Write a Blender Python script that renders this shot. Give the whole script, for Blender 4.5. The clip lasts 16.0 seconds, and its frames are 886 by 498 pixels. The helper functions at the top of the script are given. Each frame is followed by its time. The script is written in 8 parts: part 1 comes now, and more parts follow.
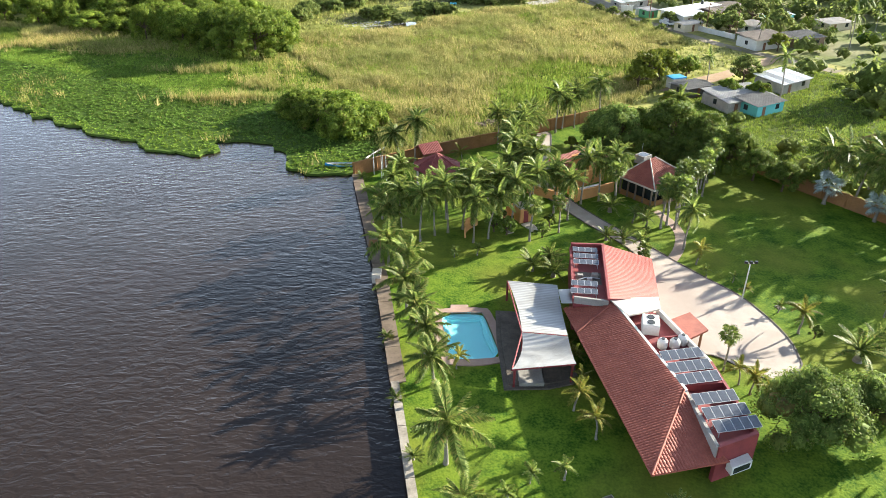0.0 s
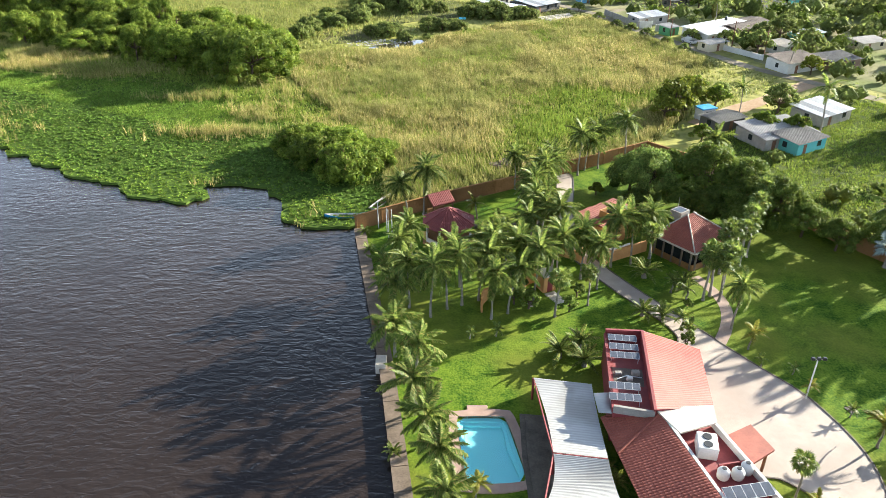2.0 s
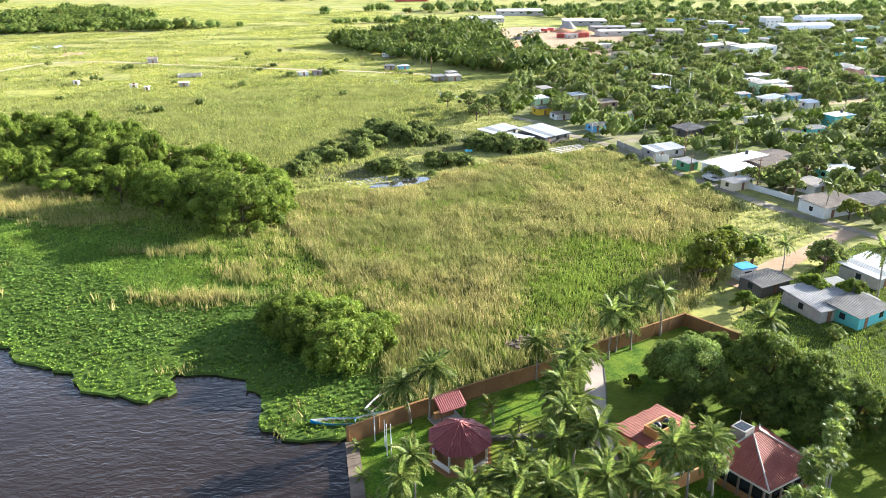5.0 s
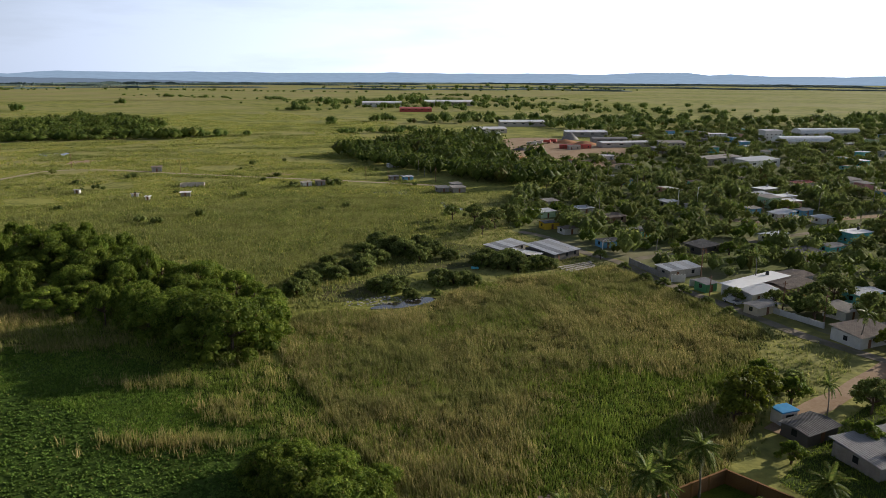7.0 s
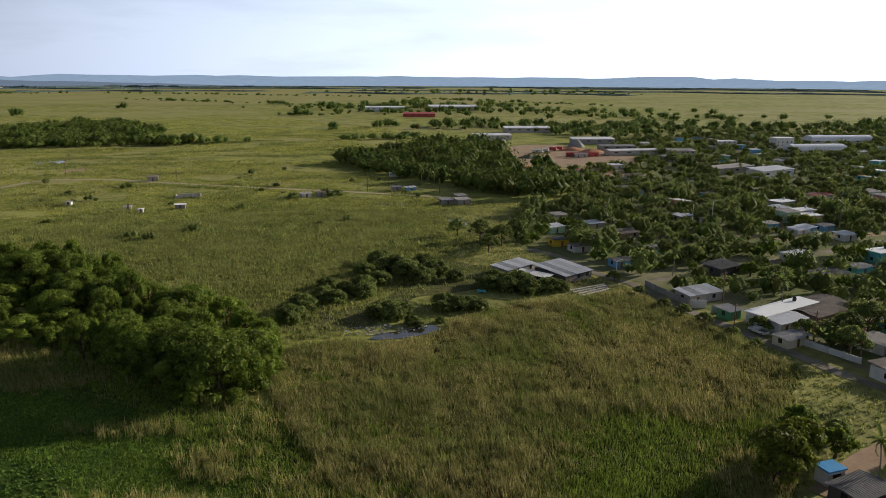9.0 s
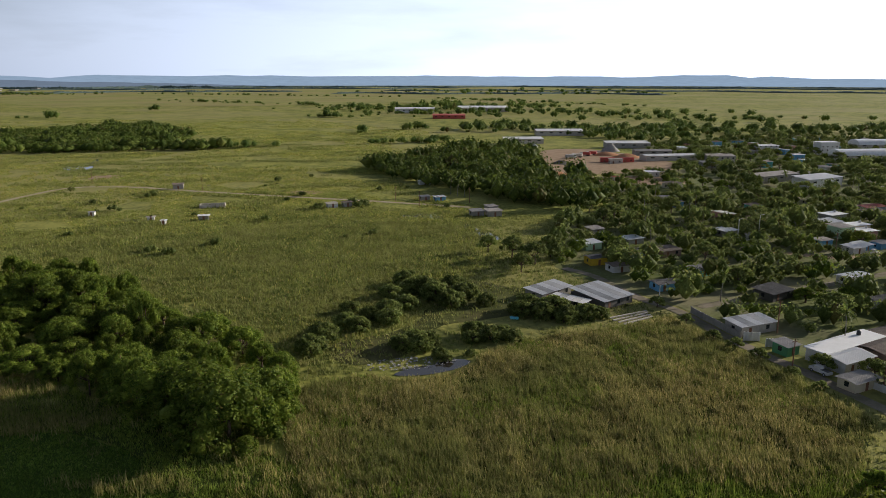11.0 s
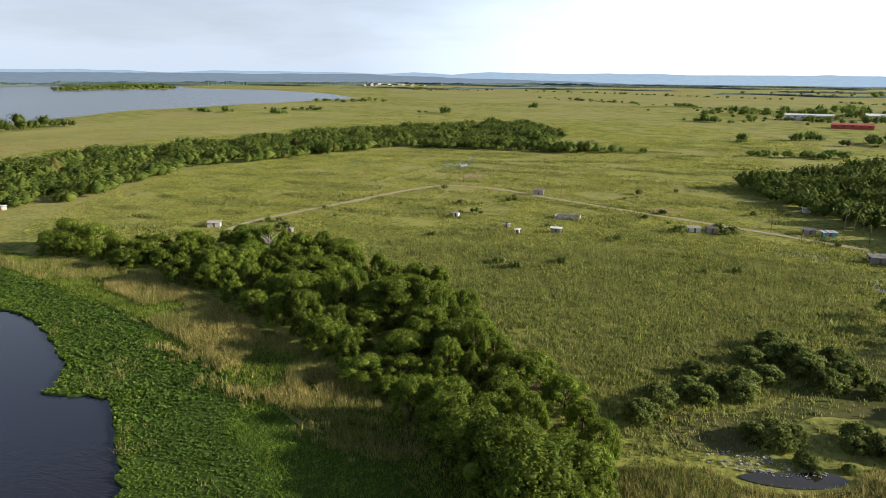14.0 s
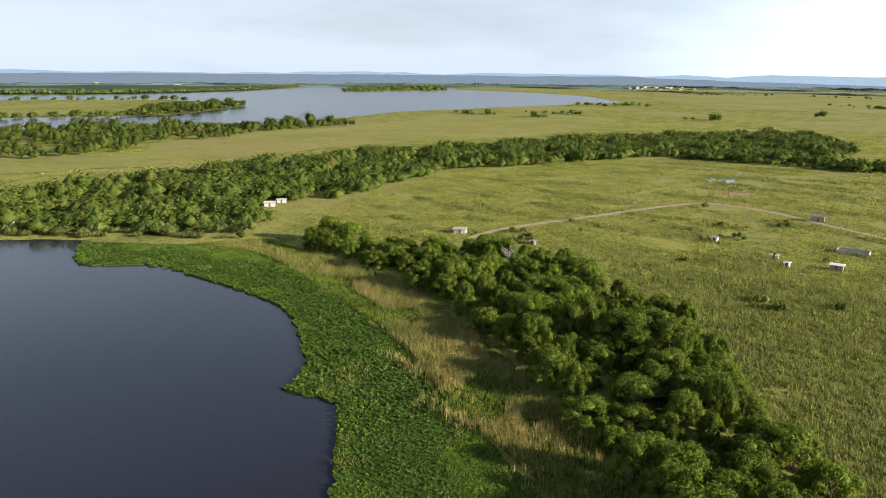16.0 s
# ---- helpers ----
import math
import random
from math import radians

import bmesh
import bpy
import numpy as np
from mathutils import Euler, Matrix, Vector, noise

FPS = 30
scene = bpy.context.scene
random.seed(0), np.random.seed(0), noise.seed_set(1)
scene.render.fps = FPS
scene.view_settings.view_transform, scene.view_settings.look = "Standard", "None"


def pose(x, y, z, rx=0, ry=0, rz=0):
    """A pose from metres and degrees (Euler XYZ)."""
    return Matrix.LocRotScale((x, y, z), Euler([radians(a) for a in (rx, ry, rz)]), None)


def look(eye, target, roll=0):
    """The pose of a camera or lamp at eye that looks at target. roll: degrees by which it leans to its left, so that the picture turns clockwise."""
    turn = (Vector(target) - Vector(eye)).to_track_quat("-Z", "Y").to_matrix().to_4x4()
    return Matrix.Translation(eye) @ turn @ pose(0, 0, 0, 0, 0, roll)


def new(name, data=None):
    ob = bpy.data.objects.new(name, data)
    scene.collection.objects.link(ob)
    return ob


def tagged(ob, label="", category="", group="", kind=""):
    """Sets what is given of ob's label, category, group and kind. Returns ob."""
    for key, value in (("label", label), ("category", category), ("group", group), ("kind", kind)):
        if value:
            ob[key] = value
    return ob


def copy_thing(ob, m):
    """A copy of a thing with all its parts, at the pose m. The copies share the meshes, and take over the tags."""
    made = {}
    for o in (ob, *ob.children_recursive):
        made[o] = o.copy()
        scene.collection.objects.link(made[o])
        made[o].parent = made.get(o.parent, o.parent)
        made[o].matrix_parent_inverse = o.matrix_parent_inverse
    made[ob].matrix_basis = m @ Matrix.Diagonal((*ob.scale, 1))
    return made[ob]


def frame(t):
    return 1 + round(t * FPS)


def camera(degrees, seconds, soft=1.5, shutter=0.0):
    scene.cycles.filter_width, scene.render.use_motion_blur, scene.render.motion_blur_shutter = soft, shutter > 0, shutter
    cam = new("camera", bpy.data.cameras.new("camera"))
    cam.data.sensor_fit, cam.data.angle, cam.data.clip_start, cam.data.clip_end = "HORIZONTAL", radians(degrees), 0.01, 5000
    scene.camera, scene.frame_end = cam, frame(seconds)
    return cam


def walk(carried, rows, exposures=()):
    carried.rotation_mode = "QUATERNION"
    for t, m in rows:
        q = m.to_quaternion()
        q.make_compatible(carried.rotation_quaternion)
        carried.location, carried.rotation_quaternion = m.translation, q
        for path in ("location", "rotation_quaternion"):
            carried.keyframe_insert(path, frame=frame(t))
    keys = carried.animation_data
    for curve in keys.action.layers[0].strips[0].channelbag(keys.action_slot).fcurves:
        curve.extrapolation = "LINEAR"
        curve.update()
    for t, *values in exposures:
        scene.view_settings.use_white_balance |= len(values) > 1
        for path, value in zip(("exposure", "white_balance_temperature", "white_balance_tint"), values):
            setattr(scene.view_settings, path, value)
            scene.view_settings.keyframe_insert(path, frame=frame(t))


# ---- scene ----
cam = camera(63.0, 16.0, soft=0.75)
PATH = [
    (0.0, -0.369, 2.426, 49.953, 60.707, -0.127, -0.267),
    (0.5, -0.684, 6.408, 50.354, 60.587, -0.071, -0.129),
    (1.0, -0.889, 10.359, 50.968, 60.590, -0.020, 0.006),
    (1.5, -1.143, 14.314, 51.721, 60.576, 0.004, 0.064),
    (2.0, -1.452, 18.202, 52.446, 60.584, -0.035, 0.100),
    (2.5, -1.720, 21.965, 53.193, 60.591, -0.059, 0.149),
    (3.0, -1.955, 25.621, 53.848, 60.058, -0.074, 0.183),
    (3.5, -2.099, 29.315, 54.673, 57.320, -0.081, 0.236),
    (4.0, -2.193, 33.155, 55.736, 58.857, -0.033, 0.239),
    (4.5, -2.264, 36.785, 56.666, 63.524, 0.096, 0.236),
    (5.0, -2.306, 40.423, 57.434, 68.260, 0.167, 0.287),
    (5.2, -2.324, 41.873, 57.723, 70.142, 0.183, 0.330),
    (7.3, -3.570, 55.025, 59.075, 76.416, -0.220, 0.534),
    (7.5, -3.643, 56.385, 59.205, 76.472, -0.210, 0.543),
    (8.0, -3.811, 59.858, 59.702, 76.545, -0.211, 0.540),
    (8.5, -3.939, 63.391, 60.440, 76.550, -0.224, 0.548),
    (8.7, -3.969, 64.792, 60.740, 76.580, -0.237, 0.647),
    (10.8, -4.128, 79.779, 64.300, 76.522, -0.070, 1.644),
    (11.0, -4.547, 81.142, 64.756, 76.481, -0.027, 3.121),
    (11.5, -5.374, 84.614, 65.896, 76.403, -0.036, 7.435),
    (12.0, -5.761, 88.199, 66.993, 76.335, -0.072, 11.552),
    (12.5, -6.090, 91.880, 67.975, 76.274, -0.170, 15.500),
    (13.0, -6.557, 95.563, 68.797, 76.236, -0.274, 20.258),
    (13.5, -7.028, 99.253, 69.531, 76.205, -0.379, 26.179),
    (14.0, -7.777, 102.932, 70.348, 76.183, -0.380, 31.810),
    (14.5, -8.783, 106.187, 71.203, 76.144, -0.402, 37.130),
    (15.0, -9.993, 109.096, 72.037, 76.160, -0.451, 42.125),
    (15.5, -11.555, 111.878, 72.834, 76.161, -0.441, 47.069),
    (16.0, -13.348, 114.615, 73.555, 76.192, -0.431, 52.048),
]
EXPOSURES = [(0.0, 2.18, 5850, 8), (3.0, 2.22, 5750, 8), (4.2, 2.36, 5650, 8), (5.2, 2.24, 5500, 12), (6.0, 1.1, 5600, 14), (7.3, 0.02, 5900, 15), (9.0, -0.03, 5900, 15), (12.0, 0.07, 5900, 15), (13.5, 0.5, 6000, 12), (16.0, 0.74, 6150, 10)]
walk(cam, [(t, pose(x, y, z, rx, ry, rz)) for t, x, y, z, rx, ry, rz in PATH], EXPOSURES)

# ---- world and sun ----
SUN_TO = Vector((0.865, 0.502, 0.0)).normalized()
SUN_HEIGHT = radians(16.5)
world = bpy.data.worlds.new("sky")
scene.world = world
world.use_nodes = True
wn, wl = world.node_tree.nodes, world.node_tree.links
wn.clear()
w_out = wn.new("ShaderNodeOutputWorld")
w_bg = wn.new("ShaderNodeBackground")
w_sky = wn.new("ShaderNodeTexSky")
w_sky.sky_type = "NISHITA"
w_sky.sun_disc = False
w_sky.sun_elevation = SUN_HEIGHT
w_sky.sun_rotation = math.atan2(SUN_TO.x, SUN_TO.y)
w_sky.dust_density = 1.2
w_sky.air_density = 1.0
w_sky.ozone_density = 1.5
w_bg.inputs["Strength"].default_value = 0.1
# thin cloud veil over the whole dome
w_tc = wn.new("ShaderNodeTexCoord")
w_map = wn.new("ShaderNodeMapping")
w_map.inputs["Scale"].default_value = (1.5, 1.5, 9.0)
w_noise = wn.new("ShaderNodeTexNoise")
w_noise.inputs["Scale"].default_value = 1.6
w_noise.inputs["Detail"].default_value = 6.0
w_noise.inputs["Roughness"].default_value = 0.55
w_ramp = wn.new("ShaderNodeValToRGB")
w_ramp.color_ramp.elements[0].position = 0.35
w_ramp.color_ramp.elements[0].color = (0.4, 0.4, 0.4, 1)
w_ramp.color_ramp.elements[1].position = 0.75
w_ramp.color_ramp.elements[1].color = (0.85, 0.85, 0.85, 1)
w_hsv = wn.new("ShaderNodeHueSaturation")
w_hsv.inputs["Saturation"].default_value = 0.4
w_hsv.inputs["Value"].default_value = 1.25
w_mix = wn.new("ShaderNodeMixRGB")
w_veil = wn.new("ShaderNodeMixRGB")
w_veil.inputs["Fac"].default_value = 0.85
wl.new(w_tc.outputs["Generated"], w_map.inputs["Vector"])
wl.new(w_map.outputs["Vector"], w_noise.inputs["Vector"])
wl.new(w_noise.outputs["Fac"], w_ramp.inputs["Fac"])
wl.new(w_sky.outputs["Color"], w_hsv.inputs["Color"])
w_sep = wn.new("ShaderNodeSeparateXYZ")
wl.new(w_tc.outputs["Generated"], w_sep.inputs["Vector"])
w_low = wn.new("ShaderNodeMapRange")
w_low.inputs["From Min"].default_value, w_low.inputs["From Max"].default_value = 0.0, 0.6
w_low.inputs["To Min"].default_value, w_low.inputs["To Max"].default_value = 0.45, -0.1
wl.new(w_sep.outputs["Z"], w_low.inputs["Value"])
w_sum = wn.new("ShaderNodeMath")
w_sum.operation = "ADD"
w_sum.use_clamp = True
wl.new(w_ramp.outputs["Color"], w_sum.inputs[0])
wl.new(w_low.outputs["Result"], w_sum.inputs[1])
wl.new(w_sum.outputs[0], w_mix.inputs["Fac"])
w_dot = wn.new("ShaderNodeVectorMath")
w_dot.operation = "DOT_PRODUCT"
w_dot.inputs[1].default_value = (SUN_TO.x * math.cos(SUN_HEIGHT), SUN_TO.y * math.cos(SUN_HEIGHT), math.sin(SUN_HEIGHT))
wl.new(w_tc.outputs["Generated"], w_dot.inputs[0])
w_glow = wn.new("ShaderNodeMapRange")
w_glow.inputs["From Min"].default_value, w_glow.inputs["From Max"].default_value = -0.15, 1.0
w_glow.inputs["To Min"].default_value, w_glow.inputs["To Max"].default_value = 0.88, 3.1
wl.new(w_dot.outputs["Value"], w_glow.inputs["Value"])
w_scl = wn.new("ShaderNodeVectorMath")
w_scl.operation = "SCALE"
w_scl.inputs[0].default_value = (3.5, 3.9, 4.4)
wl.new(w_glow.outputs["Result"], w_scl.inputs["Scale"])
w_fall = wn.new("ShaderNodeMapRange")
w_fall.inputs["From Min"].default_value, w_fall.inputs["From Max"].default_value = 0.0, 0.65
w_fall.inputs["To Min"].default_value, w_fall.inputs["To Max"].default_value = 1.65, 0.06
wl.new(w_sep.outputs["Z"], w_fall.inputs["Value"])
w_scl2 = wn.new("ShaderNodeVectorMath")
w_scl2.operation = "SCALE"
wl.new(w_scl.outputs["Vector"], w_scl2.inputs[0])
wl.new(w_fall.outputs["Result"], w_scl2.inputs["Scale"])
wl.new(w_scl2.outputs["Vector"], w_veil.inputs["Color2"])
w_grey = wn.new("ShaderNodeHueSaturation")
w_grey.inputs["Saturation"].default_value = 0.95
w_grey.inputs["Value"].default_value = 0.52
wl.new(w_sky.outputs["Color"], w_grey.inputs["Color"])
wl.new(w_grey.outputs["Color"], w_mix.inputs["Color1"])
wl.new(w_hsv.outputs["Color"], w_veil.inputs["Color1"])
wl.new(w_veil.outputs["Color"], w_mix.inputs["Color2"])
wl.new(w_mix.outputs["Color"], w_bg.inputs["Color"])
wl.new(w_bg.outputs["Background"], w_out.inputs["Surface"])

sun_data = bpy.data.lights.new("sun", "SUN")
sun_data.energy = 5.0
sun_data.angle = radians(0.8)
sun_data.color = (1.0, 0.88, 0.67)
sun = new("sun", sun_data)
sun.matrix_world = look((0, 0, 300), Vector((0, 0, 300)) - Vector((SUN_TO.x * math.cos(SUN_HEIGHT), SUN_TO.y * math.cos(SUN_HEIGHT), math.sin(SUN_HEIGHT))))

# ---- materials ----
def surface(name, c1, c2, scale=1.0, fine=12.0, rough=0.85, bump=0.2, metal=0.0, spread=0.25, stretch=(1, 1, 1), c3=None, wide=0.03, vary=0.0, bumpdist=0.05, grain=0.45):
    """Two-scale noise between two colours, plus grain relief; c3 comes in as broad patches; vary: brightness from thing to thing."""
    m = bpy.data.materials.new(name)
    m.use_nodes = True
    n, l = m.node_tree.nodes, m.node_tree.links
    b = n["Principled BSDF"]
    b.inputs["Roughness"].default_value = rough
    b.inputs["Metallic"].default_value = metal
    if rough > 0.85:
        b.inputs["Specular IOR Level"].default_value = 0.06
    geo = n.new("ShaderNodeNewGeometry")
    mp = n.new("ShaderNodeMapping")
    mp.inputs["Scale"].default_value = stretch
    l.new(geo.outputs["Position"], mp.inputs["Vector"])
    big, small = n.new("ShaderNodeTexNoise"), n.new("ShaderNodeTexNoise")
    big.inputs["Scale"].default_value, small.inputs["Scale"].default_value = scale, fine
    big.inputs["Detail"].default_value, small.inputs["Detail"].default_value = 6.0, 4.0
    big.inputs["Roughness"].default_value = 0.65
    for t in (big, small):
        l.new(mp.outputs["Vector"], t.inputs["Vector"])
    add = n.new("ShaderNodeMath")
    add.operation = "MULTIPLY_ADD"
    add.inputs[1].default_value = grain
    l.new(small.outputs["Fac"], add.inputs[0])
    l.new(big.outputs["Fac"], add.inputs[2])
    ramp = n.new("ShaderNodeValToRGB")
    e = ramp.color_ramp.elements
    mid = 0.5 + 0.5 * grain
    e[0].position, e[1].position = max(0.0, mid - spread), min(1.0, mid + spread)
    e[0].color, e[1].color = (*c1, 1), (*c2, 1)
    l.new(add.outputs[0], ramp.inputs["Fac"])
    col = ramp.outputs["Color"]
    if c3:
        wide_n = n.new("ShaderNodeTexNoise")
        wide_n.inputs["Scale"].default_value = wide
        wide_n.inputs["Detail"].default_value = 5.0
        l.new(geo.outputs["Position"], wide_n.inputs["Vector"])
        r3 = n.new("ShaderNodeValToRGB")
        r3.color_ramp.elements[0].position, r3.color_ramp.elements[1].position = 0.45, 0.62
        l.new(wide_n.outputs["Fac"], r3.inputs["Fac"])
        mx = n.new("ShaderNodeMixRGB")
        l.new(r3.outputs["Color"], mx.inputs["Fac"])
        l.new(col, mx.inputs["Color1"])
        mx.inputs["Color2"].default_value = (*c3, 1)
        mx2 = n.new("ShaderNodeMixRGB")
        mx2.inputs["Fac"].default_value = 0.65
        l.new(col, mx2.inputs["Color1"])
        l.new(mx.outputs["Color"], mx2.inputs["Color2"])
        col = mx2.outputs["Color"]
    if vary:
        info = n.new("ShaderNodeObjectInfo")
        mr = n.new("ShaderNodeMapRange")
        mr.inputs["To Min"].default_value, mr.inputs["To Max"].default_value = 1 - vary, 1 + vary
        l.new(info.outputs["Random"], mr.inputs["Value"])
        hs = n.new("ShaderNodeHueSaturation")
        l.new(mr.outputs["Result"], hs.inputs["Value"])
        l.new(col, hs.inputs["Color"])
        col = hs.outputs["Color"]
    l.new(col, b.inputs["Base Color"])
    if bump:
        bp = n.new("ShaderNodeBump")
        bp.inputs["Strength"].default_value = bump
        bp.inputs["Distance"].default_value = bumpdist
        l.new(add.outputs[0], bp.inputs["Height"])
        l.new(bp.outputs["Normal"], b.inputs["Normal"])
    return m


def leafy(name, c1, c2, dry=(0.16, 0.13, 0.04), dryness=0.06, through_light=0.35, rough=0.6, vary=0.22, broad=None, gloss=0.1):
    """Foliage: colour varies from leaf to leaf and plant to plant, and light comes through."""
    m = bpy.data.materials.new(name)
    m.use_nodes = True
    n, l = m.node_tree.nodes, m.node_tree.links
    b, out = n["Principled BSDF"], n["Material Output"]
    b.inputs["Roughness"].default_value = rough
    b.inputs["Specular IOR Level"].default_value = gloss
    geo, info = n.new("ShaderNodeNewGeometry"), n.new("ShaderNodeObjectInfo")
    ramp = n.new("ShaderNodeValToRGB")
    e = ramp.color_ramp.elements
    e[0].color, e[1].color = (*c1, 1), (*c2, 1)
    e[1].position = 1.0 - dryness
    d = e.new(1.0)
    d.color = (*dry, 1)
    l.new(geo.outputs["Random Per Island"], ramp.inputs["Fac"])
    ns = n.new("ShaderNodeTexNoise")
    ns.inputs["Scale"].default_value = 0.12
    ns.inputs["Detail"].default_value = 3.0
    l.new(geo.outputs["Position"], ns.inputs["Vector"])
    sm = n.new("ShaderNodeMath")
    sm.operation = "MULTIPLY_ADD"
    sm.inputs[1].default_value = 2 * vary
    sm.inputs[2].default_value = 1.0 - 2 * vary
    l.new(info.outputs["Random"], sm.inputs[0])
    s2 = n.new("ShaderNodeMath")
    s2.operation = "MULTIPLY_ADD"
    s2.inputs[1].default_value = 1.2
    l.new(ns.outputs["Fac"], s2.inputs[0])
    l.new(sm.outputs[0], s2.inputs[2])
    s3 = n.new("ShaderNodeMath")
    s3.operation = "SUBTRACT"
    s3.inputs[1].default_value = 0.35
    l.new(s2.outputs[0], s3.inputs[0])
    mot = n.new("ShaderNodeTexNoise")
    mot.inputs["Scale"].default_value = 1.3
    mot.inputs["Detail"].default_value = 4.0
    mot.inputs["Roughness"].default_value = 0.7
    l.new(geo.outputs["Position"], mot.inputs["Vector"])
    mr = n.new("ShaderNodeMapRange")
    mr.inputs["From Min"].default_value, mr.inputs["From Max"].default_value = 0.3, 0.7
    mr.inputs["To Min"].default_value, mr.inputs["To Max"].default_value = 0.55, 1.45
    l.new(mot.outputs["Fac"], mr.inputs["Value"])
    mul = n.new("ShaderNodeMath")
    mul.operation = "MULTIPLY"
    l.new(mr.outputs["Result"], mul.inputs[0])
    l.new(s3.outputs[0], mul.inputs[1])
    hs = n.new("ShaderNodeHueSaturation")
    l.new(mul.outputs[0], hs.inputs["Value"])
    l.new(ramp.outputs["Color"], hs.inputs["Color"])
    if broad:
        bn = n.new("ShaderNodeTexNoise")
        bn.inputs["Scale"].default_value = 0.035
        bn.inputs["Detail"].default_value = 5.0
        bn.inputs["Roughness"].default_value = 0.6
        l.new(geo.outputs["Position"], bn.inputs["Vector"])
        br = n.new("ShaderNodeValToRGB")
        br.color_ramp.elements[0].position, br.color_ramp.elements[1].position = 0.42, 0.6
        l.new(bn.outputs["Fac"], br.inputs["Fac"])
        bx = n.new("ShaderNodeMixRGB")
        l.new(br.outputs["Color"], bx.inputs["Fac"])
        l.new(ramp.outputs["Color"], bx.inputs["Color1"])
        bx.inputs["Color2"].default_value = (*broad, 1)
        half = n.new("ShaderNodeMixRGB")
        half.inputs["Fac"].default_value = 0.55
        l.new(ramp.outputs["Color"], half.inputs["Color1"])
        l.new(bx.outputs["Color"], half.inputs["Color2"])
        l.new(half.outputs["Color"], hs.inputs["Color"])
    l.new(hs.outputs["Color"], b.inputs["Base Color"])
    tr = n.new("ShaderNodeBsdfTranslucent")
    l.new(hs.outputs["Color"], tr.inputs["Color"])
    mx = n.new("ShaderNodeMixShader")
    mx.inputs["Fac"].default_value = through_light
    l.new(b.outputs["BSDF"], mx.inputs[1])
    l.new(tr.outputs["BSDF"], mx.inputs[2])
    l.new(mx.outputs["Shader"], out.inputs["Surface"])
    return m


def water_surface(name, base, rough=0.08, bump=0.35, wave=0.9, clear=None):
    """Water with wind ripples: long crests, a finer chop across them, and calmer lanes; clear: a bluer colour blended
    in towards the west, where the ripples are weaker.
    """
    m = bpy.data.materials.new(name)
    m.use_nodes = True
    n, l = m.node_tree.nodes, m.node_tree.links
    b = n["Principled BSDF"]
    b.inputs["Roughness"].default_value = rough
    b.inputs["IOR"].default_value = 1.33
    b.inputs["Specular IOR Level"].default_value = 0.75
    geo = n.new("ShaderNodeNewGeometry")
    heights = []
    for turn, stretch, scale, detail in ((-14, (0.48, 1.0, 1.0), wave * 0.55, 2.0), (18, (0.7, 1.0, 1.0), wave * 1.5, 2.0)):
        mp = n.new("ShaderNodeMapping")
        mp.inputs["Rotation"].default_value = (0, 0, radians(turn))
        mp.inputs["Scale"].default_value = stretch
        l.new(geo.outputs["Position"], mp.inputs["Vector"])
        a = n.new("ShaderNodeTexNoise")
        a.inputs["Scale"].default_value, a.inputs["Detail"].default_value, a.inputs["Distortion"].default_value = scale, detail, 0.5
        l.new(mp.outputs["Vector"], a.inputs["Vector"])
        heights.append(a)
    both = n.new("ShaderNodeMath")
    both.operation = "MULTIPLY_ADD"
    both.inputs[1].default_value = 0.3
    l.new(heights[1].outputs["Fac"], both.inputs[0])
    l.new(heights[0].outputs["Fac"], both.inputs[2])
    c = n.new("ShaderNodeTexNoise")
    c.inputs["Scale"].default_value, c.inputs["Detail"].default_value = wave * 0.03, 4.0
    l.new(geo.outputs["Position"], c.inputs["Vector"])
    ramp = n.new("ShaderNodeValToRGB")
    e = ramp.color_ramp.elements
    e[0].position, e[1].position = 0.3, 0.7
    e[0].color = (*[v * 0.85 for v in base], 1)
    e[1].color = (*[v * 1.15 for v in base], 1)
    l.new(c.outputs["Fac"], ramp.inputs["Fac"])
    l.new(ramp.outputs["Color"], b.inputs["Base Color"])
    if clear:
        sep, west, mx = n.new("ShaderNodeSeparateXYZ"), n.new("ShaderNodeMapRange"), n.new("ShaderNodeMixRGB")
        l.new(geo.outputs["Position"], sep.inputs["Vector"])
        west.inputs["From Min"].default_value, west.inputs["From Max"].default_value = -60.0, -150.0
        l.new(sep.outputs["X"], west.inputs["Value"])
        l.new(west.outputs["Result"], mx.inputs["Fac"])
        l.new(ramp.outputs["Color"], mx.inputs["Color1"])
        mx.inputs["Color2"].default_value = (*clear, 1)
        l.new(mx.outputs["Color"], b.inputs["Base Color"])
    lane = n.new("ShaderNodeMapRange")
    lane.inputs["From Min"].default_value, lane.inputs["From Max"].default_value = 0.3, 0.7
    lane.inputs["To Min"].default_value, lane.inputs["To Max"].default_value = bump * 0.7, bump * 1.3
    l.new(c.outputs["Fac"], lane.inputs["Value"])
    bp = n.new("ShaderNodeBump")
    bp.inputs["Distance"].default_value = 0.4
    l.new(lane.outputs["Result"], bp.inputs["Strength"])
    if clear:
        calm = n.new("ShaderNodeMath")
        calm.operation = "MULTIPLY"
        mr = n.new("ShaderNodeMapRange")
        mr.inputs["To Min"].default_value, mr.inputs["To Max"].default_value = 1.0, 0.15
        l.new(west.outputs["Result"], mr.inputs["Value"])
        l.new(lane.outputs["Result"], calm.inputs[0])
        l.new(mr.outputs["Result"], calm.inputs[1])
        l.new(calm.outputs[0], bp.inputs["Strength"])
    l.new(both.outputs[0], bp.inputs["Height"])
    l.new(bp.outputs["Normal"], b.inputs["Normal"])
    return m


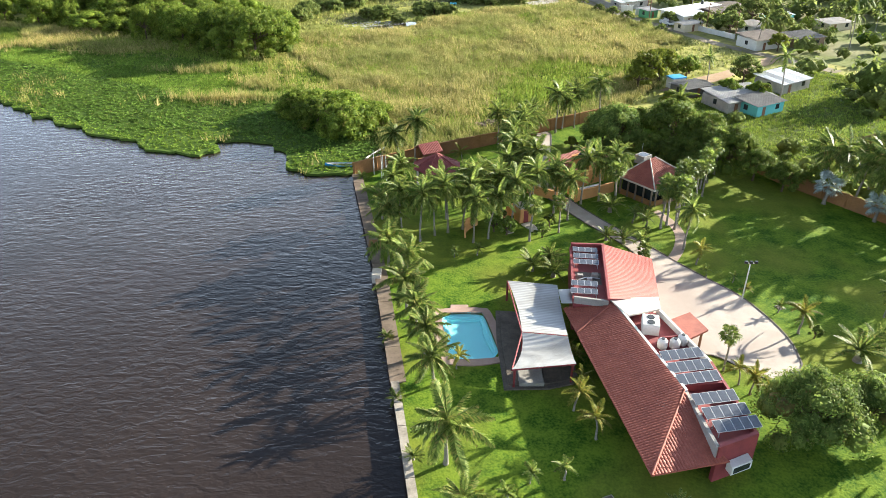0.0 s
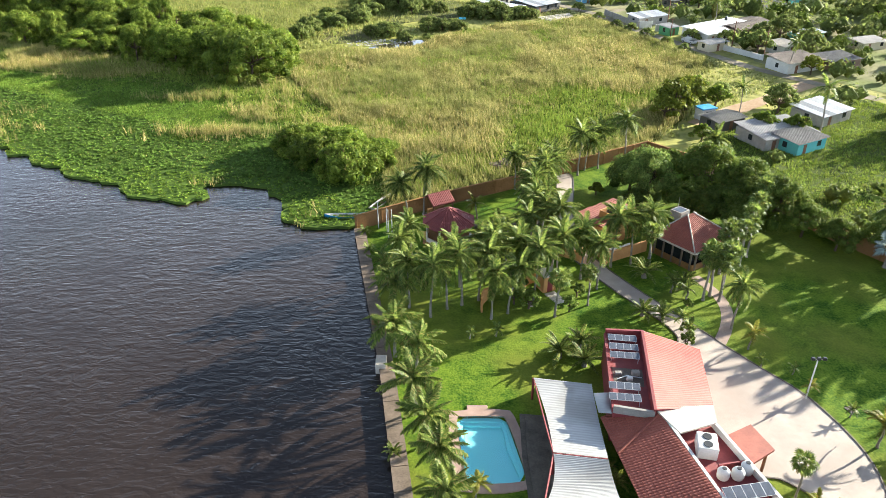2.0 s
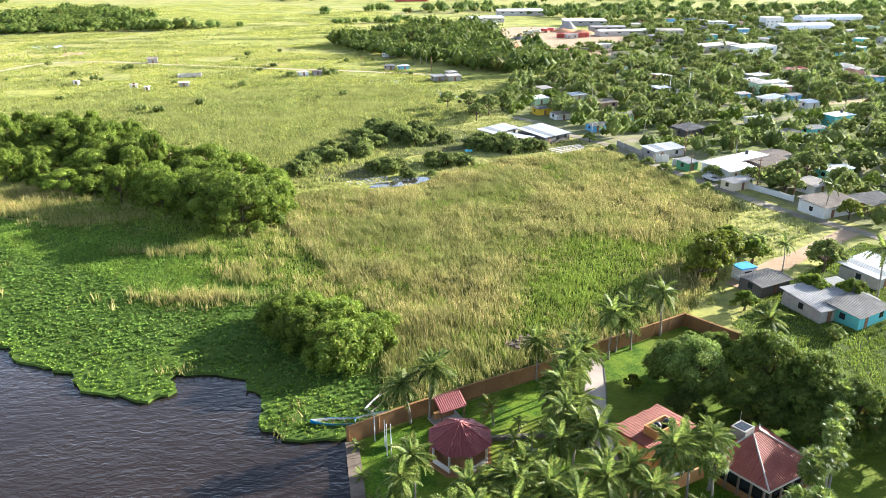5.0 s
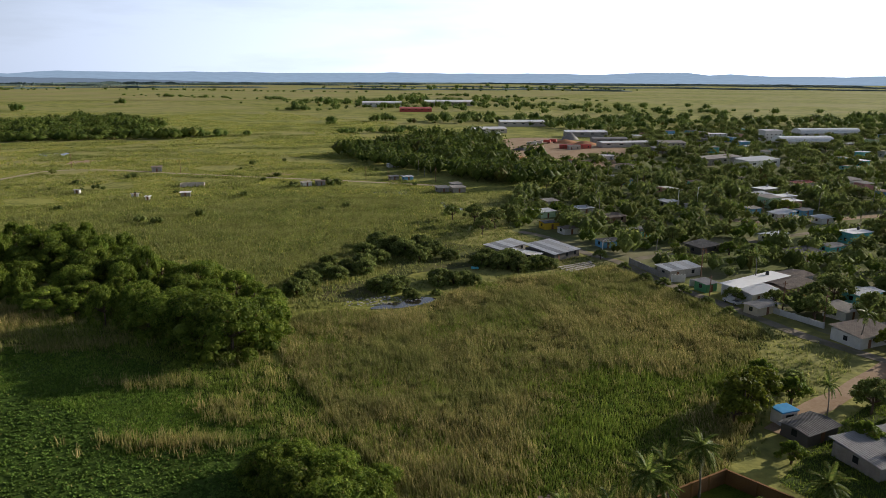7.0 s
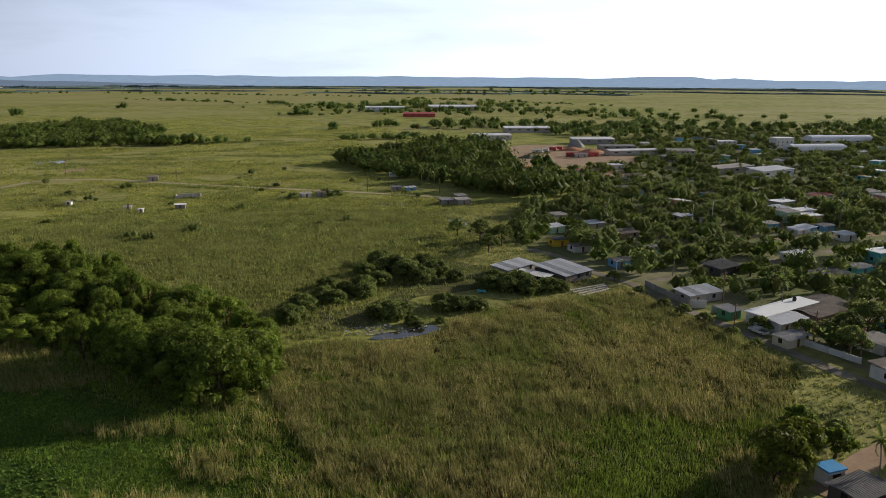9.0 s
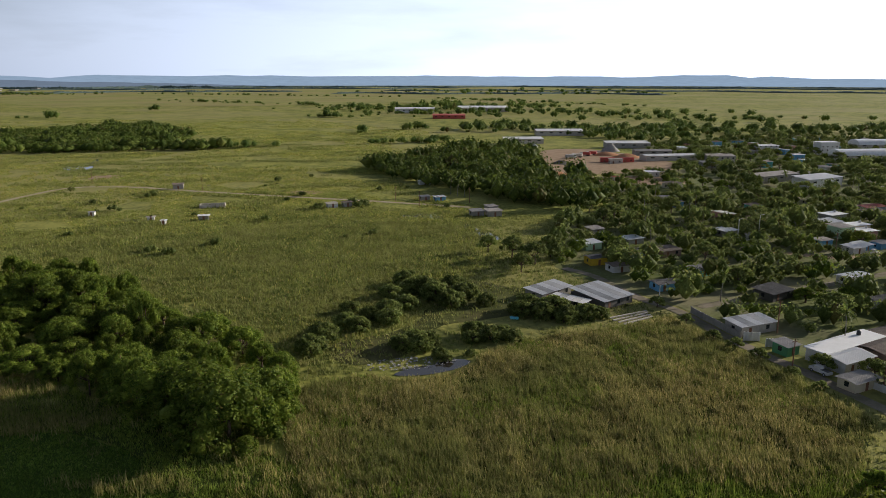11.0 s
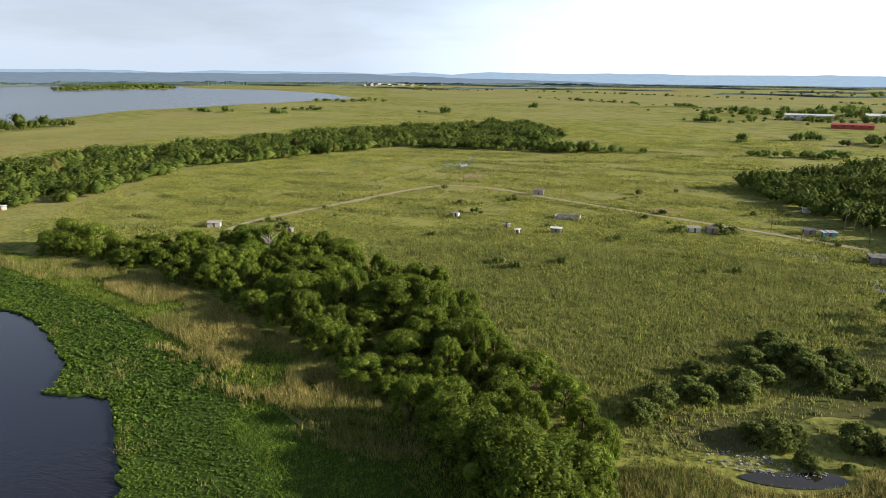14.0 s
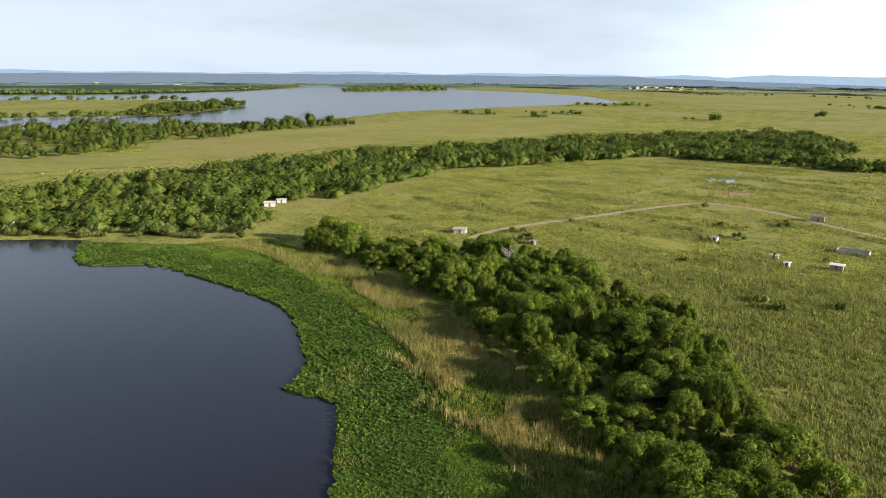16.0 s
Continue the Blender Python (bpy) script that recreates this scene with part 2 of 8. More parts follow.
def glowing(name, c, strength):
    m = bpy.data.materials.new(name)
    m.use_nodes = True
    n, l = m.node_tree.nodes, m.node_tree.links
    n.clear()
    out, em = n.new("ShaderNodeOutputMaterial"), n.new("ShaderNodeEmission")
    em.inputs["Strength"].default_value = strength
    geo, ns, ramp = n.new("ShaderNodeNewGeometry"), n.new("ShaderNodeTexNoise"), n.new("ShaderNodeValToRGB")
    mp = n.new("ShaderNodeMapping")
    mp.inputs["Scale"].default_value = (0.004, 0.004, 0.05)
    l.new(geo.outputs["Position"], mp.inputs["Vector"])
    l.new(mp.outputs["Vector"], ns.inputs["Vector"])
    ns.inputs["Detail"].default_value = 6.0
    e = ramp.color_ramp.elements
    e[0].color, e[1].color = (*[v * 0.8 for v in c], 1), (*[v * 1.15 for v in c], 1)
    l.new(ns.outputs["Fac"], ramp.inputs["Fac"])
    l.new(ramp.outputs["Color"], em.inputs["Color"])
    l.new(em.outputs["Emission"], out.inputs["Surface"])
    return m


M_GROUND = surface("pasture_soil_and_grass", (0.12, 0.145, 0.03), (0.34, 0.335, 0.08), 0.045, 0.45, 0.95, 0.9, spread=0.17, c3=(0.36, 0.32, 0.13), wide=0.005, grain=0.8, bumpdist=0.5)
M_MARSH = surface("marsh_floor", (0.03, 0.05, 0.01), (0.095, 0.125, 0.026), 0.12, 1.5, 0.95, 0.6, c3=(0.085, 0.1, 0.028), wide=0.02, bumpdist=0.4)
M_LAWN = surface("mown_lawn", (0.03, 0.08, 0.007), (0.14, 0.205, 0.018), 0.35, 4.0, 0.9, 0.9, spread=0.18, c3=(0.19, 0.2, 0.03), wide=0.07, bumpdist=0.08, grain=0.7)
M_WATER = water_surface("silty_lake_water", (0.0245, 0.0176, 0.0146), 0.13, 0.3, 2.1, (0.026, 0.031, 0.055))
M_STILL = water_surface("shallow_still_water", (0.03, 0.026, 0.02), 0.04, 0.05, 1.0)
M_LAGOON = water_surface("open_lagoon_water", (0.03, 0.035, 0.04), 0.2, 0.35, 0.8)
M_POOLTILE = surface("pale_blue_pool_plaster", (0.36, 0.78, 0.82), (0.44, 0.84, 0.88), 0.5, 8, 0.4, 0.02)
M_CONCRETE = surface("weathered_concrete", (0.2, 0.18, 0.15), (0.38, 0.34, 0.29), 0.6, 7, 0.9, 0.3)
M_PALECONC = surface("sunbleached_concrete_coping", (0.4, 0.35, 0.3), (0.58, 0.52, 0.45), 0.5, 6, 0.85, 0.2)
M_COPING = surface("dirty_concrete_coping", (0.2, 0.175, 0.145), (0.42, 0.375, 0.32), 0.7, 6, 0.9, 0.3, c3=(0.16, 0.14, 0.115), wide=0.3)
M_WALLBROWN = surface("stained_and_shaded_brown_masonry", (0.11, 0.085, 0.065), (0.23, 0.18, 0.14), 0.5, 5, 0.9, 0.4)
M_DARKSTONE = surface("dark_wet_and_shaded_masonry", (0.06, 0.05, 0.04), (0.16, 0.13, 0.1), 0.8, 6, 0.85, 0.5)
M_PAVING = surface("grey_pink_paving", (0.32, 0.265, 0.225), (0.47, 0.4, 0.345), 0.35, 9, 0.85, 0.25, c3=(0.3, 0.245, 0.205), wide=0.09)
M_TILE = surface("red_clay_roof_tile", (0.22, 0.055, 0.035), (0.37, 0.105, 0.065), 0.7, 5, 0.7, 0.25, vary=0.05)
M_DARKTILE = surface("maroon_roof_tile", (0.17, 0.035, 0.035), (0.3, 0.07, 0.06), 0.8, 5, 0.7, 0.25)
M_REDSHEET = surface("salmon_red_ribbed_roofing", (0.36, 0.085, 0.06), (0.46, 0.13, 0.095), 0.4, 6, 0.6, 0.1)
M_REDPAINT = surface("dark_red_painted_concrete", (0.16, 0.022, 0.025), (0.24, 0.04, 0.04), 0.7, 5, 0.7, 0.15)
M_WHITE = surface("white_painted_plaster", (0.52, 0.5, 0.47), (0.68, 0.66, 0.62), 0.6, 5, 0.7, 0.1)
M_GREYWALL = surface("bare_grey_render", (0.22, 0.205, 0.185), (0.36, 0.335, 0.3), 0.7, 6, 0.85, 0.2, vary=0.15)
M_OCHRE = surface("ochre_orange_plaster", (0.5, 0.24, 0.08), (0.62, 0.33, 0.12), 0.8, 6, 0.8, 0.2)
M_BRICKWALL = surface("orange_brown_masonry", (0.22, 0.115, 0.045), (0.36, 0.195, 0.085), 0.5, 4, 0.9, 0.4, c3=(0.18, 0.1, 0.05), wide=0.25)
M_CANVAS = surface("white_ribbed_sheet", (0.33, 0.325, 0.315), (0.47, 0.465, 0.455), 0.35, 5, 0.5, 0.08, c3=(0.27, 0.255, 0.23), wide=0.3, stretch=(0.3, 1.6, 1))
M_PANEL = surface("blue_grey_solar_glass", (0.08, 0.09, 0.11), (0.13, 0.14, 0.17), 3, 30, 0.22, 0.0)
M_ALU = surface("anodised_aluminium", (0.55, 0.56, 0.57), (0.7, 0.7, 0.71), 2, 20, 0.4, 0.05, metal=0.6)
M_WOOD = surface("stained_timber", (0.13, 0.06, 0.03), (0.24, 0.11, 0.06), 2, 14, 0.7, 0.3)
M_DARK = surface("dark_window_glass_and_shade", (0.015, 0.018, 0.02), (0.03, 0.035, 0.04), 1, 10, 0.15, 0.0)
M_TRUNK = surface("grey_palm_bark", (0.17, 0.15, 0.125), (0.3, 0.27, 0.225), 1.2, 6, 0.9, 0.5, stretch=(1, 1, 5))
M_BARK = surface("dark_tree_bark", (0.07, 0.05, 0.035), (0.15, 0.11, 0.08), 2, 9, 0.95, 0.6)
M_DIRT = surface("packed_earth", (0.3, 0.2, 0.12), (0.46, 0.34, 0.23), 0.15, 2, 0.95, 0.4)
M_ROAD = surface("dusty_grey_road", (0.22, 0.185, 0.135), (0.36, 0.305, 0.235), 0.12, 2, 0.95, 0.4, c3=(0.17, 0.165, 0.08), wide=0.2)
M_PLASTIC_BLACK = surface("black_plastic", (0.015, 0.015, 0.015), (0.03, 0.03, 0.03), 1, 10, 0.4, 0.02)
M_LEAF_MANGROVE = leafy("mangrove_leaves", (0.075, 0.125, 0.014), (0.21, 0.26, 0.033), through_light=0.44)
M_LEAF_FOREST = leafy("forest_leaves", (0.065, 0.102, 0.016), (0.15, 0.185, 0.032), through_light=0.4)
M_LEAF_DARK = leafy("dark_glossy_leaves", (0.08, 0.13, 0.026), (0.21, 0.26, 0.058), rough=0.6, through_light=0.46)
M_LEAF_OLIVE = leafy("olive_green_leaves", (0.095, 0.13, 0.028), (0.24, 0.275, 0.076), through_light=0.5)
# leaf colours are lightened to take in the haze over the village
M_LEAF_VILLAGE = leafy("haze_lightened_village_leaves", (0.12, 0.16, 0.038), (0.27, 0.3, 0.085), through_light=0.52, rough=0.8)
M_LEAF_LIME = leafy("yellow_green_leaves", (0.12, 0.15, 0.015), (0.22, 0.24, 0.03))
M_FROND = leafy("palm_fronds", (0.06, 0.105, 0.018), (0.225, 0.265, 0.058), dry=(0.3, 0.22, 0.08), dryness=0.1, rough=0.5, through_light=0.4, gloss=0.12)
M_FROND_YELLOW = leafy("yellowing_palm_fronds", (0.12, 0.14, 0.02), (0.24, 0.22, 0.04), dry=(0.3, 0.2, 0.06), dryness=0.1, rough=0.55)
M_FROND_BLUE = leafy("silver_blue_fan_fronds", (0.2, 0.25, 0.24), (0.32, 0.38, 0.36), dry=(0.3, 0.25, 0.15), dryness=0.05)
M_REED = leafy("straw_tinted_reeds", (0.115, 0.125, 0.03), (0.31, 0.275, 0.095), dry=(0.5, 0.39, 0.19), dryness=0.26, through_light=0.38, rough=0.8, vary=0.0, broad=(0.12, 0.15, 0.035))
M_REED_GOLD = leafy("pale_straw_reeds", (0.17, 0.17, 0.045), (0.39, 0.32, 0.115), dry=(0.47, 0.38, 0.17), dryness=0.22, through_light=0.35, rough=0.8, vary=0.0, broad=(0.11, 0.15, 0.035))
M_REED_GREEN = leafy("green_marsh_grass", (0.095, 0.13, 0.028), (0.235, 0.25, 0.07), dry=(0.36, 0.31, 0.14), dryness=0.16, through_light=0.38, rough=0.8, vary=0.0, broad=(0.25, 0.245, 0.08))
M_MEADOW = leafy("yellow_green_meadow_grass", (0.17, 0.195, 0.036), (0.35, 0.345, 0.082), dry=(0.46, 0.35, 0.13), dryness=0.22, through_light=0.4, rough=0.8, vary=0.0, broad=(0.15, 0.19, 0.045))
M_WHITEROOF = surface("whitewashed_roof", (0.76, 0.75, 0.73), (0.86, 0.85, 0.83), 0.6, 5, 0.6, 0.1)
M_MARSHLAND = surface("damp_marsh_turf", (0.05, 0.064, 0.017), (0.15, 0.155, 0.048), 0.06, 0.8, 0.95, 0.8, c3=(0.155, 0.13, 0.06), wide=0.04, bumpdist=0.4)
M_YARD = surface("grassy_village_yards", (0.085, 0.115, 0.03), (0.23, 0.245, 0.085), 0.08, 0.9, 0.95, 0.6, c3=(0.3, 0.26, 0.17), wide=0.03, bumpdist=0.3)
M_HYACINTH = leafy("water_hyacinth_leaves", (0.075, 0.132, 0.022), (0.135, 0.2, 0.036), dry=(0.24, 0.18, 0.06), dryness=0.05, through_light=0.3, rough=0.7, vary=0.0, broad=(0.08, 0.135, 0.024), gloss=0.03)
M_FRINGE = leafy("lime_floating_leaves", (0.1, 0.165, 0.022), (0.165, 0.235, 0.035), dry=(0.28, 0.22, 0.06), dryness=0.05, through_light=0.3, rough=0.7, vary=0.0, gloss=0.03)
M_SHOREGRASS = leafy("soft_shore_grass", (0.1, 0.17, 0.022), (0.185, 0.25, 0.04), dry=(0.3, 0.26, 0.09), dryness=0.06, through_light=0.35, rough=0.8, vary=0.0, broad=(0.095, 0.155, 0.026), gloss=0.03)
M_GRASS = leafy("rank_green_grass", (0.1, 0.16, 0.022), (0.23, 0.27, 0.045), dryness=0.05, through_light=0.3, rough=0.8, vary=0.0)

# ---- builders ----
SMOOTH = {"crown", "trunk", "frond", "pole", "column", "post", "hip_tiles", "body", "hull", "lining", "ground", "branches", "far_forest", "shore_forest", "island_woods", "cape_woods", "tree_clumps", "hedge_lines", "far_shore_woods", "village_wood", "town_woods", "plain_woods", "meadow_bushes", "village_canopy", "meadow_thicket",
          "coconut_frond", "royal_frond", "yellow_frond", "cycad_frond", "young_frond", "spoil_heap", "roof_tank", "wheel", "fan_grille", "sheet"}


class Shape:
    """Collects vertices and faces (triangles and quads) and links them as one mesh."""

    def __init__(self):
        self.v, self.f, self.n = [], [], 0

    def add(self, verts, faces):
        verts = np.asarray(verts, float).reshape(-1, 3)
        self.v.append(verts)
        self.f.append(np.asarray(faces, int) + self.n)
        self.n += len(verts)
        return self

    def quads(self, v4):
        """v4: (n, 4, 3) corners."""
        v4 = np.asarray(v4, float)
        return self.add(v4.reshape(-1, 3), np.arange(len(v4) * 4).reshape(-1, 4))

    def tris(self, v3):
        v3 = np.asarray(v3, float)
        return self.add(v3.reshape(-1, 3), np.arange(len(v3) * 3).reshape(-1, 3))

    def mesh(self, name, mat):
        me = bpy.data.meshes.new(name)
        v = np.concatenate(self.v)
        loops = np.concatenate([f.ravel() for f in self.f])
        totals = np.concatenate([np.full(len(f), f.shape[1]) for f in self.f])
        starts = np.concatenate([[0], np.cumsum(totals)[:-1]])
        me.vertices.add(len(v))
        me.vertices.foreach_set("co", v.astype(np.float32).ravel())
        me.loops.add(len(loops))
        me.loops.foreach_set("vertex_index", loops.astype(np.int32))
        me.polygons.add(len(totals))
        me.polygons.foreach_set("loop_start", starts.astype(np.int32))
        me.polygons.foreach_set("loop_total", totals.astype(np.int32))
        me.update(calc_edges=True)
        me.validate()
        if name not in SMOOTH:
            me.shade_flat()
        me.materials.append(mat)
        return me


def part(name, shape, mat, parent=None, label="", m=None):
    me = shape if isinstance(shape, bpy.types.Mesh) else shape.mesh(name, mat)
    ob = new(name, me)
    if parent:
        ob.parent = parent
    if m is not None:
        ob.matrix_basis = m
    if label:
        ob["label"] = label
    return ob


def thing(name, label, category, m=None, group="", kind=""):
    ob = new(name)
    ob.empty_display_size = 0.3
    if m is not None:
        ob.matrix_basis = m
    return tagged(ob, label, category, group, kind)


BOXF = [(0, 3, 2, 1), (4, 5, 6, 7), (0, 1, 5, 4), (1, 2, 6, 5), (2, 3, 7, 6), (3, 0, 4, 7)]


def box(s, x0, x1, y0, y1, z0, z1):
    return s.add([(x0, y0, z0), (x1, y0, z0), (x1, y1, z0), (x0, y1, z0), (x0, y0, z1), (x1, y0, z1), (x1, y1, z1), (x0, y1, z1)], BOXF)


def softbox(x0, x1, y0, y1, z0, z1, r=0.05):
    """A box with chamfered upright and top edges."""
    s = Shape()
    r = min(r, (x1 - x0) / 3, (y1 - y0) / 3)
    ring = [(x0 + r, y0), (x1 - r, y0), (x1, y0 + r), (x1, y1 - r), (x1 - r, y1), (x0 + r, y1), (x0, y1 - r), (x0, y0 + r)]
    inner = [(min(max(x, x0 + r), x1 - r), min(max(y, y0 + r), y1 - r)) for x, y in ring]
    v = [(x, y, z0) for x, y in ring] + [(x, y, z1 - r) for x, y in ring] + [(x, y, z1) for x, y in inner]
    s.add(v, [(i, (i + 1) % 8, 8 + (i + 1) % 8, 8 + i) for i in range(8)] + [(8 + i, 8 + (i + 1) % 8, 16 + (i + 1) % 8, 16 + i) for i in range(8)])
    s.add([v[16], v[18], v[20], v[22]], [(0, 1, 2, 3)])
    s.add([v[0], v[2], v[4], v[6]], [(3, 2, 1, 0)])
    return s


def tube(s, pts, radii, sides=7):
    """A tapered tube along points, closed at the end."""
    pts = [Vector(p) for p in pts]
    rings = []
    for i, p in enumerate(pts):
        d = (pts[min(i + 1, len(pts) - 1)] - pts[max(i - 1, 0)]).normalized()
        a = d.orthogonal().normalized()
        b = d.cross(a)
        rings += [p + (a * math.cos(k * 2 * math.pi / sides) + b * math.sin(k * 2 * math.pi / sides)) * radii[i] for k in range(sides)]
    n = len(pts)
    s.add(rings, [(i * sides + k, i * sides + (k + 1) % sides, (i + 1) * sides + (k + 1) % sides, (i + 1) * sides + k) for i in range(n - 1) for k in range(sides)])
    s.add([pts[-1] + Vector((0, 0, 0.001))] + rings[-sides:], [(0, 1 + k, 1 + (k + 1) % sides) for k in range(sides)])
    return s


def prism(s, poly, z0, z1):
    """An upright prism over a plan polygon (counter-clockwise); z1 may be one height or one for each corner."""
    n = len(poly)
    tops = z1 if isinstance(z1, (list, tuple)) else [z1] * n
    v = [(x, y, z0) for x, y in poly] + [(x, y, t) for (x, y), t in zip(poly, tops)]
    s.add(v, [(i, (i + 1) % n, n + (i + 1) % n, n + i) for i in range(n)])
    cx, cy, cz = sum(p[0] for p in poly) / n, sum(p[1] for p in poly) / n, sum(tops) / n
    if n == 4:
        s.add(v[4:], [(0, 1, 2, 3)])
        s.add(v[:4], [(3, 2, 1, 0)])
    else:
        s.add(v[n:] + [(cx, cy, cz)], [(i, (i + 1) % n, n) for i in range(n)])
        s.add(v[:n] + [(cx, cy, z0)], [((i + 1) % n, i, n) for i in range(n)])
    return s


def wall_along(s, a, b, z0, z1, thick):
    a, b = Vector(a), Vector(b)
    d = (b - a).normalized()
    w = Vector((-d.y, d.x)) * thick / 2
    return prism(s, [tuple(a - w), tuple(b - w), tuple(b + w), tuple(a + w)], z0, z1)


def smooth_line(points, closed=False, step=6, jitter=0.0, seed=0, scale=0.1):
    """A Catmull-Rom line through plan points, roughened by noise."""
    p = [Vector((*q, 0.0)) if len(q) == 2 else Vector(q) for q in points]
    n, out = len(p), []
    for i in range(n if closed else n - 1):
        a, b, c, d = [p[(i + k) % n] if closed else p[min(max(i + k, 0), n - 1)] for k in (-1, 0, 1, 2)]
        m = max(2, int((c - b).length / step))
        for k in range(m):
            t = k / m
            q = 0.5 * ((2 * b) + (c - a) * t + (2 * a - 5 * b + 4 * c - d) * t * t + (3 * b - a - 3 * c + d) * t ** 3)
            if jitter:
                q = q + jitter * Vector((noise.noise(q * scale + Vector((seed, 0, 0))), noise.noise(q * scale + Vector((0, seed, 7))), 0))
            out.append((q.x, q.y))
    if not closed:
        out.append((p[-1].x, p[-1].y))
    return out


def inside(poly, x, y):
    x, y = np.asarray(x, float), np.asarray(y, float)
    hit = np.zeros(x.shape, bool)
    n = len(poly)
    for i in range(n):
        (x1, y1), (x2, y2) = poly[i], poly[(i + 1) % n]
        if y1 == y2:
            continue
        c = ((y1 > y) != (y2 > y)) & (x < (x2 - x1) * (y - y1) / (y2 - y1) + x1)
        hit ^= c
    return hit


def edge_distance(line, x, y, closed=True):
    x, y = np.asarray(x, float), np.asarray(y, float)
    best = np.full(x.shape, 1e9)
    n = len(line)
    for i in range(n if closed else n - 1):
        (x1, y1), (x2, y2) = line[i], line[(i + 1) % n]
        dx, dy = x2 - x1, y2 - y1
        t = np.clip(((x - x1) * dx + (y - y1) * dy) / (dx * dx + dy * dy + 1e-9), 0, 1)
        best = np.minimum(best, np.hypot(x - x1 - t * dx, y - y1 - t * dy))
    return best


def sheet(name, poly, z, mat, label, category, kind="structure", skirt=0.0):
    """A flat cover over a plan outline, with a skirt down its edge."""
    bm = bmesh.new()
    vs = [bm.verts.new((x, y, z)) for x, y in poly]
    f = bm.faces.new(vs)
    if f.calc_area() > 0:
        bm.normal_update()
        if f.normal.z < 0:
            f.normal_flip()
    if skirt:
        low = [bm.verts.new((x, y, z - skirt)) for x, y in poly]
        for i in range(len(vs)):
            j = (i + 1) % len(vs)
            bm.faces.new((vs[i], vs[j], low[j], low[i]))
    bmesh.ops.triangulate(bm, faces=[f])
    me = bpy.data.meshes.new(name)
    bm.to_mesh(me)
    bm.free()
    me.materials.append(mat)
    return tagged(new(name, me), label, category, kind=kind)


def ribbon(points, width, z, step=4.0, jitter=0.0, seed=0):
    """A strip of ground along a line."""
    line = smooth_line(points, step=step)
    v = []
    for i, p in enumerate(line):
        a, b = Vector(line[max(i - 1, 0)]), Vector(line[min(i + 1, len(line) - 1)])
        d = (b - a).normalized()
        w = width / 2 * (1 + jitter * noise.noise(Vector((i * 0.3, seed, 0))))
        v += [(p[0] - d.y * w, p[1] + d.x * w, z), (p[0] + d.y * w, p[1] - d.x * w, z)]
    return Shape().add(v, [(2 * i + 1, 2 * i + 3, 2 * i + 2, 2 * i) for i in range(len(line) - 1)])


def scatter(poly, per_m2, seed):
    """Random plan points in an outline."""
    r = np.random.default_rng(seed)
    p = np.array(poly)
    lo, hi = p.min(0), p.max(0)
    n = int((hi - lo).prod() * per_m2)
    q = lo + r.random((n, 2)) * (hi - lo)
    return q[inside(poly, q[:, 0], q[:, 1])]


def patchy(q, scale, seed, lo=0.0):
    """Keeps points where a broad noise is above lo."""
    k = np.array([noise.noise(Vector((x * scale, y * scale, seed))) for x, y in q]) if len(q) else np.zeros(0)
    return q[k > lo]


def tufts(s, q, height, width, blades, seed, lean=0.35, z=0.0, wide=0.5, plain=False, wind=(0.0, 0.0)):
    """Clumps of bent blades: a quad and a tip each, or one plain triangle each."""
    r = np.random.default_rng(seed)
    n = len(q) * blades
    if not n:
        return s
    base = np.repeat(q, blades, 0) + r.normal(0, wide * 0.5, (n, 2))
    h = np.repeat(height * (0.72 + 0.56 * r.random(len(q))), blades) * (0.7 + 0.5 * r.random(n))
    a = r.random(n) * 2 * math.pi
    ld = r.random(n) * 2 * math.pi
    w = width * (0.6 + 0.8 * r.random(n))
    d = np.stack([np.cos(a), np.sin(a)], 1)
    off = np.stack([np.cos(ld), np.sin(ld)], 1) * (h * lean * r.random(n))[:, None] + np.array([wind]) * h[:, None]
    b0 = np.concatenate([base - d * w[:, None] / 2, np.full((n, 1), z)], 1)
    b1 = np.concatenate([base + d * w[:, None] / 2, np.full((n, 1), z)], 1)
    m0 = np.concatenate([base - d * w[:, None] * 0.4 + off * 0.35, (z + h * 0.6)[:, None]], 1)
    m1 = np.concatenate([base + d * w[:, None] * 0.4 + off * 0.35, (z + h * 0.6)[:, None]], 1)
    tip = np.concatenate([base + off, (z + h)[:, None]], 1)
    if plain:
        return s.tris(np.stack([b0, b1, tip], 1))
    v = np.stack([b0, b1, m1, m0, tip], 1).reshape(-1, 3)
    k = np.arange(n)[:, None] * 5
    start = s.n
    s.add(v, k + np.array([[0, 1, 2, 3]]))
    s.f.append(k + np.array([[3, 2, 4]]) + start)
    return s


def leaves(centre, radius, count, size, r, flat=0.8, shell=0.35, upper=-0.5):
    """Leaf quads on a lumpy shell round a centre: (count, 4, 3)."""
    d = r.normal(size=(count * 2, 3))
    d /= np.linalg.norm(d, axis=1)[:, None]
    d = d[d[:, 2] > upper][:count]
    c = len(d)
    p = np.asarray(centre) + d * np.array([radius, radius, radius * flat]) * (1 - shell * r.random(c)[:, None] ** 1.5)
    nrm = d + r.normal(0, 0.5, (c, 3))
    nrm /= np.linalg.norm(nrm, axis=1)[:, None]
    a = np.cross(nrm, r.normal(size=(c, 3)))
    a /= np.linalg.norm(a, axis=1)[:, None]
    b = np.cross(nrm, a)
    k = size * (0.6 + 0.8 * r.random(c))[:, None]
    return np.stack([p - a * k * 0.75, p - b * k * 0.42, p + a * k * 0.75, p + b * k * 0.42], 1)


